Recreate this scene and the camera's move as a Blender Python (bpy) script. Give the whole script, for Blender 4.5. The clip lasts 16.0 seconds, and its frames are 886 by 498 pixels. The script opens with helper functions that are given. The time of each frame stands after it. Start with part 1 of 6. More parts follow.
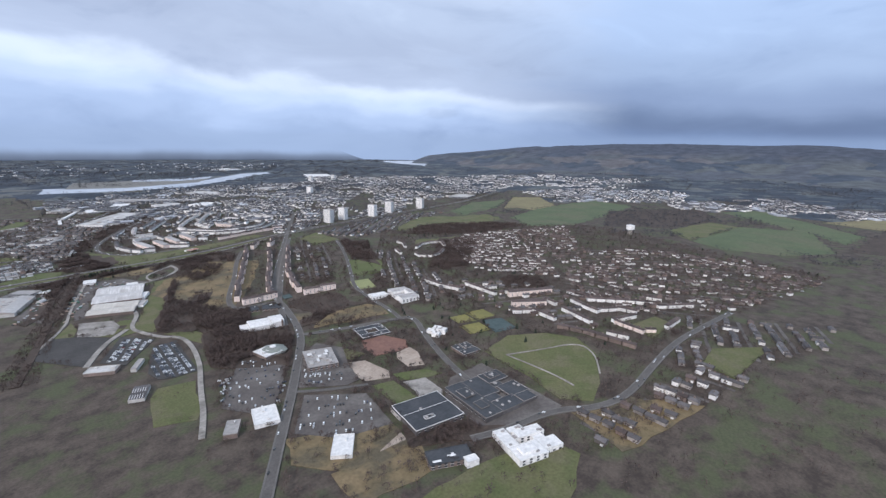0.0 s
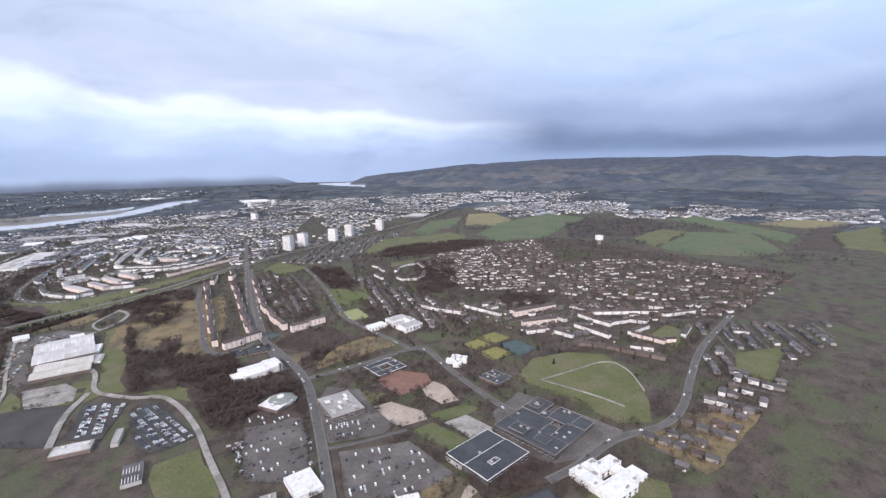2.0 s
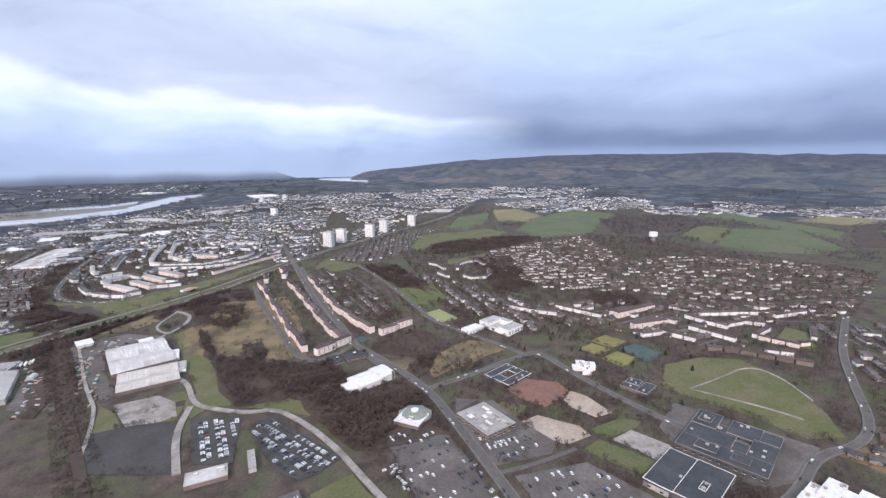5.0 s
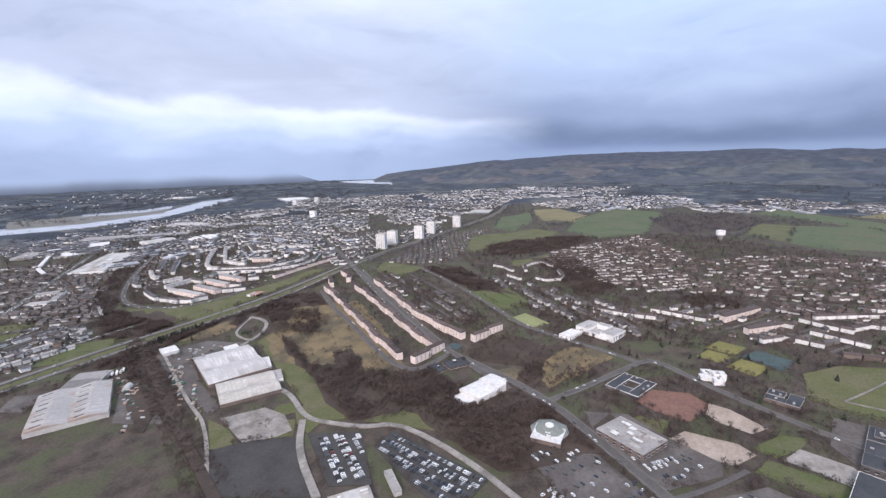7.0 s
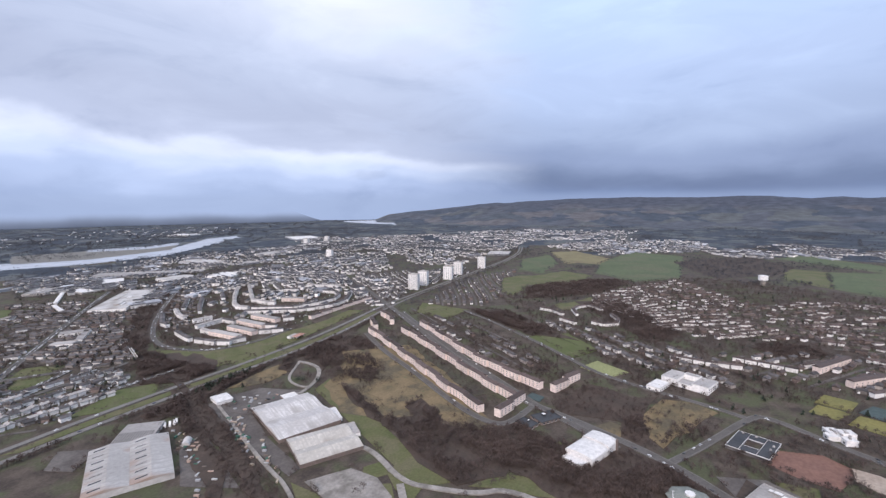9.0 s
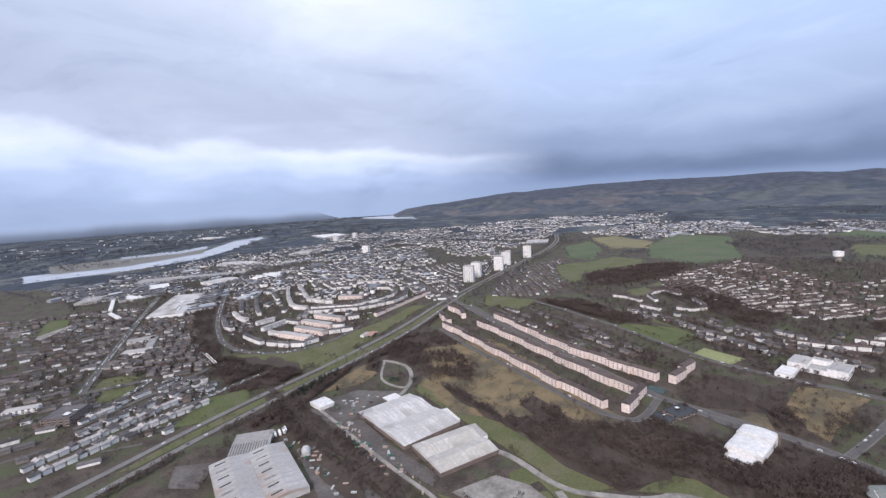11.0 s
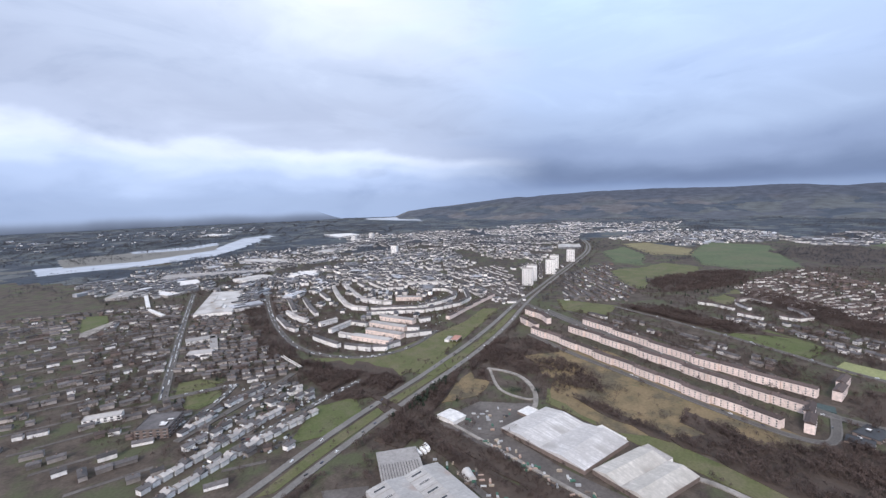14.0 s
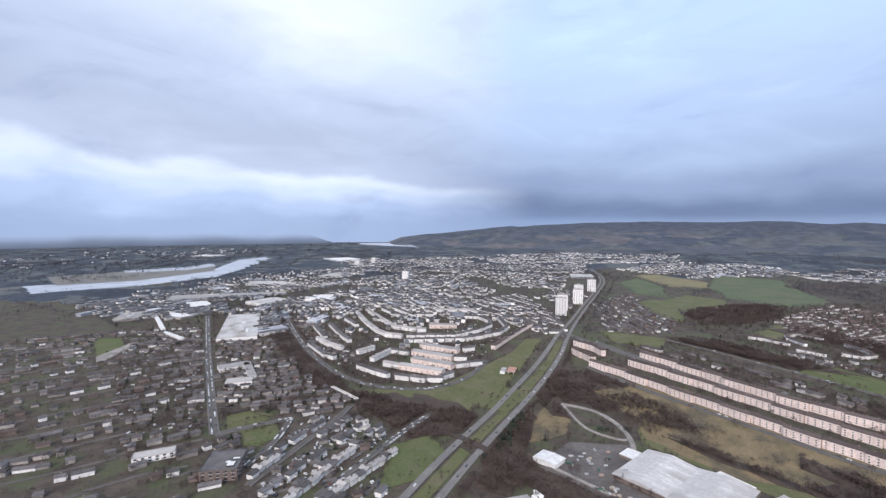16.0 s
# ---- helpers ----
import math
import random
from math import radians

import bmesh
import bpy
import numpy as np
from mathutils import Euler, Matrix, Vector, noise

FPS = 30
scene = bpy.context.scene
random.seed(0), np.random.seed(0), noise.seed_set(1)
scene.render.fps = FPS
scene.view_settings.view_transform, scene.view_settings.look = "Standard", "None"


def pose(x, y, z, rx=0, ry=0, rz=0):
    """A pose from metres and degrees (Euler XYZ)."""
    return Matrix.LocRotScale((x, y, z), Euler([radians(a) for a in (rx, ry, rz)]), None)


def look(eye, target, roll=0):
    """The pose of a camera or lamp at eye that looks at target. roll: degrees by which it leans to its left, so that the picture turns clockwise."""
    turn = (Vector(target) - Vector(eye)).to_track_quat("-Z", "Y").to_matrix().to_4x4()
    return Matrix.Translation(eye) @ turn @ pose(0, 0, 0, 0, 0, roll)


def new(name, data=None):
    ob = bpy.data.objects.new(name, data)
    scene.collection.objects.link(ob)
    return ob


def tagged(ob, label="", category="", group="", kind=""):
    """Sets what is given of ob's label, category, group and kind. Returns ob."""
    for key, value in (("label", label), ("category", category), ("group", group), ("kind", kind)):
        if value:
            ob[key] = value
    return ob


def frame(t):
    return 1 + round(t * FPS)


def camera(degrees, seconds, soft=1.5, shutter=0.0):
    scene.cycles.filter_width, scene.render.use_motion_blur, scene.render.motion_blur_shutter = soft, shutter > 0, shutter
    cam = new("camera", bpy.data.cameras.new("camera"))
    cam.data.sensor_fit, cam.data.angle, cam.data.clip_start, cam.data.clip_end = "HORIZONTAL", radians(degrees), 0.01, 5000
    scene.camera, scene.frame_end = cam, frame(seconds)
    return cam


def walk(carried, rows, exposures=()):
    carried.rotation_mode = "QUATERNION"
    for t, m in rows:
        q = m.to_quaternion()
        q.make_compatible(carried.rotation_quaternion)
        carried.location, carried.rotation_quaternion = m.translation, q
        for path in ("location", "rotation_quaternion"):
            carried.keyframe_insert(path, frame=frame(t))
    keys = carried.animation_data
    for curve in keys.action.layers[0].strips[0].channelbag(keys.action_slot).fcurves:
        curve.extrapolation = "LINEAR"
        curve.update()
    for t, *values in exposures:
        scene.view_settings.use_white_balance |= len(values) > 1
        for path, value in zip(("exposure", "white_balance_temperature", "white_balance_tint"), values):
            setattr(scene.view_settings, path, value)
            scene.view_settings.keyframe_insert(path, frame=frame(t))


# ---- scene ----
from mathutils.geometry import delaunay_2d_cdt

# ---------------------------------------------------------------- camera
cam = camera(88.62, 16.0, soft=1.4)
PATH = [
    (0.0, (0.00, 0.00, 174.00), (416.99, 409.72, 38.90), 0.93),
    (0.5, (-5.90, 17.69, 173.27), (438.87, 401.25, 50.55), -0.67),
    (1.0, (-11.81, 35.42, 172.54), (452.03, 395.61, 49.61), -0.54),
    (1.5, (-17.73, 53.16, 171.80), (456.93, 403.47, 62.33), -0.57),
    (2.0, (-23.65, 70.93, 171.05), (452.05, 419.47, 60.47), -0.87),
    (2.5, (-29.59, 88.73, 170.30), (446.03, 432.17, 44.45), -0.98),
    (3.0, (-35.53, 106.55, 169.53), (444.26, 442.19, 38.56), -0.62),
    (3.5, (-41.48, 124.40, 168.77), (444.05, 453.66, 42.91), -0.16),
    (6.0, (-71.38, 214.02, 164.82), (404.62, 562.14, 54.18), -1.21),
    (6.5, (-77.39, 232.03, 164.01), (394.14, 585.59, 51.52), -1.59),
    (7.0, (-83.40, 250.05, 163.19), (388.13, 603.41, 50.05), -1.41),
    (7.5, (-89.42, 268.11, 162.37), (387.30, 617.75, 59.97), -0.98),
    (8.0, (-95.45, 286.18, 161.54), (386.75, 633.42, 78.40), -0.60),
    (8.5, (-101.49, 304.29, 160.70), (385.06, 649.29, 95.61), -0.26),
    (9.0, (-107.54, 322.42, 159.86), (376.05, 672.59, 100.50), -0.43),
    (9.5, (-113.60, 340.57, 159.01), (371.74, 689.21, 105.25), -1.13),
    (10.0, (-119.67, 358.75, 158.15), (355.84, 719.41, 96.37), -2.42),
    (12.5, (-150.13, 450.03, 153.75), (325.37, 808.43, 79.96), -3.67),
    (13.0, (-156.25, 468.37, 152.85), (324.08, 822.35, 89.73), -2.61),
    (13.5, (-162.38, 486.73, 151.95), (318.54, 840.55, 92.54), -1.91),
    (14.0, (-168.52, 505.11, 151.03), (312.82, 857.66, 87.57), -1.62),
    (14.5, (-174.66, 523.52, 150.11), (308.45, 874.50, 91.68), -1.28),
    (15.0, (-180.82, 541.96, 149.18), (303.01, 892.74, 95.70), -0.99),
    (15.5, (-186.98, 560.42, 148.25), (302.24, 905.38, 107.41), -0.48),
    (16.0, (-193.15, 578.90, 147.31), (302.22, 916.32, 119.75), 0.08),
]
walk(cam, [(t, look(eye, target, roll)) for t, eye, target, roll in PATH],
     exposures=[(0.0, -0.10, 6210, 11), (0.7, 0.13, 6510, 15), (3.5, 0.20, 6510, 15), (7.0, 0.11, 6510, 16), (9.5, -0.07, 6510, 16), (12.5, 0.03, 6460, 14), (16.0, 0.0, 6410, 13)])

# ---------------------------------------------------------------- sky and light
world = bpy.data.worlds.new("overcast_sky")
scene.world = world
world.use_nodes = True
wn, wl = world.node_tree.nodes, world.node_tree.links
wn.clear()
SUN_EL, SUN_AZ = radians(32), radians(-110)


def wnode(kind, **props):
    n = wn.new(kind)
    for k, v in props.items():
        if k == "operation":
            n.operation = v
        elif k == "blend":
            n.data_type, n.blend_type = "RGBA", v
    return n


def wmath(op, a, b=None):
    n = wnode("ShaderNodeMath", operation=op)
    for i, v in enumerate((a, b)):
        if v is None:
            continue
        if isinstance(v, (int, float)):
            n.inputs[i].default_value = v
        else:
            wl.new(v, n.inputs[i])
    return n.outputs[0]


def wramp(fac, stops):
    n = wn.new("ShaderNodeValToRGB")
    n.color_ramp.interpolation = "EASE"
    els = n.color_ramp.elements
    while len(els) < len(stops):
        els.new(0.5)
    for e, (p, c) in zip(els, stops):
        e.position, e.color = p, (*c, 1)
    wl.new(fac, n.inputs[0])
    return n.outputs[0]


def wmix(fac, a, b, blend="MIX"):
    n = wnode("ShaderNodeMix", blend=blend)
    for i, v in ((0, fac), (6, a), (7, b)):
        if isinstance(v, (int, float)):
            n.inputs[i].default_value = v
        elif isinstance(v, tuple):
            n.inputs[i].default_value = (*v, 1)
        else:
            wl.new(v, n.inputs[i])
    return n.outputs[2]


def wnoise(vec, scale, detail, rough=0.5, distort=0.0):
    n = wn.new("ShaderNodeTexNoise")
    n.inputs["Scale"].default_value, n.inputs["Detail"].default_value = scale, detail
    n.inputs["Roughness"].default_value, n.inputs["Distortion"].default_value = rough, distort
    wl.new(vec, n.inputs["Vector"])
    return n.outputs["Fac"]


def sky():
    """A low overcast: soft grey cloud, a brighter gap in the west and a dark bank over the hills."""
    nishita = wn.new("ShaderNodeTexSky")
    nishita.sky_type, nishita.sun_disc = "NISHITA", False
    nishita.sun_elevation, nishita.sun_rotation = SUN_EL, SUN_AZ
    nishita.air_density, nishita.dust_density = 1.2, 1.5
    coord = wn.new("ShaderNodeTexCoord")
    sep = wn.new("ShaderNodeSeparateXYZ")
    wl.new(coord.outputs["Generated"], sep.inputs[0])
    x, y, z = sep.outputs
    up = wmath("MAXIMUM", z, 0.0)
    az = wmath("MULTIPLY", wmath("ARCTAN2", x, y), 0.5)

    def stretched(sx, sz):
        v = wn.new("ShaderNodeCombineXYZ")
        wl.new(wmath("MULTIPLY", x, sx), v.inputs[0])
        wl.new(wmath("MULTIPLY", y, sx), v.inputs[1])
        wl.new(wmath("MULTIPLY", z, sz), v.inputs[2])
        return v.outputs[0]
    big = wnoise(stretched(1.0, 2.2), 1.9, 3, 0.45, 0.25)
    puffs = wnoise(stretched(1.0, 2.0), 6.0, 5, 0.50, 0.2)
    wisps = wnoise(stretched(1.0, 3.2), 3.4, 6, 0.56, 0.5)
    bump_big, bump_puff = wmath("SUBTRACT", big, 0.5), wmath("SUBTRACT", puffs, 0.5)
    # the west: haze brightening up to the ragged base of the cloud sheet, which sinks towards the hills
    base = wmath("MINIMUM", wmath("MAXIMUM", wmath("SUBTRACT", 0.153, wmath("MULTIPLY", az, 0.15)), 0.07), 0.26)
    q = wmath("ADD", wmath("DIVIDE", up, base), wmath("ADD", wmath("MULTIPLY", bump_big, 1.1), wmath("MULTIPLY", bump_puff, 0.75)))
    q = wmath("MULTIPLY", wmath("MAXIMUM", q, 0.0), 0.25)
    left = wramp(q, [(0.0, (0.33, 0.435, 0.65)), (0.09, (0.43, 0.55, 0.79)), (0.17, (0.56, 0.68, 0.90)), (0.235, (0.66, 0.755, 0.93)), (0.30, (0.47, 0.55, 0.72)),
                     (0.42, (0.425, 0.50, 0.66)), (0.62, (0.49, 0.58, 0.75)), (0.85, (0.62, 0.71, 0.87)), (1.0, (0.73, 0.81, 0.95))])
    # the east: a dark bank low over the hills, paler and bluer above
    bent = wmath("MAXIMUM", wmath("ADD", up, wmath("ADD", wmath("MULTIPLY", bump_big, 0.09), wmath("MULTIPLY", bump_puff, 0.045))), 0.0)
    right = wramp(bent, [(0.0, (0.19, 0.275, 0.47)), (0.04, (0.145, 0.205, 0.35)), (0.09, (0.245, 0.325, 0.51)), (0.15, (0.36, 0.465, 0.67)), (0.24, (0.44, 0.57, 0.81)),
                         (0.36, (0.50, 0.665, 0.92)), (0.55, (0.64, 0.81, 0.98))])
    side = wramp(wmath("ADD", az, wmath("MULTIPLY", wmath("SUBTRACT", wisps, 0.5), 0.24)), [(0.39, (0, 0, 0)), (0.60, (1, 1, 1))])
    col = wmix(side, left, right)
    soft = wramp(wisps, [(0.32, (0.865, 0.88, 0.905)), (0.5, (1.0, 1.0, 1.0)), (0.68, (1.09, 1.085, 1.07))])
    col = wmix(1.0, col, soft, "MULTIPLY")
    # two small dark scraps of cloud in the bright gap
    for a0, z0, ra, rz, k in ((0.67, 0.070, 0.045, 0.017, 0.42), (0.765, 0.064, 0.045, 0.013, 0.26)):
        da = wmath("DIVIDE", wmath("SUBTRACT", wmath("MULTIPLY", az, 2.0), a0), ra)
        dz = wmath("DIVIDE", wmath("SUBTRACT", up, z0), rz)
        d = wmath("ADD", wmath("ADD", wmath("MULTIPLY", da, da), wmath("MULTIPLY", dz, dz)), wmath("MULTIPLY", bump_puff, 7.0))
        scrap = wramp(d, [(0.0, (1, 1, 1)), (1.0, (0, 0, 0))])
        col = wmix(wmath("MULTIPLY", scrap, k), col, (0.34, 0.42, 0.58))
    # clear strip along the horizon
    strip = wramp(up, [(0.0, (1, 1, 1)), (0.010, (0.8, 0.8, 0.8)), (0.028, (0, 0, 0))])
    col = wmix(wmath("MULTIPLY", strip, 0.45), col, (0.34, 0.44, 0.63))
    return nishita, col


nishita, cloud_colour = sky()
lit = wn.new("ShaderNodeBackground")
lit.inputs[1].default_value = 0.08
wl.new(nishita.outputs[0], lit.inputs[0])
deck = wn.new("ShaderNodeBackground")
deck.inputs[1].default_value = 1.25
wl.new(cloud_colour, deck.inputs[0])
both = wn.new("ShaderNodeMixShader")      # cloud covers nearly the whole sky
both.inputs[0].default_value = 0.95
out = wn.new("ShaderNodeOutputWorld")
wl.new(lit.outputs[0], both.inputs[1])
wl.new(deck.outputs[0], both.inputs[2])
wl.new(both.outputs[0], out.inputs[0])

sun_data = bpy.data.lights.new("sun", "SUN")
sun_data.energy, sun_data.angle, sun_data.color = 2.75, radians(14), (1.0, 0.935, 0.865)
sun = new("sun", sun_data)
sun.matrix_world = look((0, 0, 900), (-500 * math.sin(SUN_AZ), -500 * math.cos(SUN_AZ), 900 - 500 * math.tan(SUN_EL)))

# ---------------------------------------------------------------- materials


def nt(m):
    return m.node_tree.nodes, m.node_tree.links


def surface(name, colour, other=None, scale=0.2, rough=0.9, fine=2.0, bump=0.0, vary=0.0, metal=0.0, third=None, third_scale=0.02, spec=0.3):
    """A matt outdoor surface: two colours mixed by patchy noise, a fine grain, and a third colour in large stains."""
    m = bpy.data.materials.new(name)
    m.use_nodes = True
    n, l = nt(m)
    bsdf = n["Principled BSDF"]
    bsdf.inputs["Roughness"].default_value, bsdf.inputs["Metallic"].default_value = rough, metal
    bsdf.inputs["Specular IOR Level"].default_value = spec
    geo = n.new("ShaderNodeNewGeometry")

    def noise_fac(s, detail, lo, hi):
        t = n.new("ShaderNodeTexNoise")
        t.inputs["Scale"].default_value, t.inputs["Detail"].default_value, t.inputs["Roughness"].default_value = s, detail, 0.6
        l.new(geo.outputs["Position"], t.inputs["Vector"])
        r = n.new("ShaderNodeMapRange")
        r.inputs["From Min"].default_value, r.inputs["From Max"].default_value = lo, hi
        l.new(t.outputs["Fac"], r.inputs["Value"])
        return r.outputs[0]

    def mix(fac, a, b, blend="MIX"):
        x = n.new("ShaderNodeMix")
        x.data_type, x.blend_type = "RGBA", blend
        for i, v in ((0, fac), (6, a), (7, b)):
            if isinstance(v, (int, float)):
                x.inputs[i].default_value = v
            elif isinstance(v, tuple):
                x.inputs[i].default_value = (*v, 1)
            else:
                l.new(v, x.inputs[i])
        return x.outputs[2]

    other = other or tuple(c * 0.8 for c in colour)
    col = mix(noise_fac(scale, 5, 0.36, 0.64), colour, other)
    if third:
        col = mix(noise_fac(third_scale, 4, 0.48, 0.62), col, third)
    grain = noise_fac(fine, 3, 0.3, 0.7)
    gr = n.new("ShaderNodeMapRange")
    gr.inputs["To Min"].default_value, gr.inputs["To Max"].default_value = 0.82, 1.15
    l.new(grain, gr.inputs["Value"])
    col = mix(1.0, col, gr.outputs[0], "MULTIPLY")
    if vary:
        info = n.new("ShaderNodeObjectInfo")
        isl = geo.outputs["Random Per Island"]
        add = n.new("ShaderNodeMath")
        add.operation = "ADD"
        l.new(info.outputs["Random"], add.inputs[0]), l.new(isl, add.inputs[1])
        fr = n.new("ShaderNodeMath")
        fr.operation = "FRACT"
        l.new(add.outputs[0], fr.inputs[0])
        vr = n.new("ShaderNodeMapRange")
        vr.inputs["To Min"].default_value, vr.inputs["To Max"].default_value = 1 - vary, 1 + vary
        l.new(fr.outputs[0], vr.inputs["Value"])
        col = mix(1.0, col, vr.outputs[0], "MULTIPLY")
    l.new(col, bsdf.inputs["Base Color"])
    if bump:
        b = n.new("ShaderNodeBump")
        b.inputs["Strength"].default_value, b.inputs["Distance"].default_value = bump, 0.3
        l.new(grain, b.inputs["Height"])
        l.new(b.outputs[0], bsdf.inputs["Normal"])
    return m




def patchwork(name, palette, cell, warp=0.35, moor=None, rough=0.95):
    """Open country seen from far off: irregular fields and woods of several colours, mottled, with an optional heath above."""
    m = bpy.data.materials.new(name)
    m.use_nodes = True
    n, l = nt(m)
    bsdf = n["Principled BSDF"]
    bsdf.inputs["Roughness"].default_value, bsdf.inputs["Specular IOR Level"].default_value = rough, 0.15
    geo = n.new("ShaderNodeNewGeometry")

    def noise_node(s, detail, vec):
        t = n.new("ShaderNodeTexNoise")
        t.inputs["Scale"].default_value, t.inputs["Detail"].default_value, t.inputs["Roughness"].default_value = s, detail, 0.6
        l.new(vec, t.inputs["Vector"])
        return t

    def mixed(fac, a, b, blend="MIX"):
        x = n.new("ShaderNodeMix")
        x.data_type, x.blend_type = "RGBA", blend
        for i, v in ((0, fac), (6, a), (7, b)):
            if isinstance(v, (int, float)):
                x.inputs[i].default_value = v
            elif isinstance(v, tuple):
                x.inputs[i].default_value = (*v, 1)
            else:
                l.new(v, x.inputs[i])
        return x.outputs[2]
    flat = n.new("ShaderNodeVectorMath")
    flat.operation = "MULTIPLY"
    flat.inputs[1].default_value = (1 / cell, 1 / cell, 0.4 / cell)
    l.new(geo.outputs["Position"], flat.inputs[0])
    w = noise_node(1.1, 3, flat.outputs[0])
    sc = n.new("ShaderNodeVectorMath")
    sc.operation = "SCALE"
    sc.inputs["Scale"].default_value = warp * 2
    l.new(w.outputs["Color"], sc.inputs[0])
    add = n.new("ShaderNodeVectorMath")
    add.operation = "ADD"
    l.new(flat.outputs[0], add.inputs[0]), l.new(sc.outputs[0], add.inputs[1])
    vor = n.new("ShaderNodeTexVoronoi")
    vor.inputs["Scale"].default_value = 1.0
    l.new(add.outputs[0], vor.inputs["Vector"])
    sep = n.new("ShaderNodeSeparateColor")
    l.new(vor.outputs["Color"], sep.inputs[0])
    ramp = n.new("ShaderNodeValToRGB")
    ramp.color_ramp.interpolation = "CONSTANT"
    els = ramp.color_ramp.elements
    while len(els) < len(palette):
        els.new(0.5)
    for e, (p, c) in zip(els, palette):
        e.position, e.color = p, (*c, 1)
    l.new(sep.outputs[0], ramp.inputs[0])
    col = ramp.outputs[0]
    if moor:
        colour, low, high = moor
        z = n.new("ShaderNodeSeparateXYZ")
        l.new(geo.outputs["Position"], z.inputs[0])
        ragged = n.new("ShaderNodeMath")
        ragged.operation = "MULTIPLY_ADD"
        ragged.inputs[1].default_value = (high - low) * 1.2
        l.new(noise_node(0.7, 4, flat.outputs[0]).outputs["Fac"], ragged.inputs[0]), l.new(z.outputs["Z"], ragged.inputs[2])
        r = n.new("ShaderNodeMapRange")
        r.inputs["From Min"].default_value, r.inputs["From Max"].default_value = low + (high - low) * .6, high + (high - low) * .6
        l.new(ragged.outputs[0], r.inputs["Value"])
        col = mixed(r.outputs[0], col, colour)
    mott = n.new("ShaderNodeMapRange")
    mott.inputs["From Min"].default_value, mott.inputs["From Max"].default_value = 0.3, 0.7
    mott.inputs["To Min"].default_value, mott.inputs["To Max"].default_value = 0.70, 1.28
    l.new(noise_node(3.5, 5, flat.outputs[0]).outputs["Fac"], mott.inputs["Value"])
    l.new(mixed(1.0, col, mott.outputs[0], "MULTIPLY"), bsdf.inputs["Base Color"])
    return m


ground_mat = surface("winter_ground", (0.054, 0.041, 0.034), (0.104, 0.081, 0.065), 0.075, fine=0.6, third=(0.080, 0.084, 0.046), third_scale=0.035)
# field and wood colours blued and paled: distance haze put into the palette
hazed_far_mat = patchwork("hazed_far_land", [(0.0, (0.056, 0.066, 0.084)), (0.34, (0.092, 0.104, 0.114)), (0.5, (0.066, 0.074, 0.090)), (0.66, (0.118, 0.124, 0.128)), (0.80, (0.048, 0.056, 0.072)), (0.94, (0.130, 0.128, 0.122))], 70, 0.6)
# moor, bracken and heath with blue-grey haze painted over their own colours
hazed_hill_mat = patchwork("moorland", [(0.0, (0.066, 0.078, 0.100)), (0.3, (0.088, 0.094, 0.112)), (0.5, (0.102, 0.108, 0.114)), (0.65, (0.120, 0.114, 0.122)), (0.78, (0.078, 0.088, 0.104)), (0.9, (0.138, 0.128, 0.130))], 240, 0.7, ((0.070, 0.077, 0.100), 80, 150))
grass_mat = surface("grass", (0.094, 0.104, 0.042), (0.126, 0.121, 0.056), 0.05, fine=0.6, third=(0.135, 0.122, 0.068), third_scale=0.045)
lush_mat = surface("lush_grass", (0.088, 0.104, 0.038), (0.106, 0.116, 0.048), 0.04, fine=0.6, third=(0.115, 0.115, 0.058), third_scale=0.05)
field_mat = surface("pasture", (0.085, 0.105, 0.055), (0.105, 0.124, 0.064), 0.02, fine=0.2, third=(0.115, 0.118, 0.068), third_scale=0.012)
straw_mat = surface("rough_straw_grass", (0.215, 0.155, 0.088), (0.150, 0.116, 0.064), 0.06, fine=0.5, third=(0.110, 0.090, 0.060), third_scale=0.03)
stubble_mat = surface("stubble", (0.22, 0.19, 0.10), (0.18, 0.15, 0.085), 0.02, fine=0.3)
scrub_mat = surface("scrub_floor", (0.084, 0.060, 0.048), (0.058, 0.044, 0.036), 0.06, fine=0.5)
yellow_mat = surface("yellow_green_turf", (0.21, 0.185, 0.066), (0.165, 0.155, 0.060), 0.06, fine=0.5)
pale_turf_mat = surface("pale_turf", (0.27, 0.275, 0.13), (0.24, 0.25, 0.12), 0.05, fine=0.5)
blue_mat = surface("blue_green_court", (0.074, 0.098, 0.098), (0.060, 0.084, 0.082), 0.05, fine=0.5)
red_mat = surface("red_blaes", (0.215, 0.115, 0.088), (0.185, 0.100, 0.080), 0.05, fine=0.5)
sand_mat = surface("pale_gravel", (0.42, 0.34, 0.28), (0.34, 0.27, 0.22), 0.08, fine=0.5)
dual_mat = surface("pale_worn_carriageway", (0.205, 0.190, 0.178), (0.165, 0.152, 0.142), 0.06, fine=0.8)
road_mat = surface("worn_road", (0.128, 0.115, 0.108), (0.098, 0.088, 0.082), 0.08, fine=0.9)
asphalt_mat = surface("asphalt", (0.128, 0.110, 0.102), (0.092, 0.079, 0.073), 0.06, fine=0.5, third=(0.150, 0.132, 0.122), third_scale=0.04)
tarmac_mat = surface("dark_tarmac", (0.054, 0.050, 0.048), (0.074, 0.068, 0.065), 0.06, fine=0.9)
concrete_mat = surface("pale_concrete", (0.35, 0.315, 0.285), (0.25, 0.225, 0.205), 0.09, fine=0.5, third=(0.19, 0.17, 0.15), third_scale=0.06)
court_mat = surface("rough_back_court", (0.066, 0.064, 0.042), (0.088, 0.078, 0.056), 0.09, fine=0.6, third=(0.064, 0.052, 0.044), third_scale=0.06)
paving_mat = surface("paving", (0.165, 0.150, 0.140), (0.125, 0.114, 0.106), 0.1, fine=0.8)
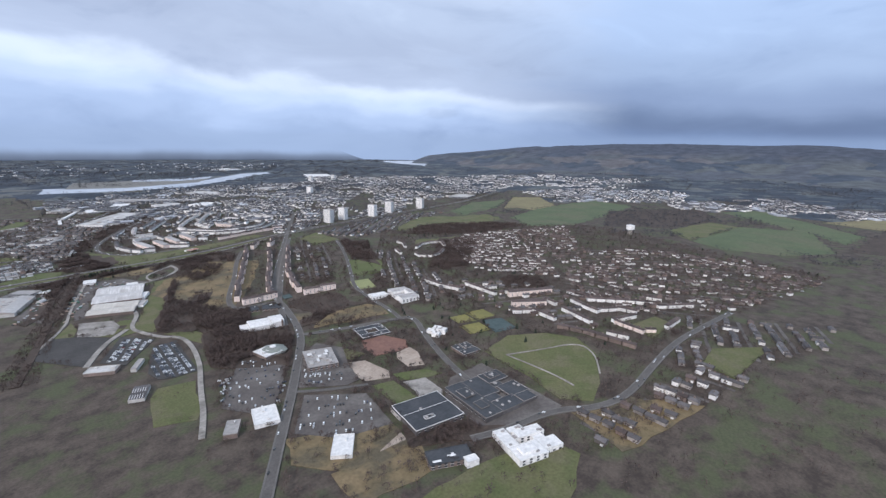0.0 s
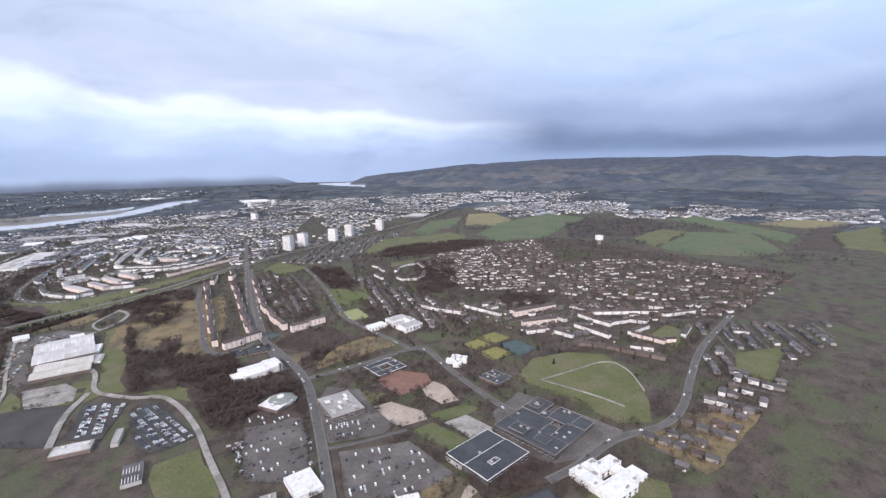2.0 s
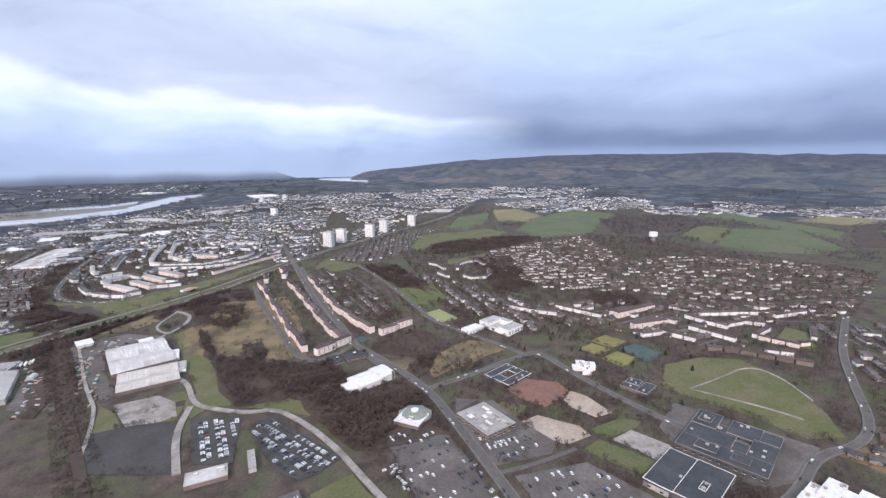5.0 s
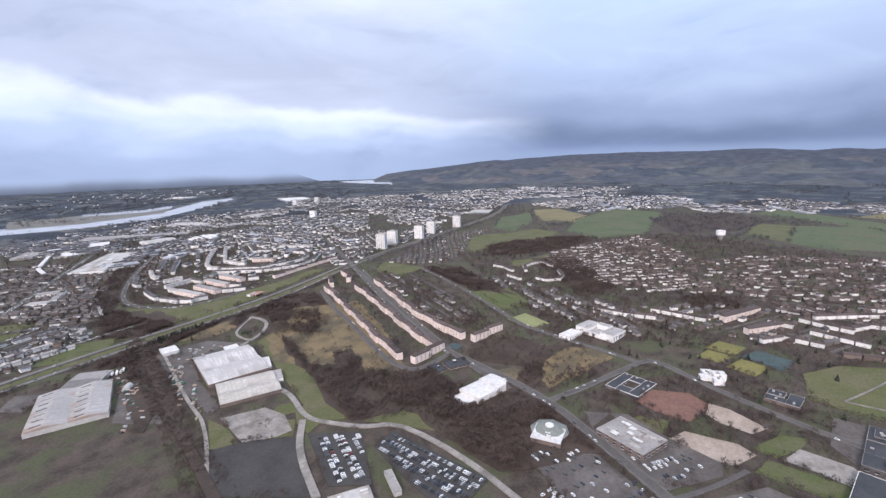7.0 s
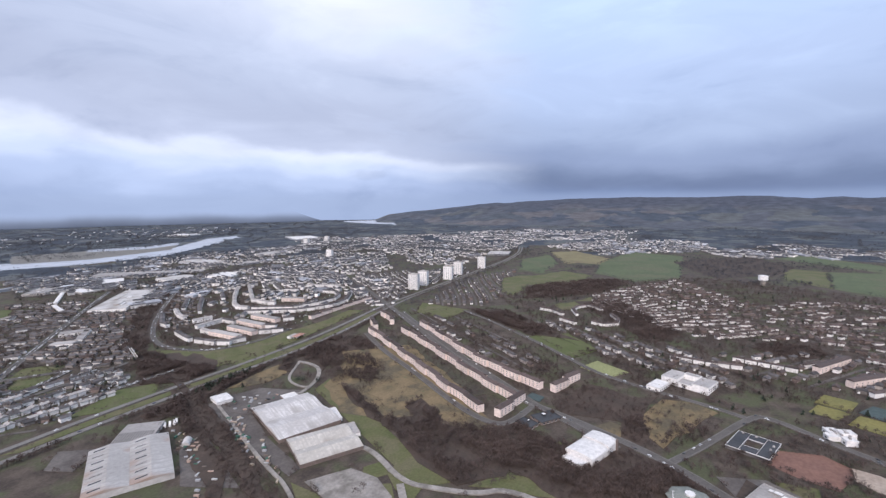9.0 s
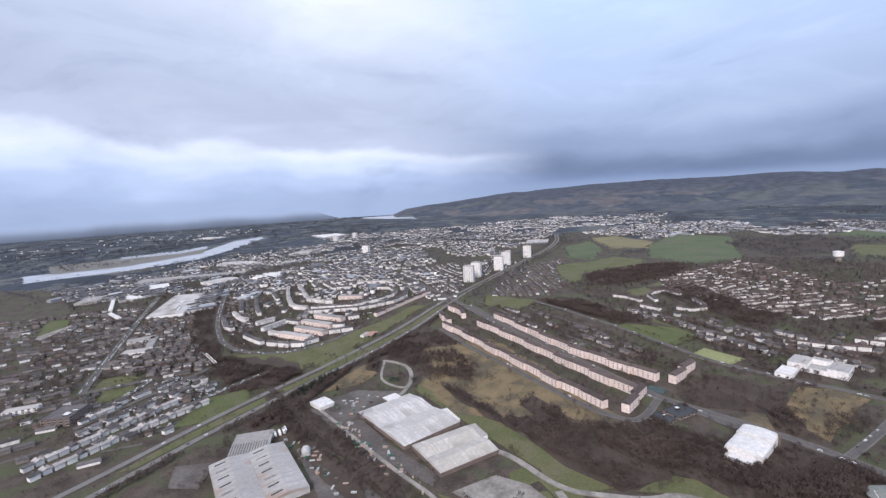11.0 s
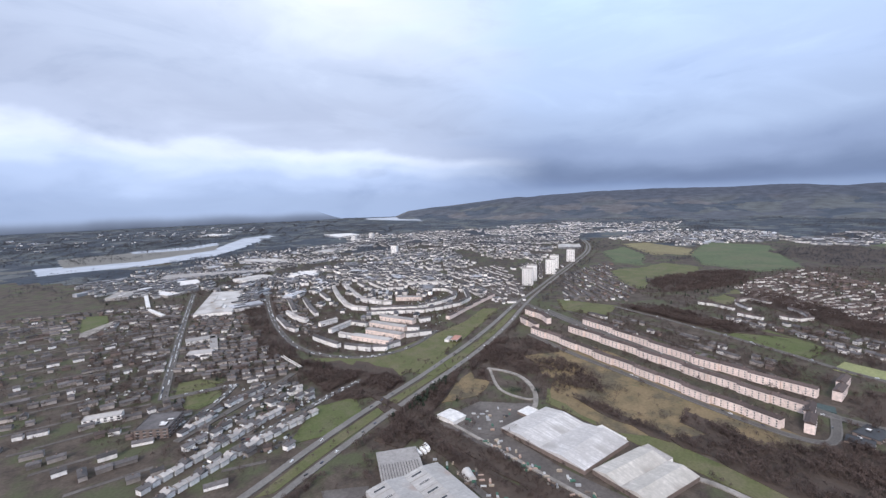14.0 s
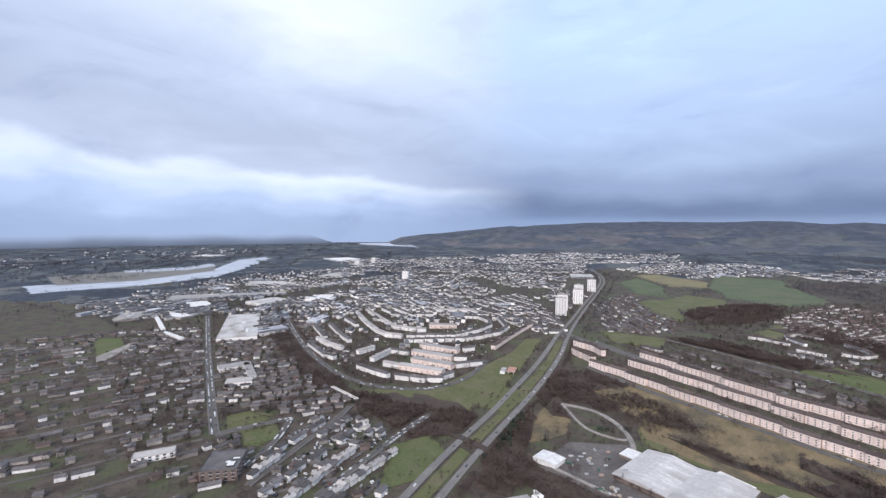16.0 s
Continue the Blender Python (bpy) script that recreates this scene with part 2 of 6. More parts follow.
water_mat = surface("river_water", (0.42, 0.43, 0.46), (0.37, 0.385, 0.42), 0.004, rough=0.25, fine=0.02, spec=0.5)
mud_mat = surface("mud_bank", (0.20, 0.19, 0.17), (0.17, 0.16, 0.15), 0.02, fine=0.2)
twig_mat = surface("bare_twigs", (0.064, 0.045, 0.040), (0.104, 0.074, 0.064), 0.04, fine=0.5, vary=0.22)
hedge_mat = surface("dark_hedge", (0.034, 0.029, 0.024), (0.052, 0.042, 0.034), 0.2, fine=1.2, vary=0.3)
fir_mat = surface("dark_fir", (0.020, 0.028, 0.020), (0.030, 0.040, 0.026), 0.3, fine=1.5, vary=0.25)
trunk_mat = surface("bark", (0.060, 0.048, 0.040), (0.045, 0.038, 0.032), 0.5, fine=3.0)
cream_mat = surface("cream_render", (0.84, 0.70, 0.64), (0.74, 0.61, 0.55), 0.10, fine=0.6, vary=0.08)
white_mat = surface("white_render", (0.84, 0.81, 0.79), (0.76, 0.73, 0.71), 0.10, fine=0.6, vary=0.12)
house_mat = surface("grey_harling", (0.34, 0.305, 0.285), (0.17, 0.15, 0.14), 0.05, fine=0.6, vary=0.5)
brick_mat = surface("brown_brick", (0.22, 0.165, 0.145), (0.17, 0.135, 0.12), 0.1, fine=0.7, vary=0.2)
slate_mat = surface("slate_roof", (0.128, 0.116, 0.116), (0.084, 0.076, 0.077), 0.12, fine=0.8, vary=0.35, rough=0.75)
tile_mat = surface("brown_tile_roof", (0.112, 0.083, 0.076), (0.086, 0.066, 0.062), 0.12, fine=0.8, vary=0.35, rough=0.8)
pale_roof_mat = surface("pale_wet_roof", (0.42, 0.385, 0.365), (0.33, 0.305, 0.29), 0.05, fine=0.5, vary=0.2, rough=0.6)
white_roof_mat = surface("white_sheet_roof", (0.72, 0.69, 0.67), (0.66, 0.63, 0.61), 0.04, fine=0.4, rough=0.6)
grey_roof_mat = surface("grey_sheet_roof", (0.54, 0.51, 0.49), (0.45, 0.425, 0.405), 0.05, fine=0.4, rough=0.6, third=(0.34, 0.30, 0.27), third_scale=0.05)


def sheet_roof(name, clean, worn, stain, rib=1.1):
    """Weathered corrugated sheeting: streaks down the slope, sheet by sheet, with rusty stains and shallow ribs."""
    m = surface(name, clean, worn, 0.05, rough=0.6, fine=0.5)
    n, l = nt(m)
    bsdf = n["Principled BSDF"]
    base = bsdf.inputs["Base Color"].links[0].from_socket
    tc = n.new("ShaderNodeTexCoord")

    def streak(sx, sy, detail, lo, hi):
        mp = n.new("ShaderNodeMapping")
        mp.inputs["Scale"].default_value = (sx, sy, sy)
        l.new(tc.outputs["Object"], mp.inputs["Vector"])
        t = n.new("ShaderNodeTexNoise")
        t.inputs["Scale"].default_value, t.inputs["Detail"].default_value = 1.0, detail
        l.new(mp.outputs[0], t.inputs["Vector"])
        r = n.new("ShaderNodeMapRange")
        r.inputs["From Min"].default_value, r.inputs["From Max"].default_value = lo, hi
        l.new(t.outputs["Fac"], r.inputs["Value"])
        return r.outputs[0]

    def mixed(fac, a, b):
        x = n.new("ShaderNodeMix")
        x.data_type = "RGBA"
        for i, v in ((0, fac), (6, a), (7, b)):
            if isinstance(v, tuple):
                x.inputs[i].default_value = (*v, 1)
            else:
                l.new(v, x.inputs[i])
        return x.outputs[2]
    col = mixed(streak(0.9, 0.05, 4, 0.42, 0.66), base, worn)
    col = mixed(streak(0.05, 0.035, 3, 0.56, 0.70), col, stain)
    l.new(col, bsdf.inputs["Base Color"])
    wave = n.new("ShaderNodeTexWave")
    wave.inputs["Scale"].default_value = 1 / rib
    l.new(tc.outputs["Object"], wave.inputs["Vector"])
    b = n.new("ShaderNodeBump")
    b.inputs["Strength"].default_value, b.inputs["Distance"].default_value = 0.5, 0.12
    l.new(wave.outputs["Fac"], b.inputs["Height"])
    l.new(b.outputs[0], bsdf.inputs["Normal"])
    return m


works_roof_mat = sheet_roof("white_weathered_sheeting", (0.70, 0.665, 0.645), (0.48, 0.445, 0.425), (0.37, 0.335, 0.31))
buff_roof_mat = sheet_roof("buff_weathered_sheeting", (0.62, 0.57, 0.52), (0.47, 0.43, 0.385), (0.33, 0.285, 0.25))
rust_roof_mat = sheet_roof("rust_stained_sheeting", (0.50, 0.475, 0.46), (0.38, 0.355, 0.34), (0.36, 0.27, 0.225))
dark_roof_mat = surface("dark_felt_roof", (0.044, 0.046, 0.052), (0.068, 0.069, 0.074), 0.07, fine=0.6, rough=0.7)
glass_mat = surface("window_glass", (0.045, 0.050, 0.060), (0.035, 0.040, 0.048), 0.5, rough=0.15, spec=0.5)
tyre_mat = surface("tyre", (0.02, 0.02, 0.02), rough=0.85)
far_house_mat = surface("distant_house_walls", (0.84, 0.80, 0.77), (0.50, 0.475, 0.46), 0.02, fine=0.2, vary=0.45)
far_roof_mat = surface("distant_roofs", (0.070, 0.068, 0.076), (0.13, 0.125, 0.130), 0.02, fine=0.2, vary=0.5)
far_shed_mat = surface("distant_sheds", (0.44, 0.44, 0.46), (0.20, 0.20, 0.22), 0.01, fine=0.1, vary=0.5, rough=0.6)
# bare trees again, their brown turned blue-grey to paint in the haze
hazed_wood_mat = surface("distant_woods", (0.060, 0.060, 0.068), (0.084, 0.080, 0.084), 0.03, fine=0.2, vary=0.3)

# ---------------------------------------------------------------- the lie of the land

CX, CY = -100, 290
K = 0.58              # sizes of buildings, cars and trees against their catalogue sizes


def ease(v):
    v = max(0.0, min(1.0, v))
    return v * v * (3 - 2 * v)


def terrain(x, y):
    """A low rise east of the works, highest at the water tower."""
    rise = 11 * ease((x - 180) / 260) * (1 - ease((y - 1.1 * x - 650) / 600))
    return rise + 8 * math.exp(-((x - 840) ** 2 + (y - 330) ** 2) / 150 ** 2)


# ---------------------------------------------------------------- mesh helpers


class Shape:
    """Collects faces of several materials into one mesh."""

    def __init__(self, *mats):
        self.v, self.f, self.m, self.mats = [], [], [], mats

    def poly(self, pts, mat=0):
        i = len(self.v)
        self.v += [tuple(p) for p in pts]
        self.f.append(tuple(range(i, i + len(pts))))
        self.m.append(mat)

    def solid(self, low, high, mat=0, cap=None):
        """A closed solid between two rings of points."""
        i, n = len(self.v), len(low)
        self.v += [tuple(p) for p in low] + [tuple(p) for p in high]
        for k in range(n):
            j = (k + 1) % n
            self.f.append((i + k, i + j, i + n + j, i + n + k))
            self.m.append(mat)
        self.f.append(tuple(range(i + n, i + 2 * n)))
        self.m.append(mat if cap is None else cap)
        self.f.append(tuple(reversed(range(i, i + n))))
        self.m.append(mat)

    def box(self, x0, x1, y0, y1, z0, z1, mat=0, cap=None, turn=0.0, at=(0, 0)):
        c, s = math.cos(turn), math.sin(turn)
        ring = [(at[0] + x * c - y * s, at[1] + x * s + y * c) for x, y in ((x0, y0), (x1, y0), (x1, y1), (x0, y1))]
        self.solid([(*p, z0) for p in ring], [(*p, z1) for p in ring], mat, cap)

    def gable(self, l, w, z0, rise, over=0.4, mat=0, turn=0.0, at=(0, 0), hip=0.0):
        """A pitched roof with eaves, ridge along x."""
        c, s = math.cos(turn), math.sin(turn)
        a, b, t = l / 2 + over, w / 2 + over, 0.25

        def q(x, y, z):
            return (at[0] + x * c - y * s, at[1] + x * s + y * c, z)
        i = len(self.v)
        self.v += [q(-a, -b, z0), q(a, -b, z0), q(a, b, z0), q(-a, b, z0),
                   q(-a, -b, z0 + t), q(a, -b, z0 + t), q(a, b, z0 + t), q(-a, b, z0 + t), q(-a + hip, 0, z0 + rise), q(a - hip, 0, z0 + rise)]
        fs = [(3, 2, 1, 0), (0, 1, 5, 4), (1, 2, 6, 5), (2, 3, 7, 6), (3, 0, 4, 7), (4, 5, 9, 8), (6, 7, 8, 9), (5, 6, 9), (7, 4, 8)]
        self.f += [tuple(i + k for k in f) for f in fs]
        self.m += [mat] * len(fs)

    def mesh(self, name):
        me = bpy.data.meshes.new(name)
        me.from_pydata(self.v, [], self.f)
        for m in self.mats:
            me.materials.append(m)
        me.polygons.foreach_set("material_index", self.m)
        me.update()
        return me


def part(name, mesh, parent, m=None, label=""):
    ob = new(name, mesh)
    ob.parent = parent
    if m is not None:
        ob.matrix_basis = m
    return tagged(ob, label)


def root(name, x, y, turn, label, category, group="", z=0.0):
    ob = new(name)
    ob.empty_display_size = 0.5
    ob.matrix_basis = Matrix.Translation((x, y, z + terrain(x, y))) @ Matrix.Rotation(turn, 4, "Z")
    return tagged(ob, label, category, group)


def along(points, step, start=0.0):
    """Places every step metres along a line of points: x, y, heading."""
    out, left = [], start
    for (x0, y0), (x1, y1) in zip(points, points[1:]):
        d = math.hypot(x1 - x0, y1 - y0)
        h = math.atan2(y1 - y0, x1 - x0)
        while left < d:
            out.append((x0 + (x1 - x0) * left / d, y0 + (y1 - y0) * left / d, h))
            left += step
        left -= d
    return out


def smooth(points, rounds=2):
    for _ in range(rounds):
        new_pts = [points[0]]
        for (x0, y0), (x1, y1) in zip(points, points[1:]):
            new_pts += [(x0 * 0.75 + x1 * 0.25, y0 * 0.75 + y1 * 0.25), (x0 * 0.25 + x1 * 0.75, y0 * 0.25 + y1 * 0.75)]
        points = new_pts + [points[-1]]
    return points


def inside(x, y, poly):
    hit = False
    for (x0, y0), (x1, y1) in zip(poly, poly[1:] + poly[:1]):
        if (y0 > y) != (y1 > y) and x < (x1 - x0) * (y - y0) / (y1 - y0) + x0:
            hit = not hit
    return hit


BLOCKED = []          # polygons and road lines on which no house or tree stands


def near_line(x, y, line, d):
    for (x0, y0), (x1, y1) in zip(line, line[1:]):
        dx, dy = x1 - x0, y1 - y0
        u = max(0, min(1, ((x - x0) * dx + (y - y0) * dy) / (dx * dx + dy * dy + 1e-9)))
        if (x - x0 - u * dx) ** 2 + (y - y0 - u * dy) ** 2 < d * d:
            return True
    return False


def free(x, y, gap=0.0):
    for kind, geo, d, (a, b, c, e) in BLOCKED:
        if a - gap < x < b + gap and c - gap < y < e + gap:
            if kind == "area" and inside(x, y, geo):
                return False
            if kind == "line" and near_line(x, y, geo, d + gap):
                return False
    return True


def block(kind, pts, d=0.0):
    xs, ys = [p[0] for p in pts], [p[1] for p in pts]
    BLOCKED.append((kind, pts, d, (min(xs) - d, max(xs) + d, min(ys) - d, max(ys) + d)))


LAYER = [0.0]
EDGES = []


def area(name, pts, mat, label, ragged=1.5, keep=True, thick=0.0):
    """A patch of ground with a slightly uneven edge, lying just over the ground sheet."""
    LAYER[0] += 0.004
    z = 0.10 + LAYER[0] + thick
    rim = []
    for (x0, y0), (x1, y1) in zip(pts, pts[1:] + pts[:1]):
        d = math.hypot(x1 - x0, y1 - y0)
        k = max(1, int(d / 12))
        for i in range(k):
            u = i / k
            j = ragged if i else ragged * 0.3
            rim.append((x0 + (x1 - x0) * u + random.uniform(-j, j), y0 + (y1 - y0) * u + random.uniform(-j, j)))
    xs, ys = [p[0] for p in rim], [p[1] for p in rim]
    step = max(15.0, (max(xs) - min(xs)) / 14, (max(ys) - min(ys)) / 14)
    inner = []
    gx = min(xs) + step / 2
    while gx < max(xs):
        gy = min(ys) + step / 2
        while gy < max(ys):
            if inside(gx, gy, rim):
                inner.append((gx, gy))
            gy += step
        gx += step
    n = len(rim)
    pts2, _, faces, *_ = delaunay_2d_cdt([Vector(p) for p in rim + inner], [(i, (i + 1) % n) for i in range(n)], [], 1, 0.01)
    me = bpy.data.meshes.new(name)
    top = [(p.x, p.y, terrain(p.x, p.y) + z) for p in pts2]
    me.from_pydata(top + [(x, y, terrain(x, y) - 0.5) for x, y in rim], [],
                   [tuple(f) for f in faces] + ([(i, (i + 1) % n, len(top) + (i + 1) % n, len(top) + i) for i in range(n)] if len(top) >= n else []))
    me.materials.append(mat)
    me.update()
    ob = new(name, me)
    if keep:
        block("area", pts)
    EDGES.append((name, rim))
    return tagged(ob, label, name.replace("_", " "), kind="structure")


def road(pts, width, label, pavement=1.8, mat=None, name="road", rounds=2):
    """A carriageway with kerbed pavements as raised strips."""
    LAYER[0] += 0.004
    line = smooth(pts, rounds)
    width, pavement = width * 0.66, pavement * 0.6
    side = []
    for i, (x, y) in enumerate(line):
        x0, y0 = line[max(0, i - 1)]
        x1, y1 = line[min(len(line) - 1, i + 1)]
        d = math.hypot(x1 - x0, y1 - y0)
        side.append((-(y1 - y0) / d, (x1 - x0) / d))

    def strip(a, b, z, material, nm, lab):
        s = Shape(material)
        for (p, n), (q, m) in zip(zip(line, side), list(zip(line, side))[1:]):
            lo = [(p[0] + n[0] * a, p[1] + n[1] * a), (q[0] + m[0] * a, q[1] + m[1] * a), (q[0] + m[0] * b, q[1] + m[1] * b), (p[0] + n[0] * b, p[1] + n[1] * b)]
            lo.reverse()
            s.solid([(*c, terrain(*c) - 0.4) for c in lo], [(*c, terrain(*c) + z) for c in lo])
        return tagged(new(nm, s.mesh(nm)), lab, nm, kind="structure")
    z = 0.34 + LAYER[0]
    strip(-width / 2, width / 2, z, mat or road_mat, name, label)
    if pavement:
        strip(width / 2, width / 2 + pavement, z + 0.12, paving_mat, "pavement", "grey paved footway with a kerb beside the road")
        strip(-width / 2 - pavement, -width / 2, z + 0.12, paving_mat, "pavement", "grey paved footway with a kerb beside the road")
    block("line", line, width / 2 + pavement + 1)
    return line


# ---------------------------------------------------------------- land


def polar(az, r):
    return CX + r * math.sin(radians(az)), CY + r * math.cos(radians(az))


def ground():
    s = Shape(ground_mat, hazed_far_mat)
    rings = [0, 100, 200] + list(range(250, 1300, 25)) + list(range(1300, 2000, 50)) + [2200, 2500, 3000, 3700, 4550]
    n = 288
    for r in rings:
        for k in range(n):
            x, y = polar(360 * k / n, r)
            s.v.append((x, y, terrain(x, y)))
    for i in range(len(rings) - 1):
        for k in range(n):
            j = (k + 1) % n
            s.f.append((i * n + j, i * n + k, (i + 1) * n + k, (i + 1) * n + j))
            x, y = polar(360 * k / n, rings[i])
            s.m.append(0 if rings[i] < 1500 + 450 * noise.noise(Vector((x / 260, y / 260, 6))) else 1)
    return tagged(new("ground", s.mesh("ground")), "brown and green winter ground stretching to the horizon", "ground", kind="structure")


ground()

RIDGE_AZ = [43, 45, 47, 50, 54, 58, 62, 66, 75, 82, 89, 92, 100, 120, 150]
RIDGE_EL = [-2.4, -2.3, -1.5, -1.15, -0.85, -0.35, -0.1, 0.22, 0.32, 0.25, 0.42, 0.15, 0.05, -0.3, -2.4]


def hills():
    s = Shape(hazed_hill_mat)
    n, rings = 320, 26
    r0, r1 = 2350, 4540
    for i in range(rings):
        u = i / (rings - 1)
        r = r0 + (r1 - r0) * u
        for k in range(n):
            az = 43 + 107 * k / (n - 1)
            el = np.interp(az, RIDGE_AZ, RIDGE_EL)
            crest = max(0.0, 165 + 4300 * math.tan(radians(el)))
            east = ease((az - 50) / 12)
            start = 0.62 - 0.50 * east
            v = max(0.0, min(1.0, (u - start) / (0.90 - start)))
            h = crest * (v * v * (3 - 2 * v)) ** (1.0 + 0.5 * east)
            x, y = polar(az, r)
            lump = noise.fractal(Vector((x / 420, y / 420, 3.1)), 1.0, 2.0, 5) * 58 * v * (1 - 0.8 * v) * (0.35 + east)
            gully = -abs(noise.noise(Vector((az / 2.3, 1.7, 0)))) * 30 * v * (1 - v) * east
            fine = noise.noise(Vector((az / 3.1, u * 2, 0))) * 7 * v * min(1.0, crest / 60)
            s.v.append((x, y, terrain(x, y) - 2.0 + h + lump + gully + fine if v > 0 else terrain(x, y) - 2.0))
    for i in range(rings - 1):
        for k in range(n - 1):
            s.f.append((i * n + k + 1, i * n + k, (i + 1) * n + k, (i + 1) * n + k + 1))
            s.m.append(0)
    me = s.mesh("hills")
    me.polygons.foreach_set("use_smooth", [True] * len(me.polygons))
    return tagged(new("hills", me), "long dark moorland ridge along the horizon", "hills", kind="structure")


def backdrop():
    """The low land beyond the ground sheet: a glowing wall, haze painted in its colour, fading out at the skyline."""
    m = bpy.data.materials.new("painted_haze_glow")
    m.use_nodes = True
    n, l = nt(m)
    n.clear()
    geo, sep, out_ = n.new("ShaderNodeNewGeometry"), n.new("ShaderNodeSeparateXYZ"), n.new("ShaderNodeOutputMaterial")
    l.new(geo.outputs["Position"], sep.inputs[0])
    tex = n.new("ShaderNodeTexNoise")
    tex.inputs["Scale"].default_value, tex.inputs["Detail"].default_value = 0.0022, 4
    l.new(geo.outputs["Position"], tex.inputs["Vector"])
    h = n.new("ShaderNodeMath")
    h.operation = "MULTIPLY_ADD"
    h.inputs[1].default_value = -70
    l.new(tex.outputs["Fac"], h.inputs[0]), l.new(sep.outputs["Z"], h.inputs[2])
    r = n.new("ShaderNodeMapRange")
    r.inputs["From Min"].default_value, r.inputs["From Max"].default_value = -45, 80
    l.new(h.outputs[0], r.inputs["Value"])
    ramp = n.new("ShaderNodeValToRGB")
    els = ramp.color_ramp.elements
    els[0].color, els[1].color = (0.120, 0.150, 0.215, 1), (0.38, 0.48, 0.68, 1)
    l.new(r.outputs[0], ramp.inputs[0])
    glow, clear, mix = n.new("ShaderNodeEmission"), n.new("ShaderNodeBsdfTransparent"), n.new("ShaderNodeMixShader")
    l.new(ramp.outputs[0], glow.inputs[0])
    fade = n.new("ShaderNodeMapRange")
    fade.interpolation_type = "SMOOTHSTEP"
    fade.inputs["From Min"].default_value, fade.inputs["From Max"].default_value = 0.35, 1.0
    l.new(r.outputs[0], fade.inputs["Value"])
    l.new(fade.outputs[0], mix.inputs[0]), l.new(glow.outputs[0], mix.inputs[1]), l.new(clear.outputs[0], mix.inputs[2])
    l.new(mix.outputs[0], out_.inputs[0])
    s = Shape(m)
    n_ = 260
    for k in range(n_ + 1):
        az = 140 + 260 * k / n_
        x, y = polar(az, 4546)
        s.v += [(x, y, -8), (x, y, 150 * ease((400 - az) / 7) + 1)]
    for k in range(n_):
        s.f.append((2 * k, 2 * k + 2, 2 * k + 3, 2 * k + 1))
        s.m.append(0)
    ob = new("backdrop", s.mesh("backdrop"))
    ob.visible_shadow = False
    return tagged(ob, "backdrop of low hills in painted haze beyond the river plain", "backdrop", kind="structure")


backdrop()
hills()
block("area", [(266, 1983), (432, 1925), (687, 2001), (1171, 2568), (1079, 2620), (744, 2328)])
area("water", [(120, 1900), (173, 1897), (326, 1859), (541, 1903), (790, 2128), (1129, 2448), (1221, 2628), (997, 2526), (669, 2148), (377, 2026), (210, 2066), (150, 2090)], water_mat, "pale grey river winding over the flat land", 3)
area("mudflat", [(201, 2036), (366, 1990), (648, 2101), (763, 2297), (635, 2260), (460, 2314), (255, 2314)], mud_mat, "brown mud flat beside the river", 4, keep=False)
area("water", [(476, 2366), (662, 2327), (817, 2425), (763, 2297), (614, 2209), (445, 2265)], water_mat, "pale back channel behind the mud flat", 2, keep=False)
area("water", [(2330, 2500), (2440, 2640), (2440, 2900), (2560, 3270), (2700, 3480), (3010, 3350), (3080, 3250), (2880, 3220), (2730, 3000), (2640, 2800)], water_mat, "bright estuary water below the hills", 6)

# fields on the far side of the estate
for px, mat, what in (
        ([(985, 857), (1129, 836), (960, 743), (793, 716), (816, 775)], field_mat, "green pasture below the hills"),
        ([(1043, 663), (1332, 661), (1284, 515), (848, 457), (782, 523), (853, 619)], field_mat, "green pasture below the hills"),
        ([(1202, 864), (1266, 808), (1131, 669), (1000, 652), (1004, 713), (956, 721), (1036, 770)], stubble_mat, "straw-coloured stubble field"),
        ([(684, 752), (725, 743), (753, 713), (848, 685), (814, 612), (731, 616), (703, 636), (647, 678), (545, 655), (566, 689)], grass_mat, "pale green pasture on a gentle slope"),
        ([(516, 573), (605, 546), (562, 530), (492, 550)], grass_mat, "small green paddock below the wood"),
        ([(923, 299), (1143, 291), (1126, 222), (858, 235)], grass_mat, "light green field"),
        ([(858, 235), (1126, 222), (1170, 103), (955, 50), (867, 105), (832, 183)], field_mat, "dark green field"),
        ([(1351, 311), (1472, 247), (1195, 25), (1062, 41), (1143, 101)], field_mat, "dark green field"),
        ([(1352, 104), (1517, 15), (1485, -94), (1313, -5)], stubble_mat, "pale stubble field"),
        ([(1142, 517), (1366, 358), (1178, 274), (966, 317), (866, 400)], scrub_mat, "brown rough field with a bare wood on it"),
        ([(1234, -32), (1458, -140), (1029, -95), (1051, -40)], grass_mat, "light green field"),
        ([(1313, -5), (1448, -91), (1234, -32), (988, -37), (1000, 32)], scrub_mat, "brown ploughed field")):
    area("field", px, mat, what, 4)

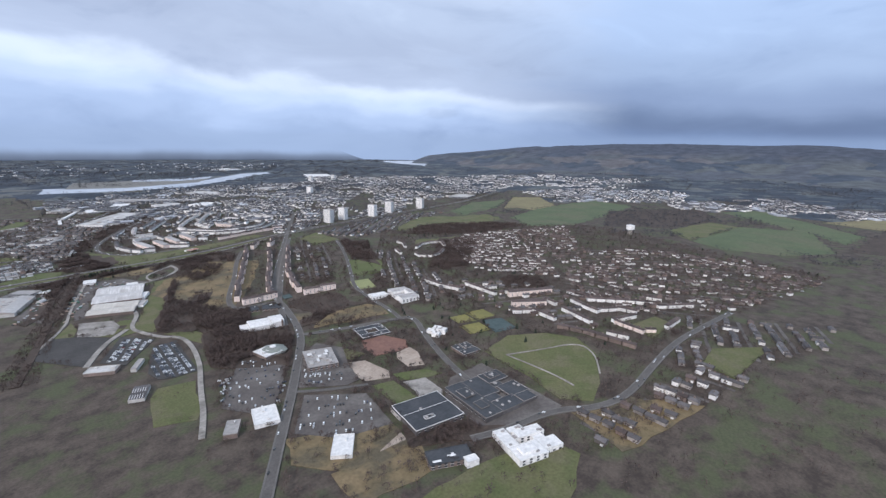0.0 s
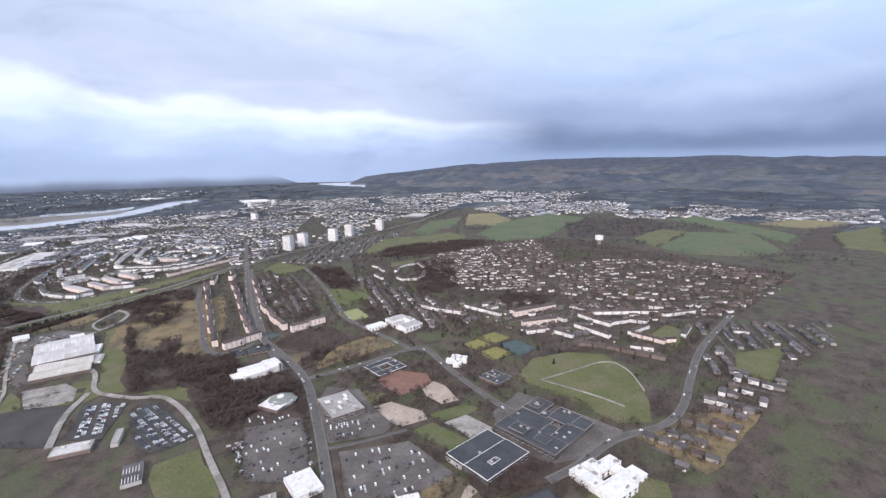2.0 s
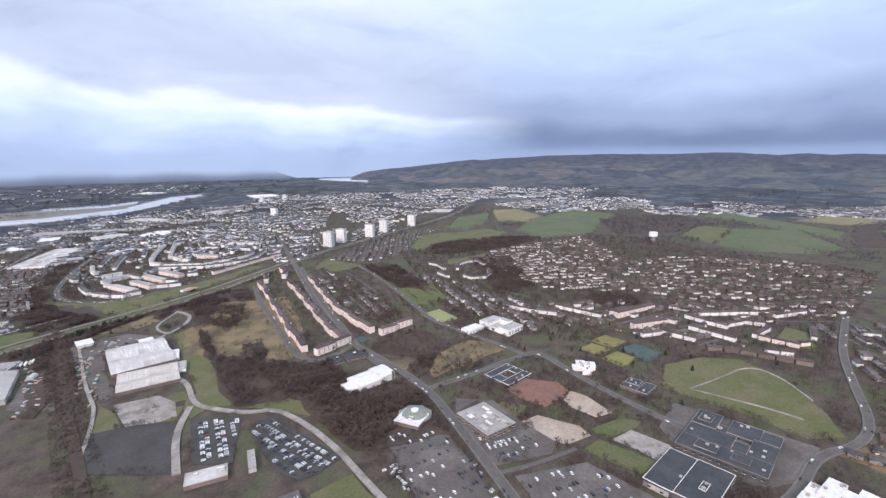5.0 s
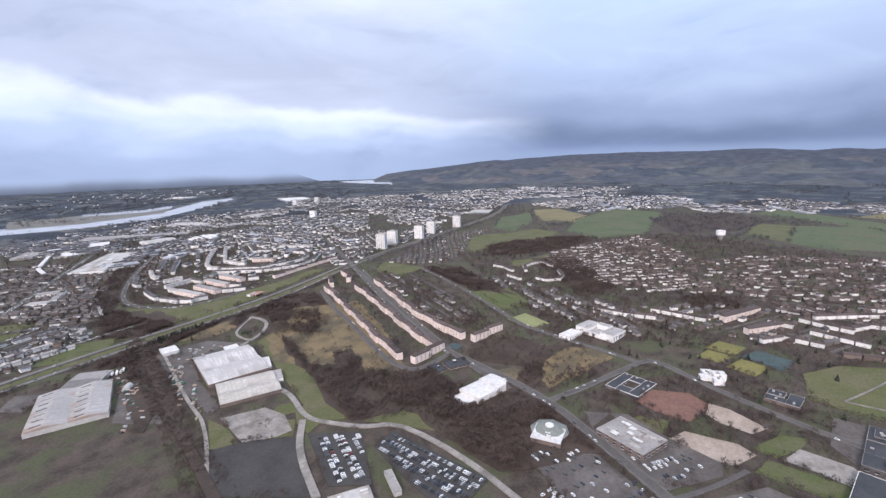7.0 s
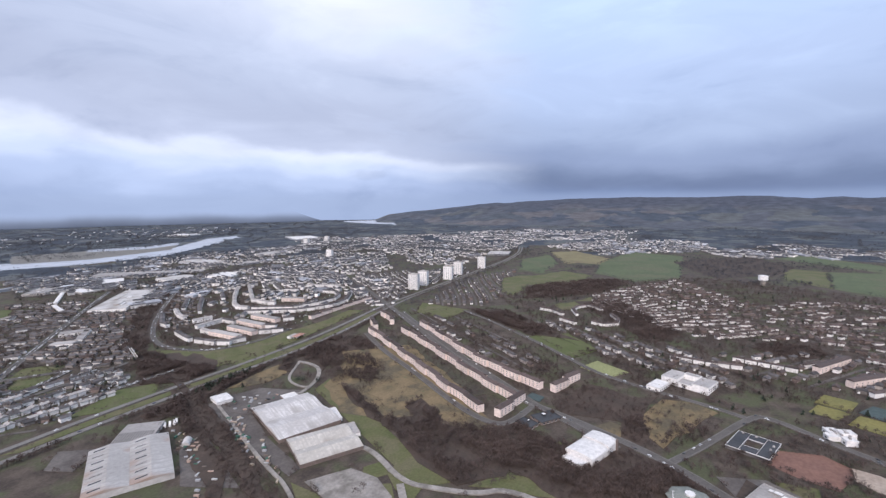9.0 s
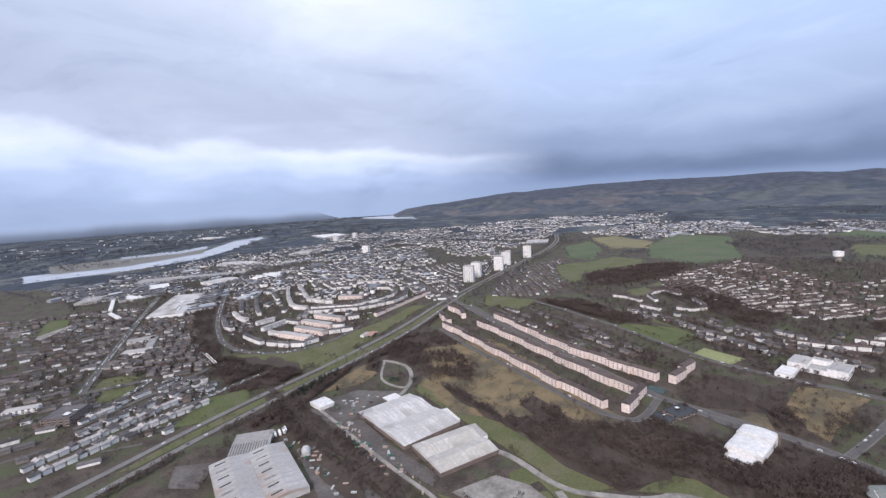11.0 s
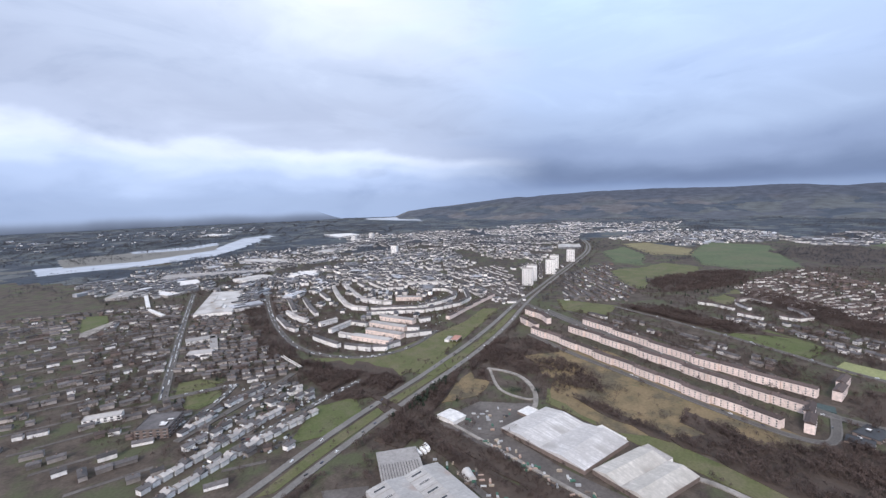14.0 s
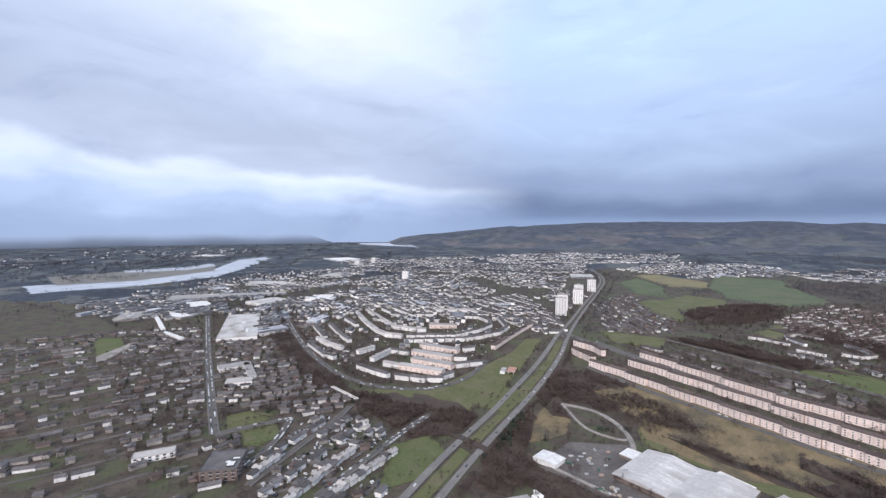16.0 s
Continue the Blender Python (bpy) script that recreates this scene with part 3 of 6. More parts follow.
# near fields, pitches and waste ground
for px, mat, name, what in (
        ([(-50, 718), (0, 729), (62, 737), (125, 742), (185, 751), (276, 761), (350, 776), (350, 769), (295, 757), (188, 742), (72, 730), (5, 721), (-42, 713)], grass_mat, "central_reservation", "grass strip between the two carriageways"),
        ([(62, 690), (80, 672), (79, 642), (63, 596), (54, 548), (44, 546), (50, 599), (58, 640)], asphalt_mat, "yard", "dark littered yard beside the works sheds"),
        ([(41, 540), (43, 520), (38, 499), (24, 506), (33, 524)], grass_mat, "grass_verge", "green verge beside the works lane"),
        ([(68, 350), (90, 344), (84, 312), (74, 290), (52, 300), (56, 325)], grass_mat, "rough_grass", "olive grass beside the concrete drive"),
        ([(26, 643), (44, 646), (32, 604), (21, 559), (2, 589)], asphalt_mat, "yard", "pale littered yard between warehouse and cutting"),
        ([(76, 517), (87, 512), (80, 499), (66, 507)], grass_mat, "grass_verge", "round green beside the works drive"),
        ([(66, 501), (74, 492), (62, 478), (51, 488), (45, 499)], grass_mat, "grass_verge", "green corner with bushes beside the drive"),
        ([(-14, 878), (13, 869), (3, 853), (-15, 850), (-21, 859)], lush_mat, "green", "green triangle of grass among the streets"),
        ([(38, 1297), (62, 1274), (47, 1223), (7, 1194)], lush_mat, "sports_pitch", "green playing field beside the works"),
        ([(-4, 1159), (60, 1219), (60, 1234), (7, 1194)], concrete_mat, "bare_ground", "pale cleared ground beside the playing field"),
        ([(279, 223), (315, 226), (342, 204), (352, 178), (337, 152), (298, 129), (274, 122), (261, 140), (271, 172), (273, 197)], grass_mat, "park", "mown green park with paths"),
        ([(309, 293), (325, 287), (321, 268), (305, 277)], yellow_mat, "bowling_green", "yellowish square of turf"),
        ([(328, 289), (347, 282), (343, 262), (324, 268)], yellow_mat, "bowling_green", "yellowish square of turf"),
        ([(301, 272), (320, 264), (315, 245), (295, 253)], yellow_mat, "bowling_green", "yellowish square of turf"),
        ([(325, 264), (342, 254), (334, 229), (313, 238)], blue_mat, "games_court", "blue-green hard games court"),
        ([(220, 318), (240, 311), (248, 289), (240, 276), (229, 277), (210, 284), (213, 303)], red_mat, "sports_pitch", "red blaes sports pitch"),
        ([(227, 276), (241, 276), (240, 264), (229, 244), (218, 251), (221, 268)], sand_mat, "bare_ground", "pale cleared gravel ground"),
        ([(187, 290), (200, 284), (203, 257), (197, 248), (180, 257), (180, 275)], sand_mat, "bare_ground", "pale cleared gravel ground"),
        ([(180, 248), (196, 243), (193, 204), (177, 214)], lush_mat, "lawn", "square green lawn beside the school"),
        ([(200, 236), (216, 229), (213, 207), (203, 199), (193, 206), (198, 221)], concrete_mat, "bare_ground", "pale broken concrete slab of a cleared building"),
        ([(202, 251), (225, 238), (230, 224), (217, 228), (200, 239)], lush_mat, "lawn", "green lawn beside the school"),
        ([(186, 310), (202, 313), (206, 293), (191, 292)], grass_mat, "rough_grass", "straw-coloured rough grass"),
        ([(355, 541), (377, 527), (350, 468), (323, 484)], lush_mat, "sports_pitch", "mown green playing field"),
        ([(305, 462), (327, 453), (315, 420), (294, 433)], pale_turf_mat, "sports_pitch", "pale yellow-green all-weather pitch"),
        ([(135, 637), (159, 646), (135, 579), (113, 520), (96, 463), (80, 478)], grass_mat, "grass_verge", "green mown strip beside the works"),
        ([(208, 656), (235, 661), (193, 588), (159, 494), (145, 505), (132, 544), (117, 586), (144, 636)], straw_mat, "rough_grass", "straw-coloured rough meadow"),
        ([(242, 392), (277, 385), (282, 367), (275, 346), (222, 368), (203, 371), (214, 384)], straw_mat, "rough_grass", "straw-coloured waste ground"),
        ([(229, 459), (274, 443), (267, 406), (277, 390), (242, 392), (217, 388), (224, 406), (220, 425), (212, 441)], scrub_mat, "rough_grass", "brown brambly waste ground"),
        ([(207, 419), (220, 410), (216, 390), (199, 391), (196, 406)], straw_mat, "rough_grass", "straw-coloured waste ground"),
        ([(141, 200), (159, 192), (157, 183), (142, 184), (136, 187)], sand_mat, "rough_grass", "bare sandy waste ground beside the games hall"),
        ([(229, 215), (262, 212), (260, 184), (255, 135), (244, 136), (199, 151), (204, 197)], asphalt_mat, "yard", "worn tarmac round the school"),
        ([(166, 326), (188, 341), (200, 317), (187, 289), (179, 262), (167, 261), (139, 283)], asphalt_mat, "yard", "worn tarmac round the offices"),
        ([(269, 690), (295, 669), (229, 517), (216, 504), (192, 523), (217, 586)], court_mat, "rough_grass", "dull green court between the tenements"),
        ([(160, 435), (174, 430), (168, 409), (145, 410), (145, 422)], grass_mat, "rough_grass", "green clearing beside the sports hall"),
        ([(242, 669), (225, 625), (195, 558), (173, 501), (164, 473), (156, 478), (156, 507), (188, 582)], grass_mat, "rough_grass", "green strip along the tenement road"),
        ([(98, 455), (119, 444), (126, 421), (120, 399), (112, 420), (106, 438)], grass_mat, "rough_grass", "green verge beside the works drive"),
        ([(79, 500), (91, 502), (83, 476), (68, 471)], grass_mat, "rough_grass", "small green by the works drive"),
        ([(-7, 892), (17, 872), (-5, 857), (-20, 864)], grass_mat, "green", "small green among the houses"),
        ([(2, 915), (16, 909), (23, 885), (-5, 898)], grass_mat, "green", "small green among the houses"),
        ([(240, 682), (269, 645), (231, 565), (169, 474), (134, 477), (134, 513), (154, 575), (182, 638)], straw_mat, "rough_grass", "straw-coloured rough meadow beside the tenements"),
        ([(110, 188), (166, 182), (152, 153), (107, 158)], straw_mat, "rough_grass", "brownish rough field by the woodland"),
        ([(129, 142), (215, 129), (220, 103), (179, 88)], grass_mat, "rough_grass", "rough green field by the woodland"),
        ([(253, 127), (294, 111), (319, 64), (239, 86)], straw_mat, "rough_grass", "brown waste ground beside the houses"),
        ([(80, 711), (156, 717), (144, 690), (118, 685)], straw_mat, "rough_grass", "straw-coloured rough grass by the dual carriageway"),
        ([(102, 870), (135, 817), (199, 814), (279, 805), (337, 813), (347, 794), (175, 763), (114, 763), (95, 811)], grass_mat, "grass_verge", "green verge between estate and dual carriageway"),
        ([(35, 777), (64, 765), (50, 742), (13, 737), (-9, 748)], lush_mat, "grass_verge", "green verge beside the dual carriageway"),
        ([(422, 745), (422, 663), (369, 661), (375, 719)], grass_mat, "grass_verge", "green open space by the junction"),
        ([(1, 917), (14, 908), (16, 882), (1, 881), (-13, 893)], grass_mat, "green", "small green among the houses"),
        ([(126, 777), (182, 770), (180, 737), (131, 737)], grass_mat, "grass_verge", "green verge between estate and dual carriageway"),
        ([(365, 534), (391, 506), (355, 460), (323, 475)], lush_mat, "sports_pitch", "mown green playing field"),
        ([(410, 85), (449, 51), (369, 59), (375, 83)], grass_mat, "park", "green open ground between the flats"),
        ([(450, 146), (443, 128), (396, 127), (407, 155)], grass_mat, "green", "green court between the flats"),
        ([(171, 642), (252, 733), (171, 520), (149, 457), (135, 520)], straw_mat, "rough_grass", "straw-coloured rough meadow"),
        ([(105, 235), (161, 207), (161, 192), (119, 183), (97, 210)], straw_mat, "rough_grass", "brownish rough field by the woodland"),
        ([(22, 507), (43, 496), (63, 473), (35, 425), (3, 471)], tarmac_mat, "yard", "dark empty tarmac yard"),
        ([(46, 534), (71, 522), (73, 502), (65, 483), (55, 485), (40, 497)], concrete_mat, "yard", "pale concrete yard in front of the sheds"),
        ([(83, 429), (101, 430), (97, 359), (80, 359), (71, 364), (68, 379), (77, 411)], tarmac_mat, "car_park", "dark tarmac car park with rows of cars"),
        ([(68, 471), (89, 446), (59, 406), (45, 424)], tarmac_mat, "car_park", "dark tarmac car park with rows of cars"),
        ([(138, 270), (171, 242), (162, 201), (130, 211), (112, 235)], asphalt_mat, "car_park", "worn grey car park half full of cars"),
        ([(127, 354), (148, 349), (153, 327), (135, 296), (110, 263), (90, 293), (106, 322)], asphalt_mat, "car_park", "worn grey yard with scattered cars"),
        ([(77, 686), (109, 679), (128, 643), (110, 631), (74, 640), (69, 656)], asphalt_mat, "yard", "works yard with stacked goods"),
        ([(154, 308), (180, 286), (175, 265), (144, 281)], asphalt_mat, "car_park", "worn grey car park beside the offices"),
        ([(-27, 693), (-10, 675), (-29, 657), (-39, 673)], asphalt_mat, "yard", "grey yard beside the corrugated warehouse")):
    area(name, px, mat, what, 3.0 if name == "rough_grass" else 0.3, keep=name not in ("rough_grass",))

# roads
DUAL = [(-160, 700), (-61, 722), (3, 737), (60, 741), (113, 741), (192, 746), (245, 755), (291, 762), (352, 774), (436, 787), (583, 815), (784, 850), (979, 887), (1143, 939), (1307, 1015)]
WEST = [(-165, 706), (-50, 723), (-4, 733), (62, 742), (125, 747), (185, 756), (276, 767), (380, 785)]
EAST = [(-155, 684), (-42, 708), (5, 716), (72, 725), (188, 737), (295, 752), (350, 765)]


def offset(line, d):
    out = []
    for i, (x, y) in enumerate(line):
        x0, y0 = line[max(0, i - 1)]
        x1, y1 = line[min(len(line) - 1, i + 1)]
        k = math.hypot(x1 - x0, y1 - y0)
        out.append((x - (y1 - y0) / k * d, y + (x1 - x0) / k * d))
    return out


ROADS = [road(WEST, 7.6, "westbound carriageway of a dual carriageway with traffic", 0, dual_mat),
         road(EAST, 7.6, "eastbound carriageway of a dual carriageway with traffic", 0, dual_mat)]
road(WEST[-1:] + offset(DUAL, 4.2)[9:], 6.2, "westbound carriageway running on past the tower blocks", 0, dual_mat)
road(EAST[-1:] + offset(DUAL, -4.2)[9:], 6.2, "eastbound carriageway running on past the tower blocks", 0, dual_mat)
for pts, w, pav, what in (
        ([(58, 168), (90, 216), (114, 251), (136, 283), (161, 322), (188, 365), (207, 429), (218, 488), (261, 570), (340, 706), (425, 850), (511, 995)], 7.2, 1.8, "straight main road lined with houses and parked cars"),
        ([(188, 365), (222, 350), (275, 329), (286, 319), (264, 279), (244, 232), (234, 197)], 5.5, 1.5, "side road past the school"),
        ([(275, 329), (282, 353), (289, 406), (300, 447), (326, 489), (376, 580), (415, 665)], 4.6, 1.2, "side road past the playing fields"),
        ([(186, 156), (209, 146), (246, 137), (268, 116), (297, 107), (346, 110), (399, 111), (451, 105), (518, 96)], 6, 1.6, "curving road round the park"),
        ([(364, 735), (331, 680), (282, 594), (250, 534), (228, 492), (215, 467)], 7, 2, "road between the tenement rows with parked cars"),
        ([(275, 716), (240, 652), (216, 593), (187, 534), (173, 501), (169, 479), (176, 469), (215, 467)], 6, 1.6, "road along the tenements with parked cars"),
        ([(215, 467), (203, 436), (186, 396)], 7, 1.6, "road between tenements and waste ground"),
        ([(318, 1271), (250, 1172), (176, 1046), (134, 960), (112, 895), (117, 848), (140, 814), (184, 805), (239, 816)], 6, 1.6, "ring road round the crescents"),
        ([(206, 1325), (94, 1117), (32, 998), (-8, 921), (-23, 891)], 7, 2, "straight main road through the town"),
        ([(-23, 891), (1, 881), (19, 872), (26, 867)], 7, 1.6, "side street among the houses"),
        ([(133, 280), (146, 270), (160, 261), (179, 251)], 4.5, 0, "lane between the car parks"),
        ([(26, 870), (4, 852), (-17, 840), (-36, 833)], 5, 1.2, "curving street among the houses"),
        ([(-32, 772), (8, 777), (62, 784), (91, 785)], 5, 1.5, "residential street"),
        ([(-47, 813), (-7, 825), (47, 840), (68, 849)], 5, 1.5, "residential street")):
    ROADS.append(road(pts, w, what, pav))
for pts, w, what in (
        ([(92, 539), (92, 522), (78, 487), (85, 467), (94, 446), (107, 436), (108, 407), (101, 367), (93, 342), (86, 318), (80, 295), (70, 268)], 5.6, "pale concrete drive looping past the car parks"),
        ([(72, 684), (60, 637), (50, 600), (41, 560), (38, 541), (24, 507), (11, 482)], 3.6, "pale lane along the railway cutting"),
        ([(76, 487), (54, 462), (36, 422)], 6.5, "pale concrete drive beside the dark yard"),
        ([(171, 708), (174, 689), (168, 670), (147, 650), (122, 639), (114, 642)], 5.5, "pale concrete drive to the works gate"),
        ([(170, 705), (143, 684), (133, 671), (131, 650), (137, 645)], 3.5, "pale concrete drive to the works gate"),
        ([(286, 205), (286, 177), (285, 156), (282, 141)], 1.8, "gravel path across the park"),
        ([(286, 205), (312, 189), (344, 172), (336, 152), (310, 135)], 1.8, "gravel path across the park")):
    ROADS.append(road(pts, w, what, 0, concrete_mat, "drive"))
rail_bed = road([(75, 760), (66, 715), (50, 660), (38, 600), (25, 550), (10, 480), (-5, 420)], 9, "dark overgrown railway cutting", 0, scrub_mat, "railway")

# ---------------------------------------------------------------- building kinds


def window_mesh(w, h, name="window"):
    s = Shape(glass_mat, white_mat)
    s.box(-w / 2, w / 2, -0.06, 0.06, 0, h, 0)
    s.box(-w / 2 - 0.1, w / 2 + 0.1, -0.10, 0.10, -0.14, 0, 1)
    return s.mesh(name)


WINDOW = window_mesh(0.85, 0.75)
TALL_WINDOW = window_mesh(1.7, 1.0)


def windows(parent, l, w, floors, first, storey, count, mesh=None, ends=0):
    mesh = mesh or WINDOW
    for side in (-1, 1):
        for f in range(floors):
            z = first + f * storey
            for k in range(count):
                x = -l / 2 + l * (k + 0.5) / count
                part("window", mesh, parent, pose(x, side * (w / 2 + 0.03), z))
            for k in range(ends):
                y = -w / 2 + w * (k + 0.5) / ends
                part("window", mesh, parent, pose(side * (l / 2 + 0.03), y, z, 0, 0, 90))


def wall_mesh(l, w, h, mat, rise=0.0):
    """Four walls as one solid, with gable ends under a pitched roof."""
    s = Shape(mat)
    s.box(-l / 2, l / 2, -w / 2, w / 2, -1.5, h)
    if rise:
        for x in (-l / 2, l / 2 - 0.3):
            s.solid([(x, -w / 2, h), (x + 0.3, -w / 2, h), (x + 0.3, w / 2, h), (x, w / 2, h)],
                    [(x, -0.05, h + rise), (x + 0.3, -0.05, h + rise), (x + 0.3, 0.05, h + rise), (x, 0.05, h + rise)])
    return s.mesh("wall")


def roof_mesh(l, w, h, rise, mat, hip=0.0, over=0.45):
    s = Shape(mat)
    s.gable(l, w, h, rise, over, hip=hip)
    return s.mesh("roof")


def flat_roof_mesh(l, w, h, mat, kerb=0.5):
    s = Shape(mat)
    s.box(-l / 2, l / 2, -w / 2, w / 2, h, h + 0.2)
    for x0, x1, y0, y1 in ((-l / 2, l / 2, -w / 2, -w / 2 + 0.3), (-l / 2, l / 2, w / 2 - 0.3, w / 2),
                           (-l / 2, -l / 2 + 0.3, -w / 2 + 0.3, w / 2 - 0.3), (l / 2 - 0.3, l / 2, -w / 2 + 0.3, w / 2 - 0.3)):
        s.box(x0, x1, y0, y1, h + 0.2, h + kerb)
    return s.mesh("roof")


def chimney_mesh(w=0.9, l=1.6, h=2.2):
    s = Shape(brick_mat)
    s.box(-l / 2, l / 2, -w / 2, w / 2, 0, h)
    for x in (-0.28, 0, 0.28):
        s.box(x - 0.09, x + 0.09, -0.09, 0.09, h, h + 0.3)
    return s.mesh("chimney")


CHIMNEY = chimney_mesh(0.55, 1.0, 1.3)


def tenement(x, y, turn, l, wall, roof, group, label):
    t = root("tenement", x, y, turn, label, "tenement", group)
    part("wall", wall, t)
    part("roof", roof, t)
    for k in (-0.33, 0.33):
        part("chimney", CHIMNEY, t, pose(l * k, 0, 7.3))
    windows(t, l, 5.6, 3, 1.0, 1.75, max(3, int(l / 4.4)))
    return t


def tenement_row(line, l, group, label, wall_mat=None, roof_mat=None, step=0.8):
    wall, roof = wall_mesh(l - 0.4, 5.6, 6.4, wall_mat or cream_mat, 1.6), roof_mesh(l - 0.4, 5.6, 6.4, 1.8, roof_mat or tile_mat, 0, 0.25)
    pts = along(line, l, l / 2)
    for i, (x, y, h) in enumerate(pts):
        d = step if i % 2 else -step
        tenement(x - math.sin(h) * d, y + math.cos(h) * d, h, l, wall, roof, group, label)
    block("line", line, 5)


T_LABEL = "long pinkish cream four-storey tenement with a brown pitched roof"
tenement_row([(282, 715), (260, 665), (237, 618), (223, 587), (198, 537), (186, 506), (177, 487)], 22, "tenement rows", T_LABEL)
tenement_row([(181, 483), (217, 479)], 19, "tenement rows", T_LABEL)
tenement_row([(304, 681), (280, 628), (256, 578), (235, 536), (215, 490)], 22, "tenement rows", T_LABEL)
tenement_row([(333, 675), (298, 608), (271, 555), (257, 517), (245, 480), (244, 466)], 22, "tenement rows", T_LABEL)
tenement_row([(244, 465), (285, 454)], 19, "tenement rows", T_LABEL)
tenement_row([(313, 743), (290, 715)], 18, "tenement rows", T_LABEL)
tenement_row([(342, 751), (326, 719), (312, 706)], 16, "tenement rows", T_LABEL)


def terrace(x, y, turn, l, w, h, rise, walls, roofs, group, label, name="terrace"):
    t = root(name, x, y, turn, label, "terrace", group)
    part("wall", wall_mesh(l, w, h, walls, rise * 0.92), t)
    part("roof", roof_mesh(l, w, h, rise, roofs), t)
    for k in range(max(1, int(l / 12))):
        part("chimney", CHIMNEY, t, pose(-l / 2 + l * (k + 0.5) / max(1, int(l / 12)), 0, h + rise - 0.4))
    block("line", [(x - math.cos(turn) * l / 2, y - math.sin(turn) * l / 2), (x + math.cos(turn) * l / 2, y + math.sin(turn) * l / 2)], w / 2 + 1)
    return t


def terrace_row(line, l, group, label, w=5.6, h=4.6, rise=1.6, walls=None, roofs=None):
    for x, y, a in along(line, l, l / 2):
        terrace(x, y, a, l - 1.2, w, h, rise, walls or white_mat, roofs or slate_mat, group, label)


H_LABEL = "white rendered semi-detached house with a pale grey roof"
for line in ([(-84, 772), (-31, 783), (18, 793)], [(-84, 755), (-26, 765), (32, 768)], [(-43, 818), (-14, 826)], [(52, 824), (43, 806)]):
    for k, (x, y, a) in enumerate(along(line, 6.4, 3)):
        d = (0.0, 1.3, 0.5)[k % 3]
        terrace(x - math.sin(a) * d, y + math.cos(a) * d, a + (math.pi / 2 if k % 3 == 1 else 0), 5.4, 4.4, 3.0, 1.4, white_mat, pale_roof_mat if k % 4 else slate_mat, "semi-detached rows by the dual carriageway", H_LABEL, "house")
F_LABEL = "long pale rendered row of flats with a brown roof"
for line in ([(400, 294), (433, 267)], [(375, 265), (406, 249)], [(412, 250), (406, 231)], [(443, 216), (467, 185), (485, 158)], [(430, 227), (421, 205), (418, 193)], [(422, 192), (441, 177), (444, 159)],
             [(433, 159), (409, 168), (410, 177)], [(359, 253), (376, 237), (372, 213)], [(400, 220), (389, 185)], [(405, 167), (401, 142), (414, 128)], [(424, 127), (458, 126)], [(376, 162), (381, 141)],
             [(368, 396), (367, 364), (372, 336)], [(392, 346), (388, 301)], [(496, 177), (502, 153)], [(476, 154), (509, 127)]):
    terrace_row(line, 10, "flats above the park", F_LABEL, 4.2, 3.6, 1.1, white_mat if line[0][0] % 3 else cream_mat, tile_mat)
terrace_row([(360, 202), (366, 177), (367, 150), (368, 128)], 12, "flats above the park", "long reddish brick row of flats beside the park", 4.4, 3.4, 1.2, brick_mat, tile_mat)

C_LABEL = "pale rendered terrace block curving round the crescent"
for line in ([(333, 1104), (296, 1049), (269, 1002), (261, 975), (266, 954)], [(268, 951), (281, 927), (300, 895), (338, 881), (365, 879), (385, 890), (400, 916), (392, 937)],
             [(353, 1098), (324, 1046), (296, 994), (299, 956), (305, 944)], [(376, 1089), (356, 1045), (347, 1014)],
             [(250, 941), (276, 903), (293, 876), (310, 865), (338, 851), (368, 854), (408, 887)], [(386, 1069), (363, 1015), (376, 992)],
             [(178, 1034), (154, 978), (154, 958)], [(248, 1108), (212, 1045)], [(264, 1092), (233, 1038), (215, 1001)],
             [(300, 1097), (278, 1051)], [(201, 1046), (189, 1008), (186, 984)], [(183, 956), (215, 953)], [(171, 922), (208, 928)],
             [(210, 929), (214, 905)], [(169, 902), (170, 882)], [(407, 1003), (437, 956), (427, 935)]):
    terrace_row(line, 13, "crescent terraces", C_LABEL, roofs=pale_roof_mat if line[0][0] % 2 else slate_mat)
terrace_row([(279, 829), (322, 831), (366, 832), (394, 832)], 20, "reddish terraces", "reddish rendered terrace with a pink roof beside the verge", walls=cream_mat, roofs=tile_mat)
terrace_row([(146, 918), (142, 890), (140, 867)], 16, "crescent terraces", C_LABEL)
terrace_row([(143, 864), (150, 839), (158, 827), (177, 823)], 16, "crescent terraces", C_LABEL)
terrace_row([(225, 849), (236, 830)], 15, "crescent terraces", C_LABEL)
terrace_row([(205, 834), (226, 817)], 15, "crescent terraces", C_LABEL)
terrace_row([(255, 855), (275, 845)], 15, "crescent terraces", C_LABEL)


def long_block(line, w, h, walls, roofs, label, name="long_block", rise=1.3, category="building"):
    (x0, y0), (x1, y1) = line
    l, a = math.hypot(x1 - x0, y1 - y0), math.atan2(y1 - y0, x1 - x0)
    b = root(name, (x0 + x1) / 2, (y0 + y1) / 2, a, label, category)
    part("wall", wall_mesh(l, w, h, walls, rise * 0.9), b)
    part("roof", roof_mesh(l, w, h, rise, roofs), b)
    windows(b, l, w, max(1, int(h / 1.8)), 0.6, 1.75, int(l / 6))
    block("line", line, w / 2 + 2)
    return b


long_block([(149, 1374), (112, 1268)], 5, 2.6, white_mat, white_roof_mat, "long white curving works building", rise=.6)
long_block([(106, 1250), (101, 1190)], 5, 2.6, white_mat, white_roof_mat, "long white curving works building", rise=.6)

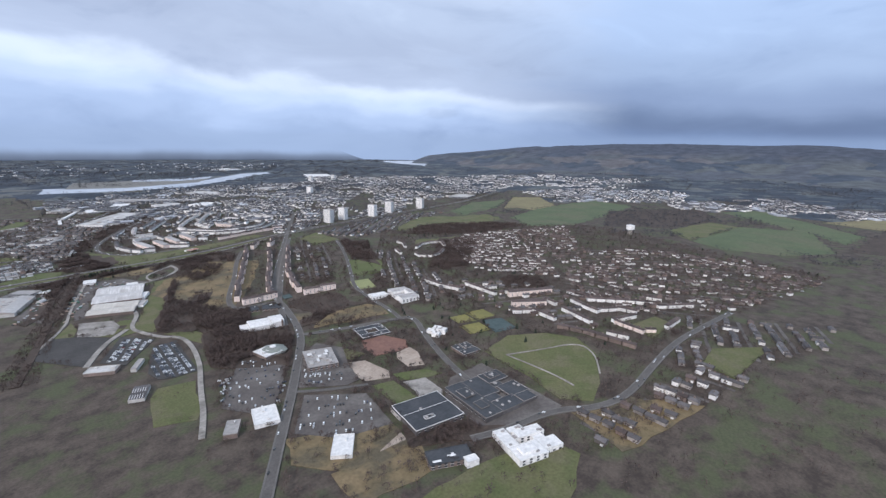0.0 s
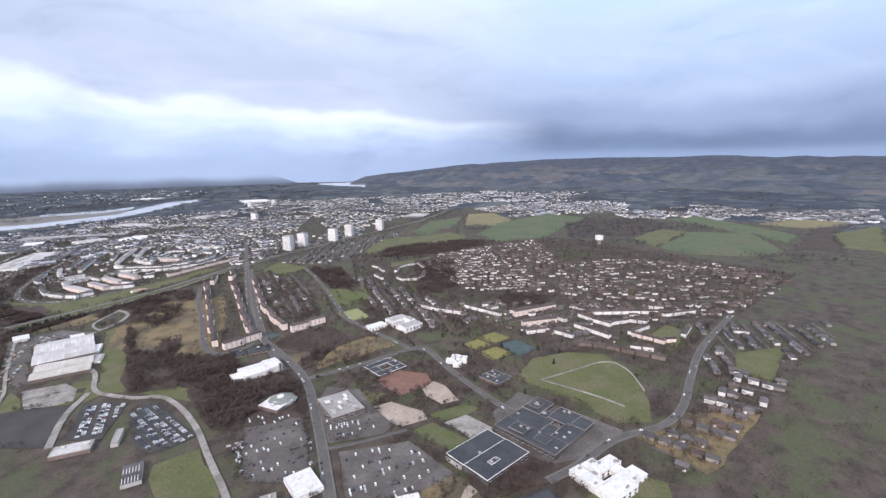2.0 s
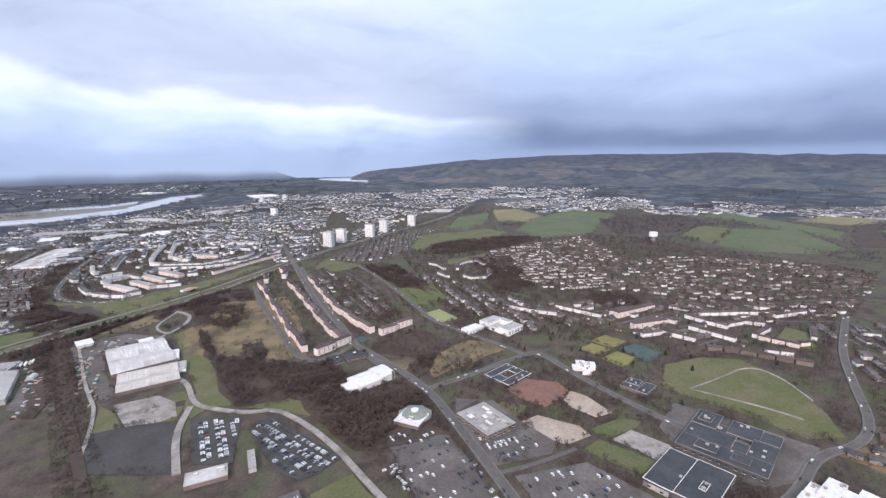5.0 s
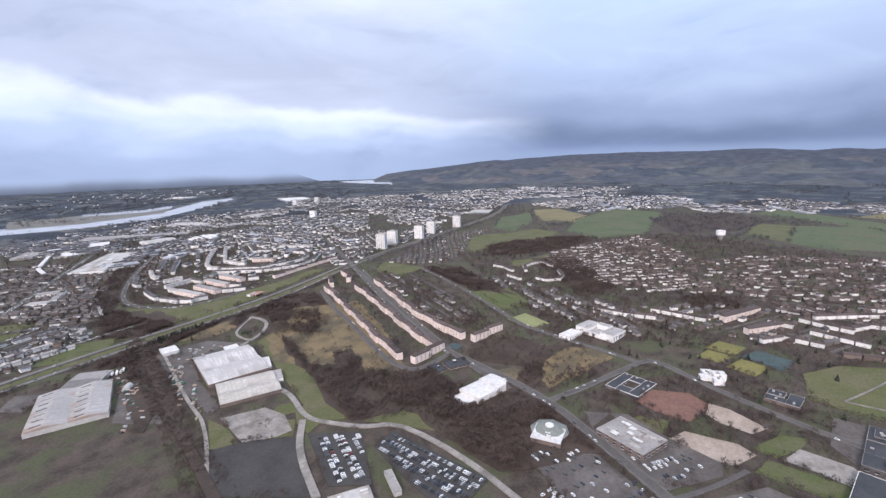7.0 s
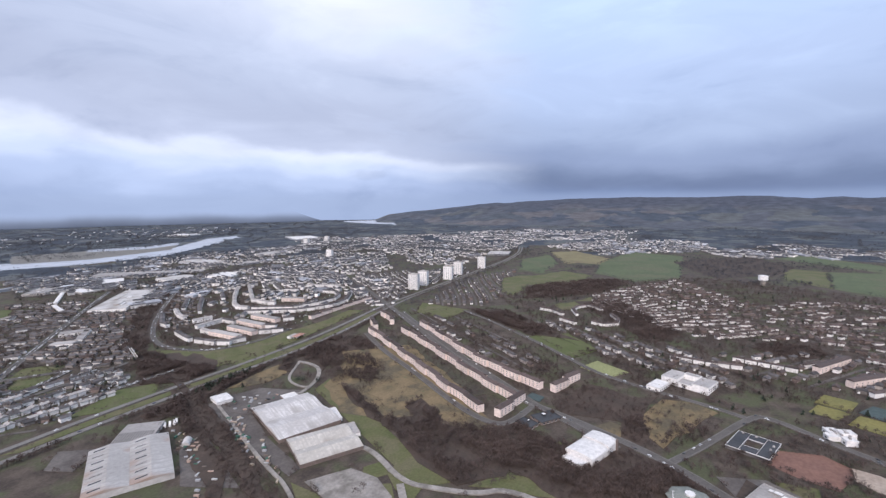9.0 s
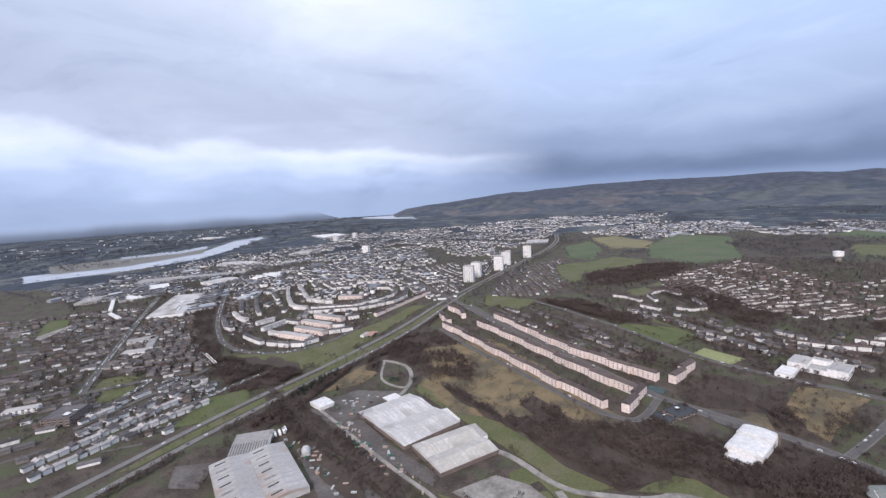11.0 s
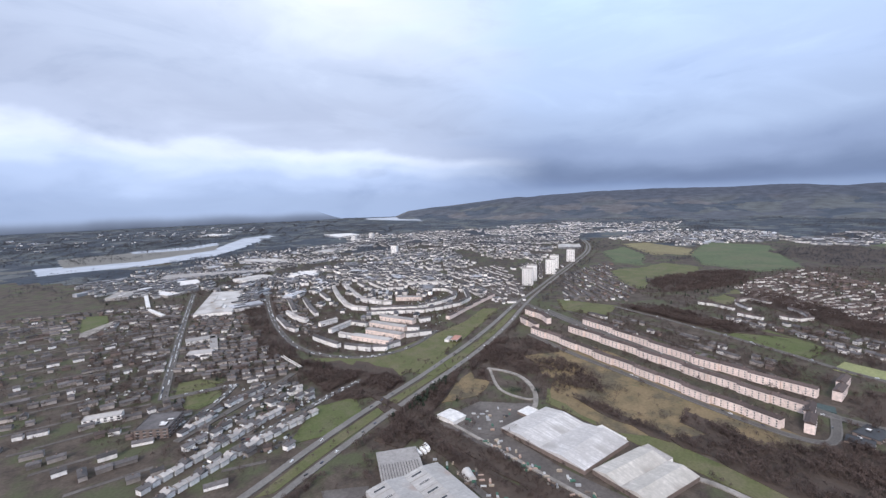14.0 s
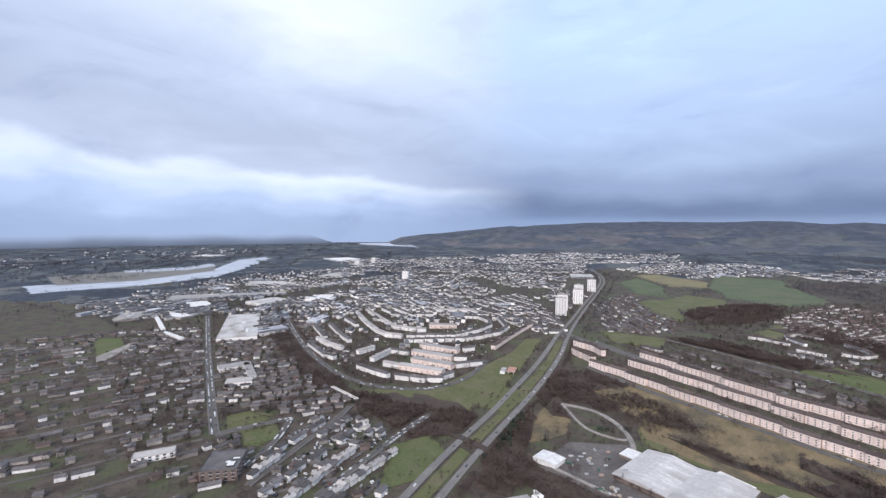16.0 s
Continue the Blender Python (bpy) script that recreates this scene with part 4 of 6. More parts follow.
for line in ([(244, 908), (249, 858)], [(219, 901), (223, 849)], [(196, 884), (200, 834)], [(171, 881), (178, 831)], [(323, 953), (341, 919)]):
    long_block(line, 9, 5.2, cream_mat, pale_roof_mat, "long pale cream block of flats with a pale shallow roof", rise=1.0)

# ---------------------------------------------------------------- tower blocks


def tower(x, y, turn, h, w=12, d=17):
    t = root("tower_block", x, y, turn, "white high-rise tower block with rows of dark windows", "tower block", "tower blocks")
    s = Shape(white_mat)
    s.box(-w / 2, w / 2, -d / 2, d / 2, -1.5, h)
    part("wall", s.mesh("wall"), t)
    part("roof", flat_roof_mesh(w, d, h, pale_roof_mat, 0.8), t)
    s = Shape(grey_roof_mat)
    s.box(-2, 2, -1.8, 1.8, h + 0.2, h + 2.2)
    part("plant_room", s.mesh("plant_room"), t)
    windows(t, w, d, int(h / 1.75) - 1, 1.2, 1.75, 2, WINDOW, 4)
    block("area", [(x - 14, y - 14), (x + 14, y - 14), (x + 14, y + 14), (x - 14, y + 14)])


for x, y, h in ((499, 825, 27), (542, 838, 26), (620, 837, 26), (684, 856, 26), (790, 862, 26), (743, 1336, 22), (980, 1750, 22), (1120, 1800, 20)):
    tower(x, y, 0.35, h)

# ---------------------------------------------------------------- works, halls and schools


def corners_frame(q):
    """Centre, heading, length and width of a four-cornered plan."""
    cx, cy = sum(p[0] for p in q) / 4, sum(p[1] for p in q) / 4
    ax, ay = (q[1][0] + q[2][0] - q[0][0] - q[3][0]) / 2, (q[1][1] + q[2][1] - q[0][1] - q[3][1]) / 2
    bx, by = (q[2][0] + q[3][0] - q[0][0] - q[1][0]) / 2, (q[2][1] + q[3][1] - q[0][1] - q[1][1]) / 2
    return cx, cy, math.atan2(ay, ax), math.hypot(ax, ay), math.hypot(bx, by)


def shed(q, h, bays, walls, roofs, label, name="industrial_shed", rise=2.2, category="shed", ribs=False, lights=0, gap=5.0, rib_mat=None):
    """A works shed: parallel pitched bays, ridges along its length, with rooflights."""
    x, y, a, l, w = corners_frame(q)
    h = h * 0.6
    b = root(name, x, y, a, label, category)
    s = Shape(walls)
    s.box(-l / 2, l / 2, -w / 2, w / 2, -1.5, h)
    part("wall", s.mesh("wall"), b)
    bw = w / bays
    for k in range(bays):
        yc = -w / 2 + bw * (k + 0.5)
        s = Shape(roofs)
        s.gable(l, bw - 0.1, h, rise, 0.0 if bays > 1 else 0.4)
        bay = part("roof", s.mesh("roof"), b, pose(0, yc, 0.02))
        if ribs:
            for i in range(int(l / gap)):
                s = Shape(rib_mat or roofs)
                xr = -l / 2 + gap * (i + 0.5)
                s.solid([(xr - .15, -bw / 2, h + .25), (xr + .15, -bw / 2, h + .25), (xr + .15, 0, h + rise), (xr - .15, 0, h + rise)],
                        [(xr - .15, -bw / 2, h + .5), (xr + .15, -bw / 2, h + .5), (xr + .15, 0, h + rise + .25), (xr - .15, 0, h + rise + .25)])
                part("rib", s.mesh("rib"), bay)
        for i in range(lights):
            s = Shape(glass_mat)
            xr = -l / 2 + l * (i + 0.5) / lights
            g = bw / 2
            za, zb = h + 0.25 + (rise - 0.25) * 0.25 + 0.08, h + 0.25 + (rise - 0.25) * 0.8 + 0.08
            s.solid([(xr - .6, -g * .75, za - .1), (xr + .6, -g * .75, za - .1), (xr + .6, -g * .2, zb - .1), (xr - .6, -g * .2, zb - .1)],
                    [(xr - .6, -g * .75, za), (xr + .6, -g * .75, za), (xr + .6, -g * .2, zb), (xr - .6, -g * .2, zb)])
            part("rooflight", s.mesh("rooflight"), bay)
    block("area", q)
    return b


def flat_block(q, h, walls, roofs, label, name="building", category="building", boxes=0, floors=0, seed=1):
    x, y, a, l, w = corners_frame(q)
    h = h * 0.6
    b = root(name, x, y, a, label, category)
    s = Shape(walls)
    s.box(-l / 2, l / 2, -w / 2, w / 2, -1.5, h)
    part("wall", s.mesh("wall"), b)
    part("roof", flat_roof_mesh(l, w, h, roofs), b)
    rnd = random.Random(seed)
    for _ in range(boxes):
        s = Shape(roofs, white_roof_mat)
        bl, bw, bx, by = rnd.uniform(.06, .2) * l, rnd.uniform(.06, .2) * w, rnd.uniform(-.36, .36) * l, rnd.uniform(-.36, .36) * w
        s.box(bx - bl / 2, bx + bl / 2, by - bw / 2, by + bw / 2, h + 0.2, h + rnd.uniform(0.8, 1.6), 0, rnd.choice((0, 1)))
        part("plant_room", s.mesh("plant_room"), b)
    if floors:
        windows(b, l, w, floors, 0.6, h / floors, max(2, int(l / 3.5)), TALL_WINDOW, max(1, int(w / 4.5)))
    block("area", q)
    return b


def campus(q, h, wings, walls, roofs, edge, label, name, category, seed):
    """Flat-roofed wings of different heights round open courts, with a pale fascia."""
    x, y, a, l, w = corners_frame(q)
    b = root(name, x, y, a, label, category)
    rnd = random.Random(seed)
    for u0, u1, v0, v1, k in wings:
        x0, x1, y0, y1, hh = (u0 - .5) * l, (u1 - .5) * l, (v0 - .5) * w, (v1 - .5) * w, h * k
        s = Shape(walls)
        s.box(x0, x1, y0, y1, -1.5, hh)
        wing = part("wall", s.mesh("wall"), b)
        m = pose((x0 + x1) / 2, (y0 + y1) / 2, 0)
        part("roof", flat_roof_mesh(x1 - x0 - .5, y1 - y0 - .5, hh, roofs, 0.25), wing, m)
        s = Shape(edge)
        for e in ((x0 - .08, x1 + .08, y0 - .08, y0 + .12), (x0 - .08, x1 + .08, y1 - .12, y1 + .08), (x0 - .08, x0 + .12, y0 + .12, y1 - .12), (x1 - .12, x1 + .08, y0 + .12, y1 - .12)):
            s.box(*e, hh - .1, hh + .3)
        part("fascia", s.mesh("fascia"), wing)
        for _ in range(rnd.randint(0, 3)):
            s = Shape(pale_roof_mat)
            bx, by = rnd.uniform(x0 + 1, x1 - 1), rnd.uniform(y0 + 1, y1 - 1)
            s.box(bx - rnd.uniform(.5, 1.2), bx + rnd.uniform(.5, 1.2), by - .6, by + .6, hh + .2, hh + rnd.uniform(.7, 1.2))
            part("rooflight", s.mesh("rooflight"), wing)
        for f in range(max(1, int(hh / 1.9))):
            for side, yy in ((-1, y0), (1, y1)):
                for i in range(max(1, int((x1 - x0) / 4))):
                    part("window", TALL_WINDOW, wing, pose(x0 + (x1 - x0) * (i + .5) / max(1, int((x1 - x0) / 4)), yy + side * .03, .6 + 1.8 * f))
    block("area", q)
    return b


shed([(79, 641), (122, 635), (108, 568), (63, 586)], 4.2, 2, brick_mat, works_roof_mat, "large works shed with a pale weathered double-pitched roof", lights=0)
shed([(65, 582), (105, 563), (90, 533), (54, 545)], 4.2, 2, brick_mat, buff_roof_mat, "works shed with a stained buff roof beside a concrete yard")
flat_block([(111, 595), (117, 591), (111, 573), (103, 576)], 4, white_mat, white_roof_mat, "small pale lean-to store against the works")
flat_block([(103, 565), (109, 561), (103, 546), (96, 549)], 4, white_mat, pale_roof_mat, "small pale lean-to store against the works", seed=2)
shed([(21, 650), (2, 594), (-35, 621), (-14, 674)], 5.5, 2, grey_roof_mat, rust_roof_mat, "very large corrugated warehouse with ribbed pale roof", rise=1.8, ribs=True, lights=7)
shed([(9, 692), (26, 680), (16, 649), (-3, 667)], 4.6, 1, grey_roof_mat, pale_roof_mat, "pale ribbed annexe beside the corrugated warehouse", rise=0.8, ribs=True, gap=1.6, rib_mat=slate_mat)
shed([(73, 690), (83, 687), (81, 673), (67, 674)], 4.5, 1, white_mat, white_roof_mat, "small white-roofed store at the end of the works yard", rise=0.9)
flat_block([(107, 646), (118, 643), (116, 631), (104, 634)], 3.5, brick_mat, white_roof_mat, "small white-roofed office at the works gate")


def filling_station(x, y, turn):
    b = root("filling_station", x, y, turn, "filling station with a reddish canopy beside the dual carriageway", "filling station")
    s = Shape(surface("orange_canopy", (0.46, 0.24, 0.19), (0.40, 0.21, 0.165), 0.3), white_mat)
    s.box(-8, 8, -4, 4, 3.0, 3.5)
    s.box(-8.1, 8.1, -4.1, 4.1, 3.05, 3.3, 1)
    part("canopy", s.mesh("canopy"), b)
    for px_ in (-6, 6):
        for py_ in (-2.5, 2.5):
            s = Shape(white_mat)
            s.box(px_ - .2, px_ + .2, py_ - .2, py_ + .2, -1, 3.0)
            part("column", s.mesh("column"), b)
    s = Shape(white_mat, pale_roof_mat)
    s.box(-7, 7, 6, 11, -1, 2.6, 0, 1)
    part("kiosk", s.mesh("kiosk"), b)
    block("area", [(x - 12, y - 12), (x + 12, y - 12), (x + 12, y + 12), (x - 12, y + 12)])


(FX, FY), = [(222, 777)]
filling_station(FX, FY, 0.3)


def barrel_hall(q, h, label):
    """A hall under two shallow curved roofs."""
    x, y, a, l, w = corners_frame(q)
    b = root("sports_hall", x, y, a, label, "hall")
    h = h * 0.6
    s = Shape(white_mat)
    s.box(-l / 2, l / 2, -w / 2, w / 2, -1.5, h)
    part("wall", s.mesh("wall"), b)
    for x0, x1, up in ((-l / 2, l * 0.12, 0.0), (l * 0.12 + 0.1, l / 2, 1.0)):
        s = Shape(white_roof_mat)
        n = 10
        ring = []
        for k in range(n + 1):
            t = math.pi * k / n
            ring.append((-math.cos(t) * w / 2, h + up + math.sin(t) * 1.6))
        s.solid([(x0, c, z) for c, z in ring] + [(x0, -w / 2, h)][:0], [(x1, c, z) for c, z in ring])
        if up:
            s.box(x0, x1, -w / 2, w / 2, h, h + up)
        part("roof", s.mesh("roof"), b, label="curved white sheet roof")
    s = Shape(brick_mat)
    s.box(l / 2 - 3, l / 2 - 1.4, -w / 2 - 1.0, -w / 2 + 0.2, -0.4, h + 3)
    part("chimney", s.mesh("chimney"), b)
    block("area", q)


barrel_hall([(160, 421), (187, 415), (190, 395), (156, 403)], 7.5, "white sports hall with curved roofs among bare trees")
flat_block([(153, 421), (162, 418), (158, 405), (149, 407)], 4, white_mat, white_roof_mat, "low white annexe of the sports hall", seed=4)


def pavilion(x, y, r, label):
    b = root("pavilion", x, y, 0.2, label, "pavilion")
    ring = [(r * math.cos(math.pi * k / 4), r * math.sin(math.pi * k / 4)) for k in range(8)]
    s = Shape(brick_mat)
    s.solid([(*p, -0.4) for p in ring], [(*p, 2.4) for p in ring])
    part("wall", s.mesh("wall"), b)
    s = Shape(surface("weathered_sheet", (0.25, 0.26, 0.235), (0.20, 0.21, 0.19), 0.3, fine=1.0))
    s.solid([(p[0] * 1.08, p[1] * 1.08, 2.4) for p in ring], [(p[0] * 0.25, p[1] * 0.25, 5.0) for p in ring])
    part("roof", s.mesh("roof"), b)
    s = Shape(white_roof_mat)
    s.solid([(p[0] * 0.24, p[1] * 0.24, 5.0) for p in ring], [(p[0] * 0.24, p[1] * 0.24, 5.8) for p in ring])
    part("lantern", s.mesh("lantern"), b)
    block("area", [(x - r, y - r), (x + r, y - r), (x + r, y + r), (x - r, y + r)])


pavilion(153, 350, 11, "eight-sided pavilion with a pale hipped roof in the wood")

# school with white fins, and the campus by the park
campus([(309, 393), (327, 388), (325, 351), (302, 356)], 5.0, [(0, 1, 0, .34, 1), (0, .55, .34, .66, .6), (0, 1, .66, 1, 1), (.72, 1, .34, .66, 1.2)], white_mat, pale_roof_mat, white_mat, "white modern school with flat roofs and glazed front", "school", "school", 5)
flat_block([(289, 400), (308, 396), (305, 385), (286, 390)], 5, white_mat, white_roof_mat, "low white wing of the modern school", "school", "school", 1, 1, 6)
campus([(214, 209), (205, 165), (252, 146), (258, 191)], 2.9, [(0, 1, 0, .30, 1), (0, .55, .30, .62, .88), (.55, .72, .30, .52, 1), (.72, 1, .30, .70, .93), (0, .30, .62, 1, 1.05), (.42, .78, .66, 1, .9), (.78, 1, .70, .95, 1.1), (.30, .42, .62, .8, .8), (.2, .45, .06, .24, 1.35), (.6, .8, .08, .22, 1.25), (.06, .22, .70, .9, 1.4)],
       slate_mat, dark_roof_mat, house_mat, "sprawling dark flat-roofed school with open courts and white edges", "school", "school", 7)
campus([(172, 213), (202, 206), (202, 173), (162, 181)], 3.8, [(0, 1, 0, .55, 1), (0, 1, .55, 1, .9), (.3, .5, .2, .3, 1.2)], slate_mat, dark_roof_mat, white_mat, "dark flat-roofed games hall with white edges beside the school", "games_hall", "hall", 8)
campus([(199, 150), (219, 137), (225, 110), (184, 119)], 4.0, [(0, .6, 0, .42, 1), (.6, 1, .1, .42, .85), (0, .24, .42, 1, .95), (.34, .9, .58, .84, 1.05), (.24, .34, .6, .75, .8), (.12, .42, .1, .32, 1.4), (.6, .82, .42, .58, .8), (.3, .6, .84, 1, .8)],
       white_mat, white_roof_mat, white_mat, "bright white modern building of stepped flat-roofed wings", "health_centre", "building", 9)
flat_block([(154, 165), (175, 153), (174, 141), (150, 153)], 5, brick_mat, dark_roof_mat, "grey office block with a flat roof and white gable", "office_block", "office", 5, 2, 10)
flat_block([(168, 145), (175, 142), (171, 139), (164, 141)], 6, white_mat, white_roof_mat, "white stair tower of the office block", "stair_tower", "building", 0, 0, 11)
flat_block([(103, 274), (118, 270), (110, 251), (96, 256)], 4, white_mat, white_roof_mat, "white flat-roofed unit beside the main road", "retail_unit", "shop", 2, 0, 12)
flat_block([(126, 215), (136, 207), (125, 191), (116, 198)], 4, white_mat, white_roof_mat, "white-roofed retail unit at the edge of a car park", "retail_unit", "shop", 1, 0, 13)
flat_block([(85, 272), (92, 268), (87, 254), (80, 258)], 5, brick_mat, pale_roof_mat, "low brick unit with a pale roof", "retail_unit", "shop", 1, 0, 14)
flat_block([(168, 325), (193, 318), (175, 290), (156, 299)], 6, brick_mat, pale_roof_mat, "three-storey brick offices with pale plant on the roof", "office_block", "office", 16, 2, 15)
campus([(225, 339), (250, 334), (250, 309), (222, 316)], 1.8, [(0, 1, 0, .3, 1), (0, 1, .7, 1, 1), (0, .3, .3, .7, 1), (.7, 1, .3, .7, 1)], slate_mat, dark_roof_mat, white_mat, "low dark-roofed school round a court with white edges", "school", "school", 16)
campus([(267, 283), (283, 291), (288, 274), (270, 266)], 3.2, [(0, .5, .2, .6, 1), (.4, .75, 0, .5, 1.3), (.5, 1, .4, .8, .9), (.3, .6, .6, 1, .8)], white_mat, white_roof_mat, white_mat, "bright white clinic of small clustered wings", "clinic", "building", 17)
flat_block([(169, 213), (181, 210), (179, 198), (167, 200)], 5, pale_roof_mat, dark_roof_mat, "low glazed entrance wing of the games hall", "entrance_wing", "hall", 1, 1, 40)
campus([(264, 247), (279, 245), (278, 225), (259, 229)], 1.8, [(0, 1, 0, .4, 1), (0, .4, .4, 1, 1), (.5, 1, .5, 1, .9)], brick_mat, dark_roof_mat, pale_roof_mat, "low school building with grey flat roofs and white edges", "school", "school", 18)
flat_block([(138, 356), (153, 358), (158, 342), (142, 338)], 5, brick_mat, white_roof_mat, "pale-roofed clubhouse among bare trees", "clubhouse", "building", 2, 0, 19)
long_block([(394, 284), (441, 259)], 6, 5.2, cream_mat, tile_mat, "long pale block of flats near the park")
long_block([(373, 264), (402, 241)], 6, 5.2, cream_mat, tile_mat, "long pale block of flats near the park")
flat_block([(156, 1112), (251, 1250), (226, 1291), (125, 1152)], 7, white_mat, grey_roof_mat, "huge white-roofed store beyond the houses", "superstore", "shop", 5, 0, 20)
flat_block([(102, 1396), (134, 1382), (152, 1432), (128, 1458)], 7, grey_roof_mat, pale_roof_mat, "long grey-roofed works building", "works", "works", 3, 0, 21)
flat_block([(173, 1384), (193, 1383), (174, 1339), (152, 1332)], 6, grey_roof_mat, white_roof_mat, "white-roofed works building beyond the houses", "works", "works", 1, 0, 22)
flat_block([(-47, 859), (-32, 843), (-44, 822), (-58, 836)], 11, brick_mat, slate_mat, "grey stone institution block with many windows", "institution", "building", 3, 3, 23)
flat_block([(-71, 902), (-51, 889), (-53, 882), (-74, 892)], 6, white_mat, pale_roof_mat, "long low pale block among the houses", "long_block", "building", 0, 2, 24)
for k, q in enumerate([
        [(262, 1576), (457, 1438), (423, 1384), (247, 1545)],
        [(349, 1262), (411, 1297), (447, 1271), (411, 1248)],
        [(479, 1636), (540, 1654), (542, 1527), (510, 1497)],
        [(662, 1571), (772, 1622), (718, 1540), (679, 1522)],
        [(243, 1469), (281, 1459), (252, 1401), (221, 1415)],
        [(301, 1375), (359, 1371), (381, 1328), (310, 1318)],
        [(521, 1428), (580, 1434), (559, 1392), (516, 1402)],
        [(1065, 3015), (1112, 2906), (1069, 2804), (1015, 2919)],
        [(1102, 1015), (1125, 957), (1045, 930), (1022, 985)],
        [(1755, 1075), (1782, 1036), (1692, 1015), (1665, 1052)],
        [(1177, 2112), (1295, 2067), (1156, 1922), (1053, 1967)]]):
    tagged(flat_block(q, 7, (far_shed_mat, white_mat)[k % 2], (pale_roof_mat, white_roof_mat, grey_roof_mat)[k % 3], "long pale-roofed shed among trees beyond the town", "warehouse", "warehouse", 1, 0, 60 + k),
           "long pale-roofed shed among trees beyond the town", "warehouse", "warehouses beyond the town")
for q, k in (([(61, 1037), (89, 1025), (83, 1013), (55, 1023)], 25), ([(89, 1025), (65, 978), (60, 976), (81, 1019)], 26), ([(42, 990), (61, 974), (54, 964), (36, 977)], 27)):
    flat_block(q, 6, white_mat, pale_roof_mat, "low pale block round a courtyard", "courtyard_block", "building", 0, 1, k)
for line in ([(472, 524), (498, 539), (517, 539), (534, 528), (516, 504)], [(496, 487), (474, 472), (453, 469), (441, 481), (447, 500)], [(480, 580), (478, 562), (463, 539)], [(440, 535), (428, 507)]):
    terrace_row(line, 9, "hillside campus", "white modern block of a hillside campus", 4, 3.4, 1.2, white_mat, tile_mat)


def water_tower(x, y):
    t = root("water_tower", x, y, 0, "white water tank on a short column", "water tower")
    n = 20

    def ring(r, z):
        return [(r * math.cos(2 * math.pi * k / n), r * math.sin(2 * math.pi * k / n), z) for k in range(n)]
    s = Shape(concrete_mat)
    s.solid(ring(4.4, -1), ring(4.2, 7.5))
    part("column", s.mesh("column"), t)
    s = Shape(white_mat)
    s.solid(ring(4.6, 7.5), ring(7.2, 9.2))
    s.solid(ring(7.2, 9.2), ring(7.2, 16.5))
    part("tank", s.mesh("tank"), t)
    s = Shape(white_roof_mat)
    s.solid(ring(7.4, 16.5), ring(2, 17.6))
    part("roof", s.mesh("roof"), t)


water_tower(822, 329)

# ---------------------------------------------------------------- houses


def house_parts(walls, roofs, l=6.6, w=4.2, h=2.6, rise=1.6, hip=0.0):
    return wall_mesh(l, w, h, walls, 0 if hip else rise * 0.92), roof_mesh(l, w, h, rise, roofs, hip), h + rise - 0.45


PORCH = Shape(white_mat, slate_mat)
PORCH.box(-0.8, 0.8, -0.8, 0, -0.5, 1.5, 0, 1)
PORCH = PORCH.mesh("porch")
KINDS = [(house_parts(white_mat, slate_mat, h=3.0, rise=1.4), "white rendered semi-detached house with a slate roof"),
         (house_parts(house_mat, slate_mat), "grey rendered semi-detached house with a slate roof"),
         (house_parts(house_mat, slate_mat, hip=2.2), "grey rendered semi-detached house with a hipped slate roof"),
         (house_parts(brick_mat, tile_mat, l=6), "brown brick house with a tiled roof")]
HOUSES = [0]
REST = {}


def stuff_house(s, x, y, a, l, w, h, rise, wall, roof, hip=0.0):
    g = terrain(x, y)
    s.box(-l / 2, l / 2, -w / 2, w / 2, g - 1, g + h, wall, None, a, (x, y))
    s.gable(l, w, g + h, rise, 0.25, roof, a, (x, y), hip)
    s.box(-0.4, 0.4, -0.25, 0.25, g + h + rise - 0.6, g + h + rise + 0.7, 2, None, a, (x, y))


def house(x, y, a, mix, group, singly):
    k = random.choices(range(4), mix)[0]
    if singly and HOUSES[0] < 300:
        HOUSES[0] += 1
        (wall, roof, top), label = KINDS[k]
        t = root("house", x, y, a, label, "house", group)
        part("wall", wall, t)
        part("roof", roof, t)
        part("chimney", CHIMNEY, t, pose(0, 0, top))
        part("porch", PORCH, t, pose(random.choice((-1.6, 1.6)), -2.1, 0))
        return
    s = REST.setdefault(group, Shape(white_mat, house_mat, brick_mat, slate_mat, tile_mat))
    stuff_house(s, x, y, a, random.choice((4.6, 5, 5.6, 6.4, 9) if "hillside" in group else (5, 6, 7, 9, 12)) * random.uniform(.9, 1.1), 4.2, random.choice((1.8, 2.6, 2.6)), random.uniform(1.2, 1.7), (0, 1, 1, 2)[k], (3, 3, 3, 4)[k] if "hillside" not in group else 4, 1.8 if k == 2 else 0.0)


def street_houses(line, gap, back, mix, group, singly=True, sides=(-1, 1)):
    for side in sides:
        for x, y, a in along(offset(line, side * back), gap, gap / 2):
            if random.random() < 0.93 and free(x, y, 4):
                house(x, y, a + (math.pi if side < 0 else 0) + random.uniform(-.04, .04), mix, group, singly)


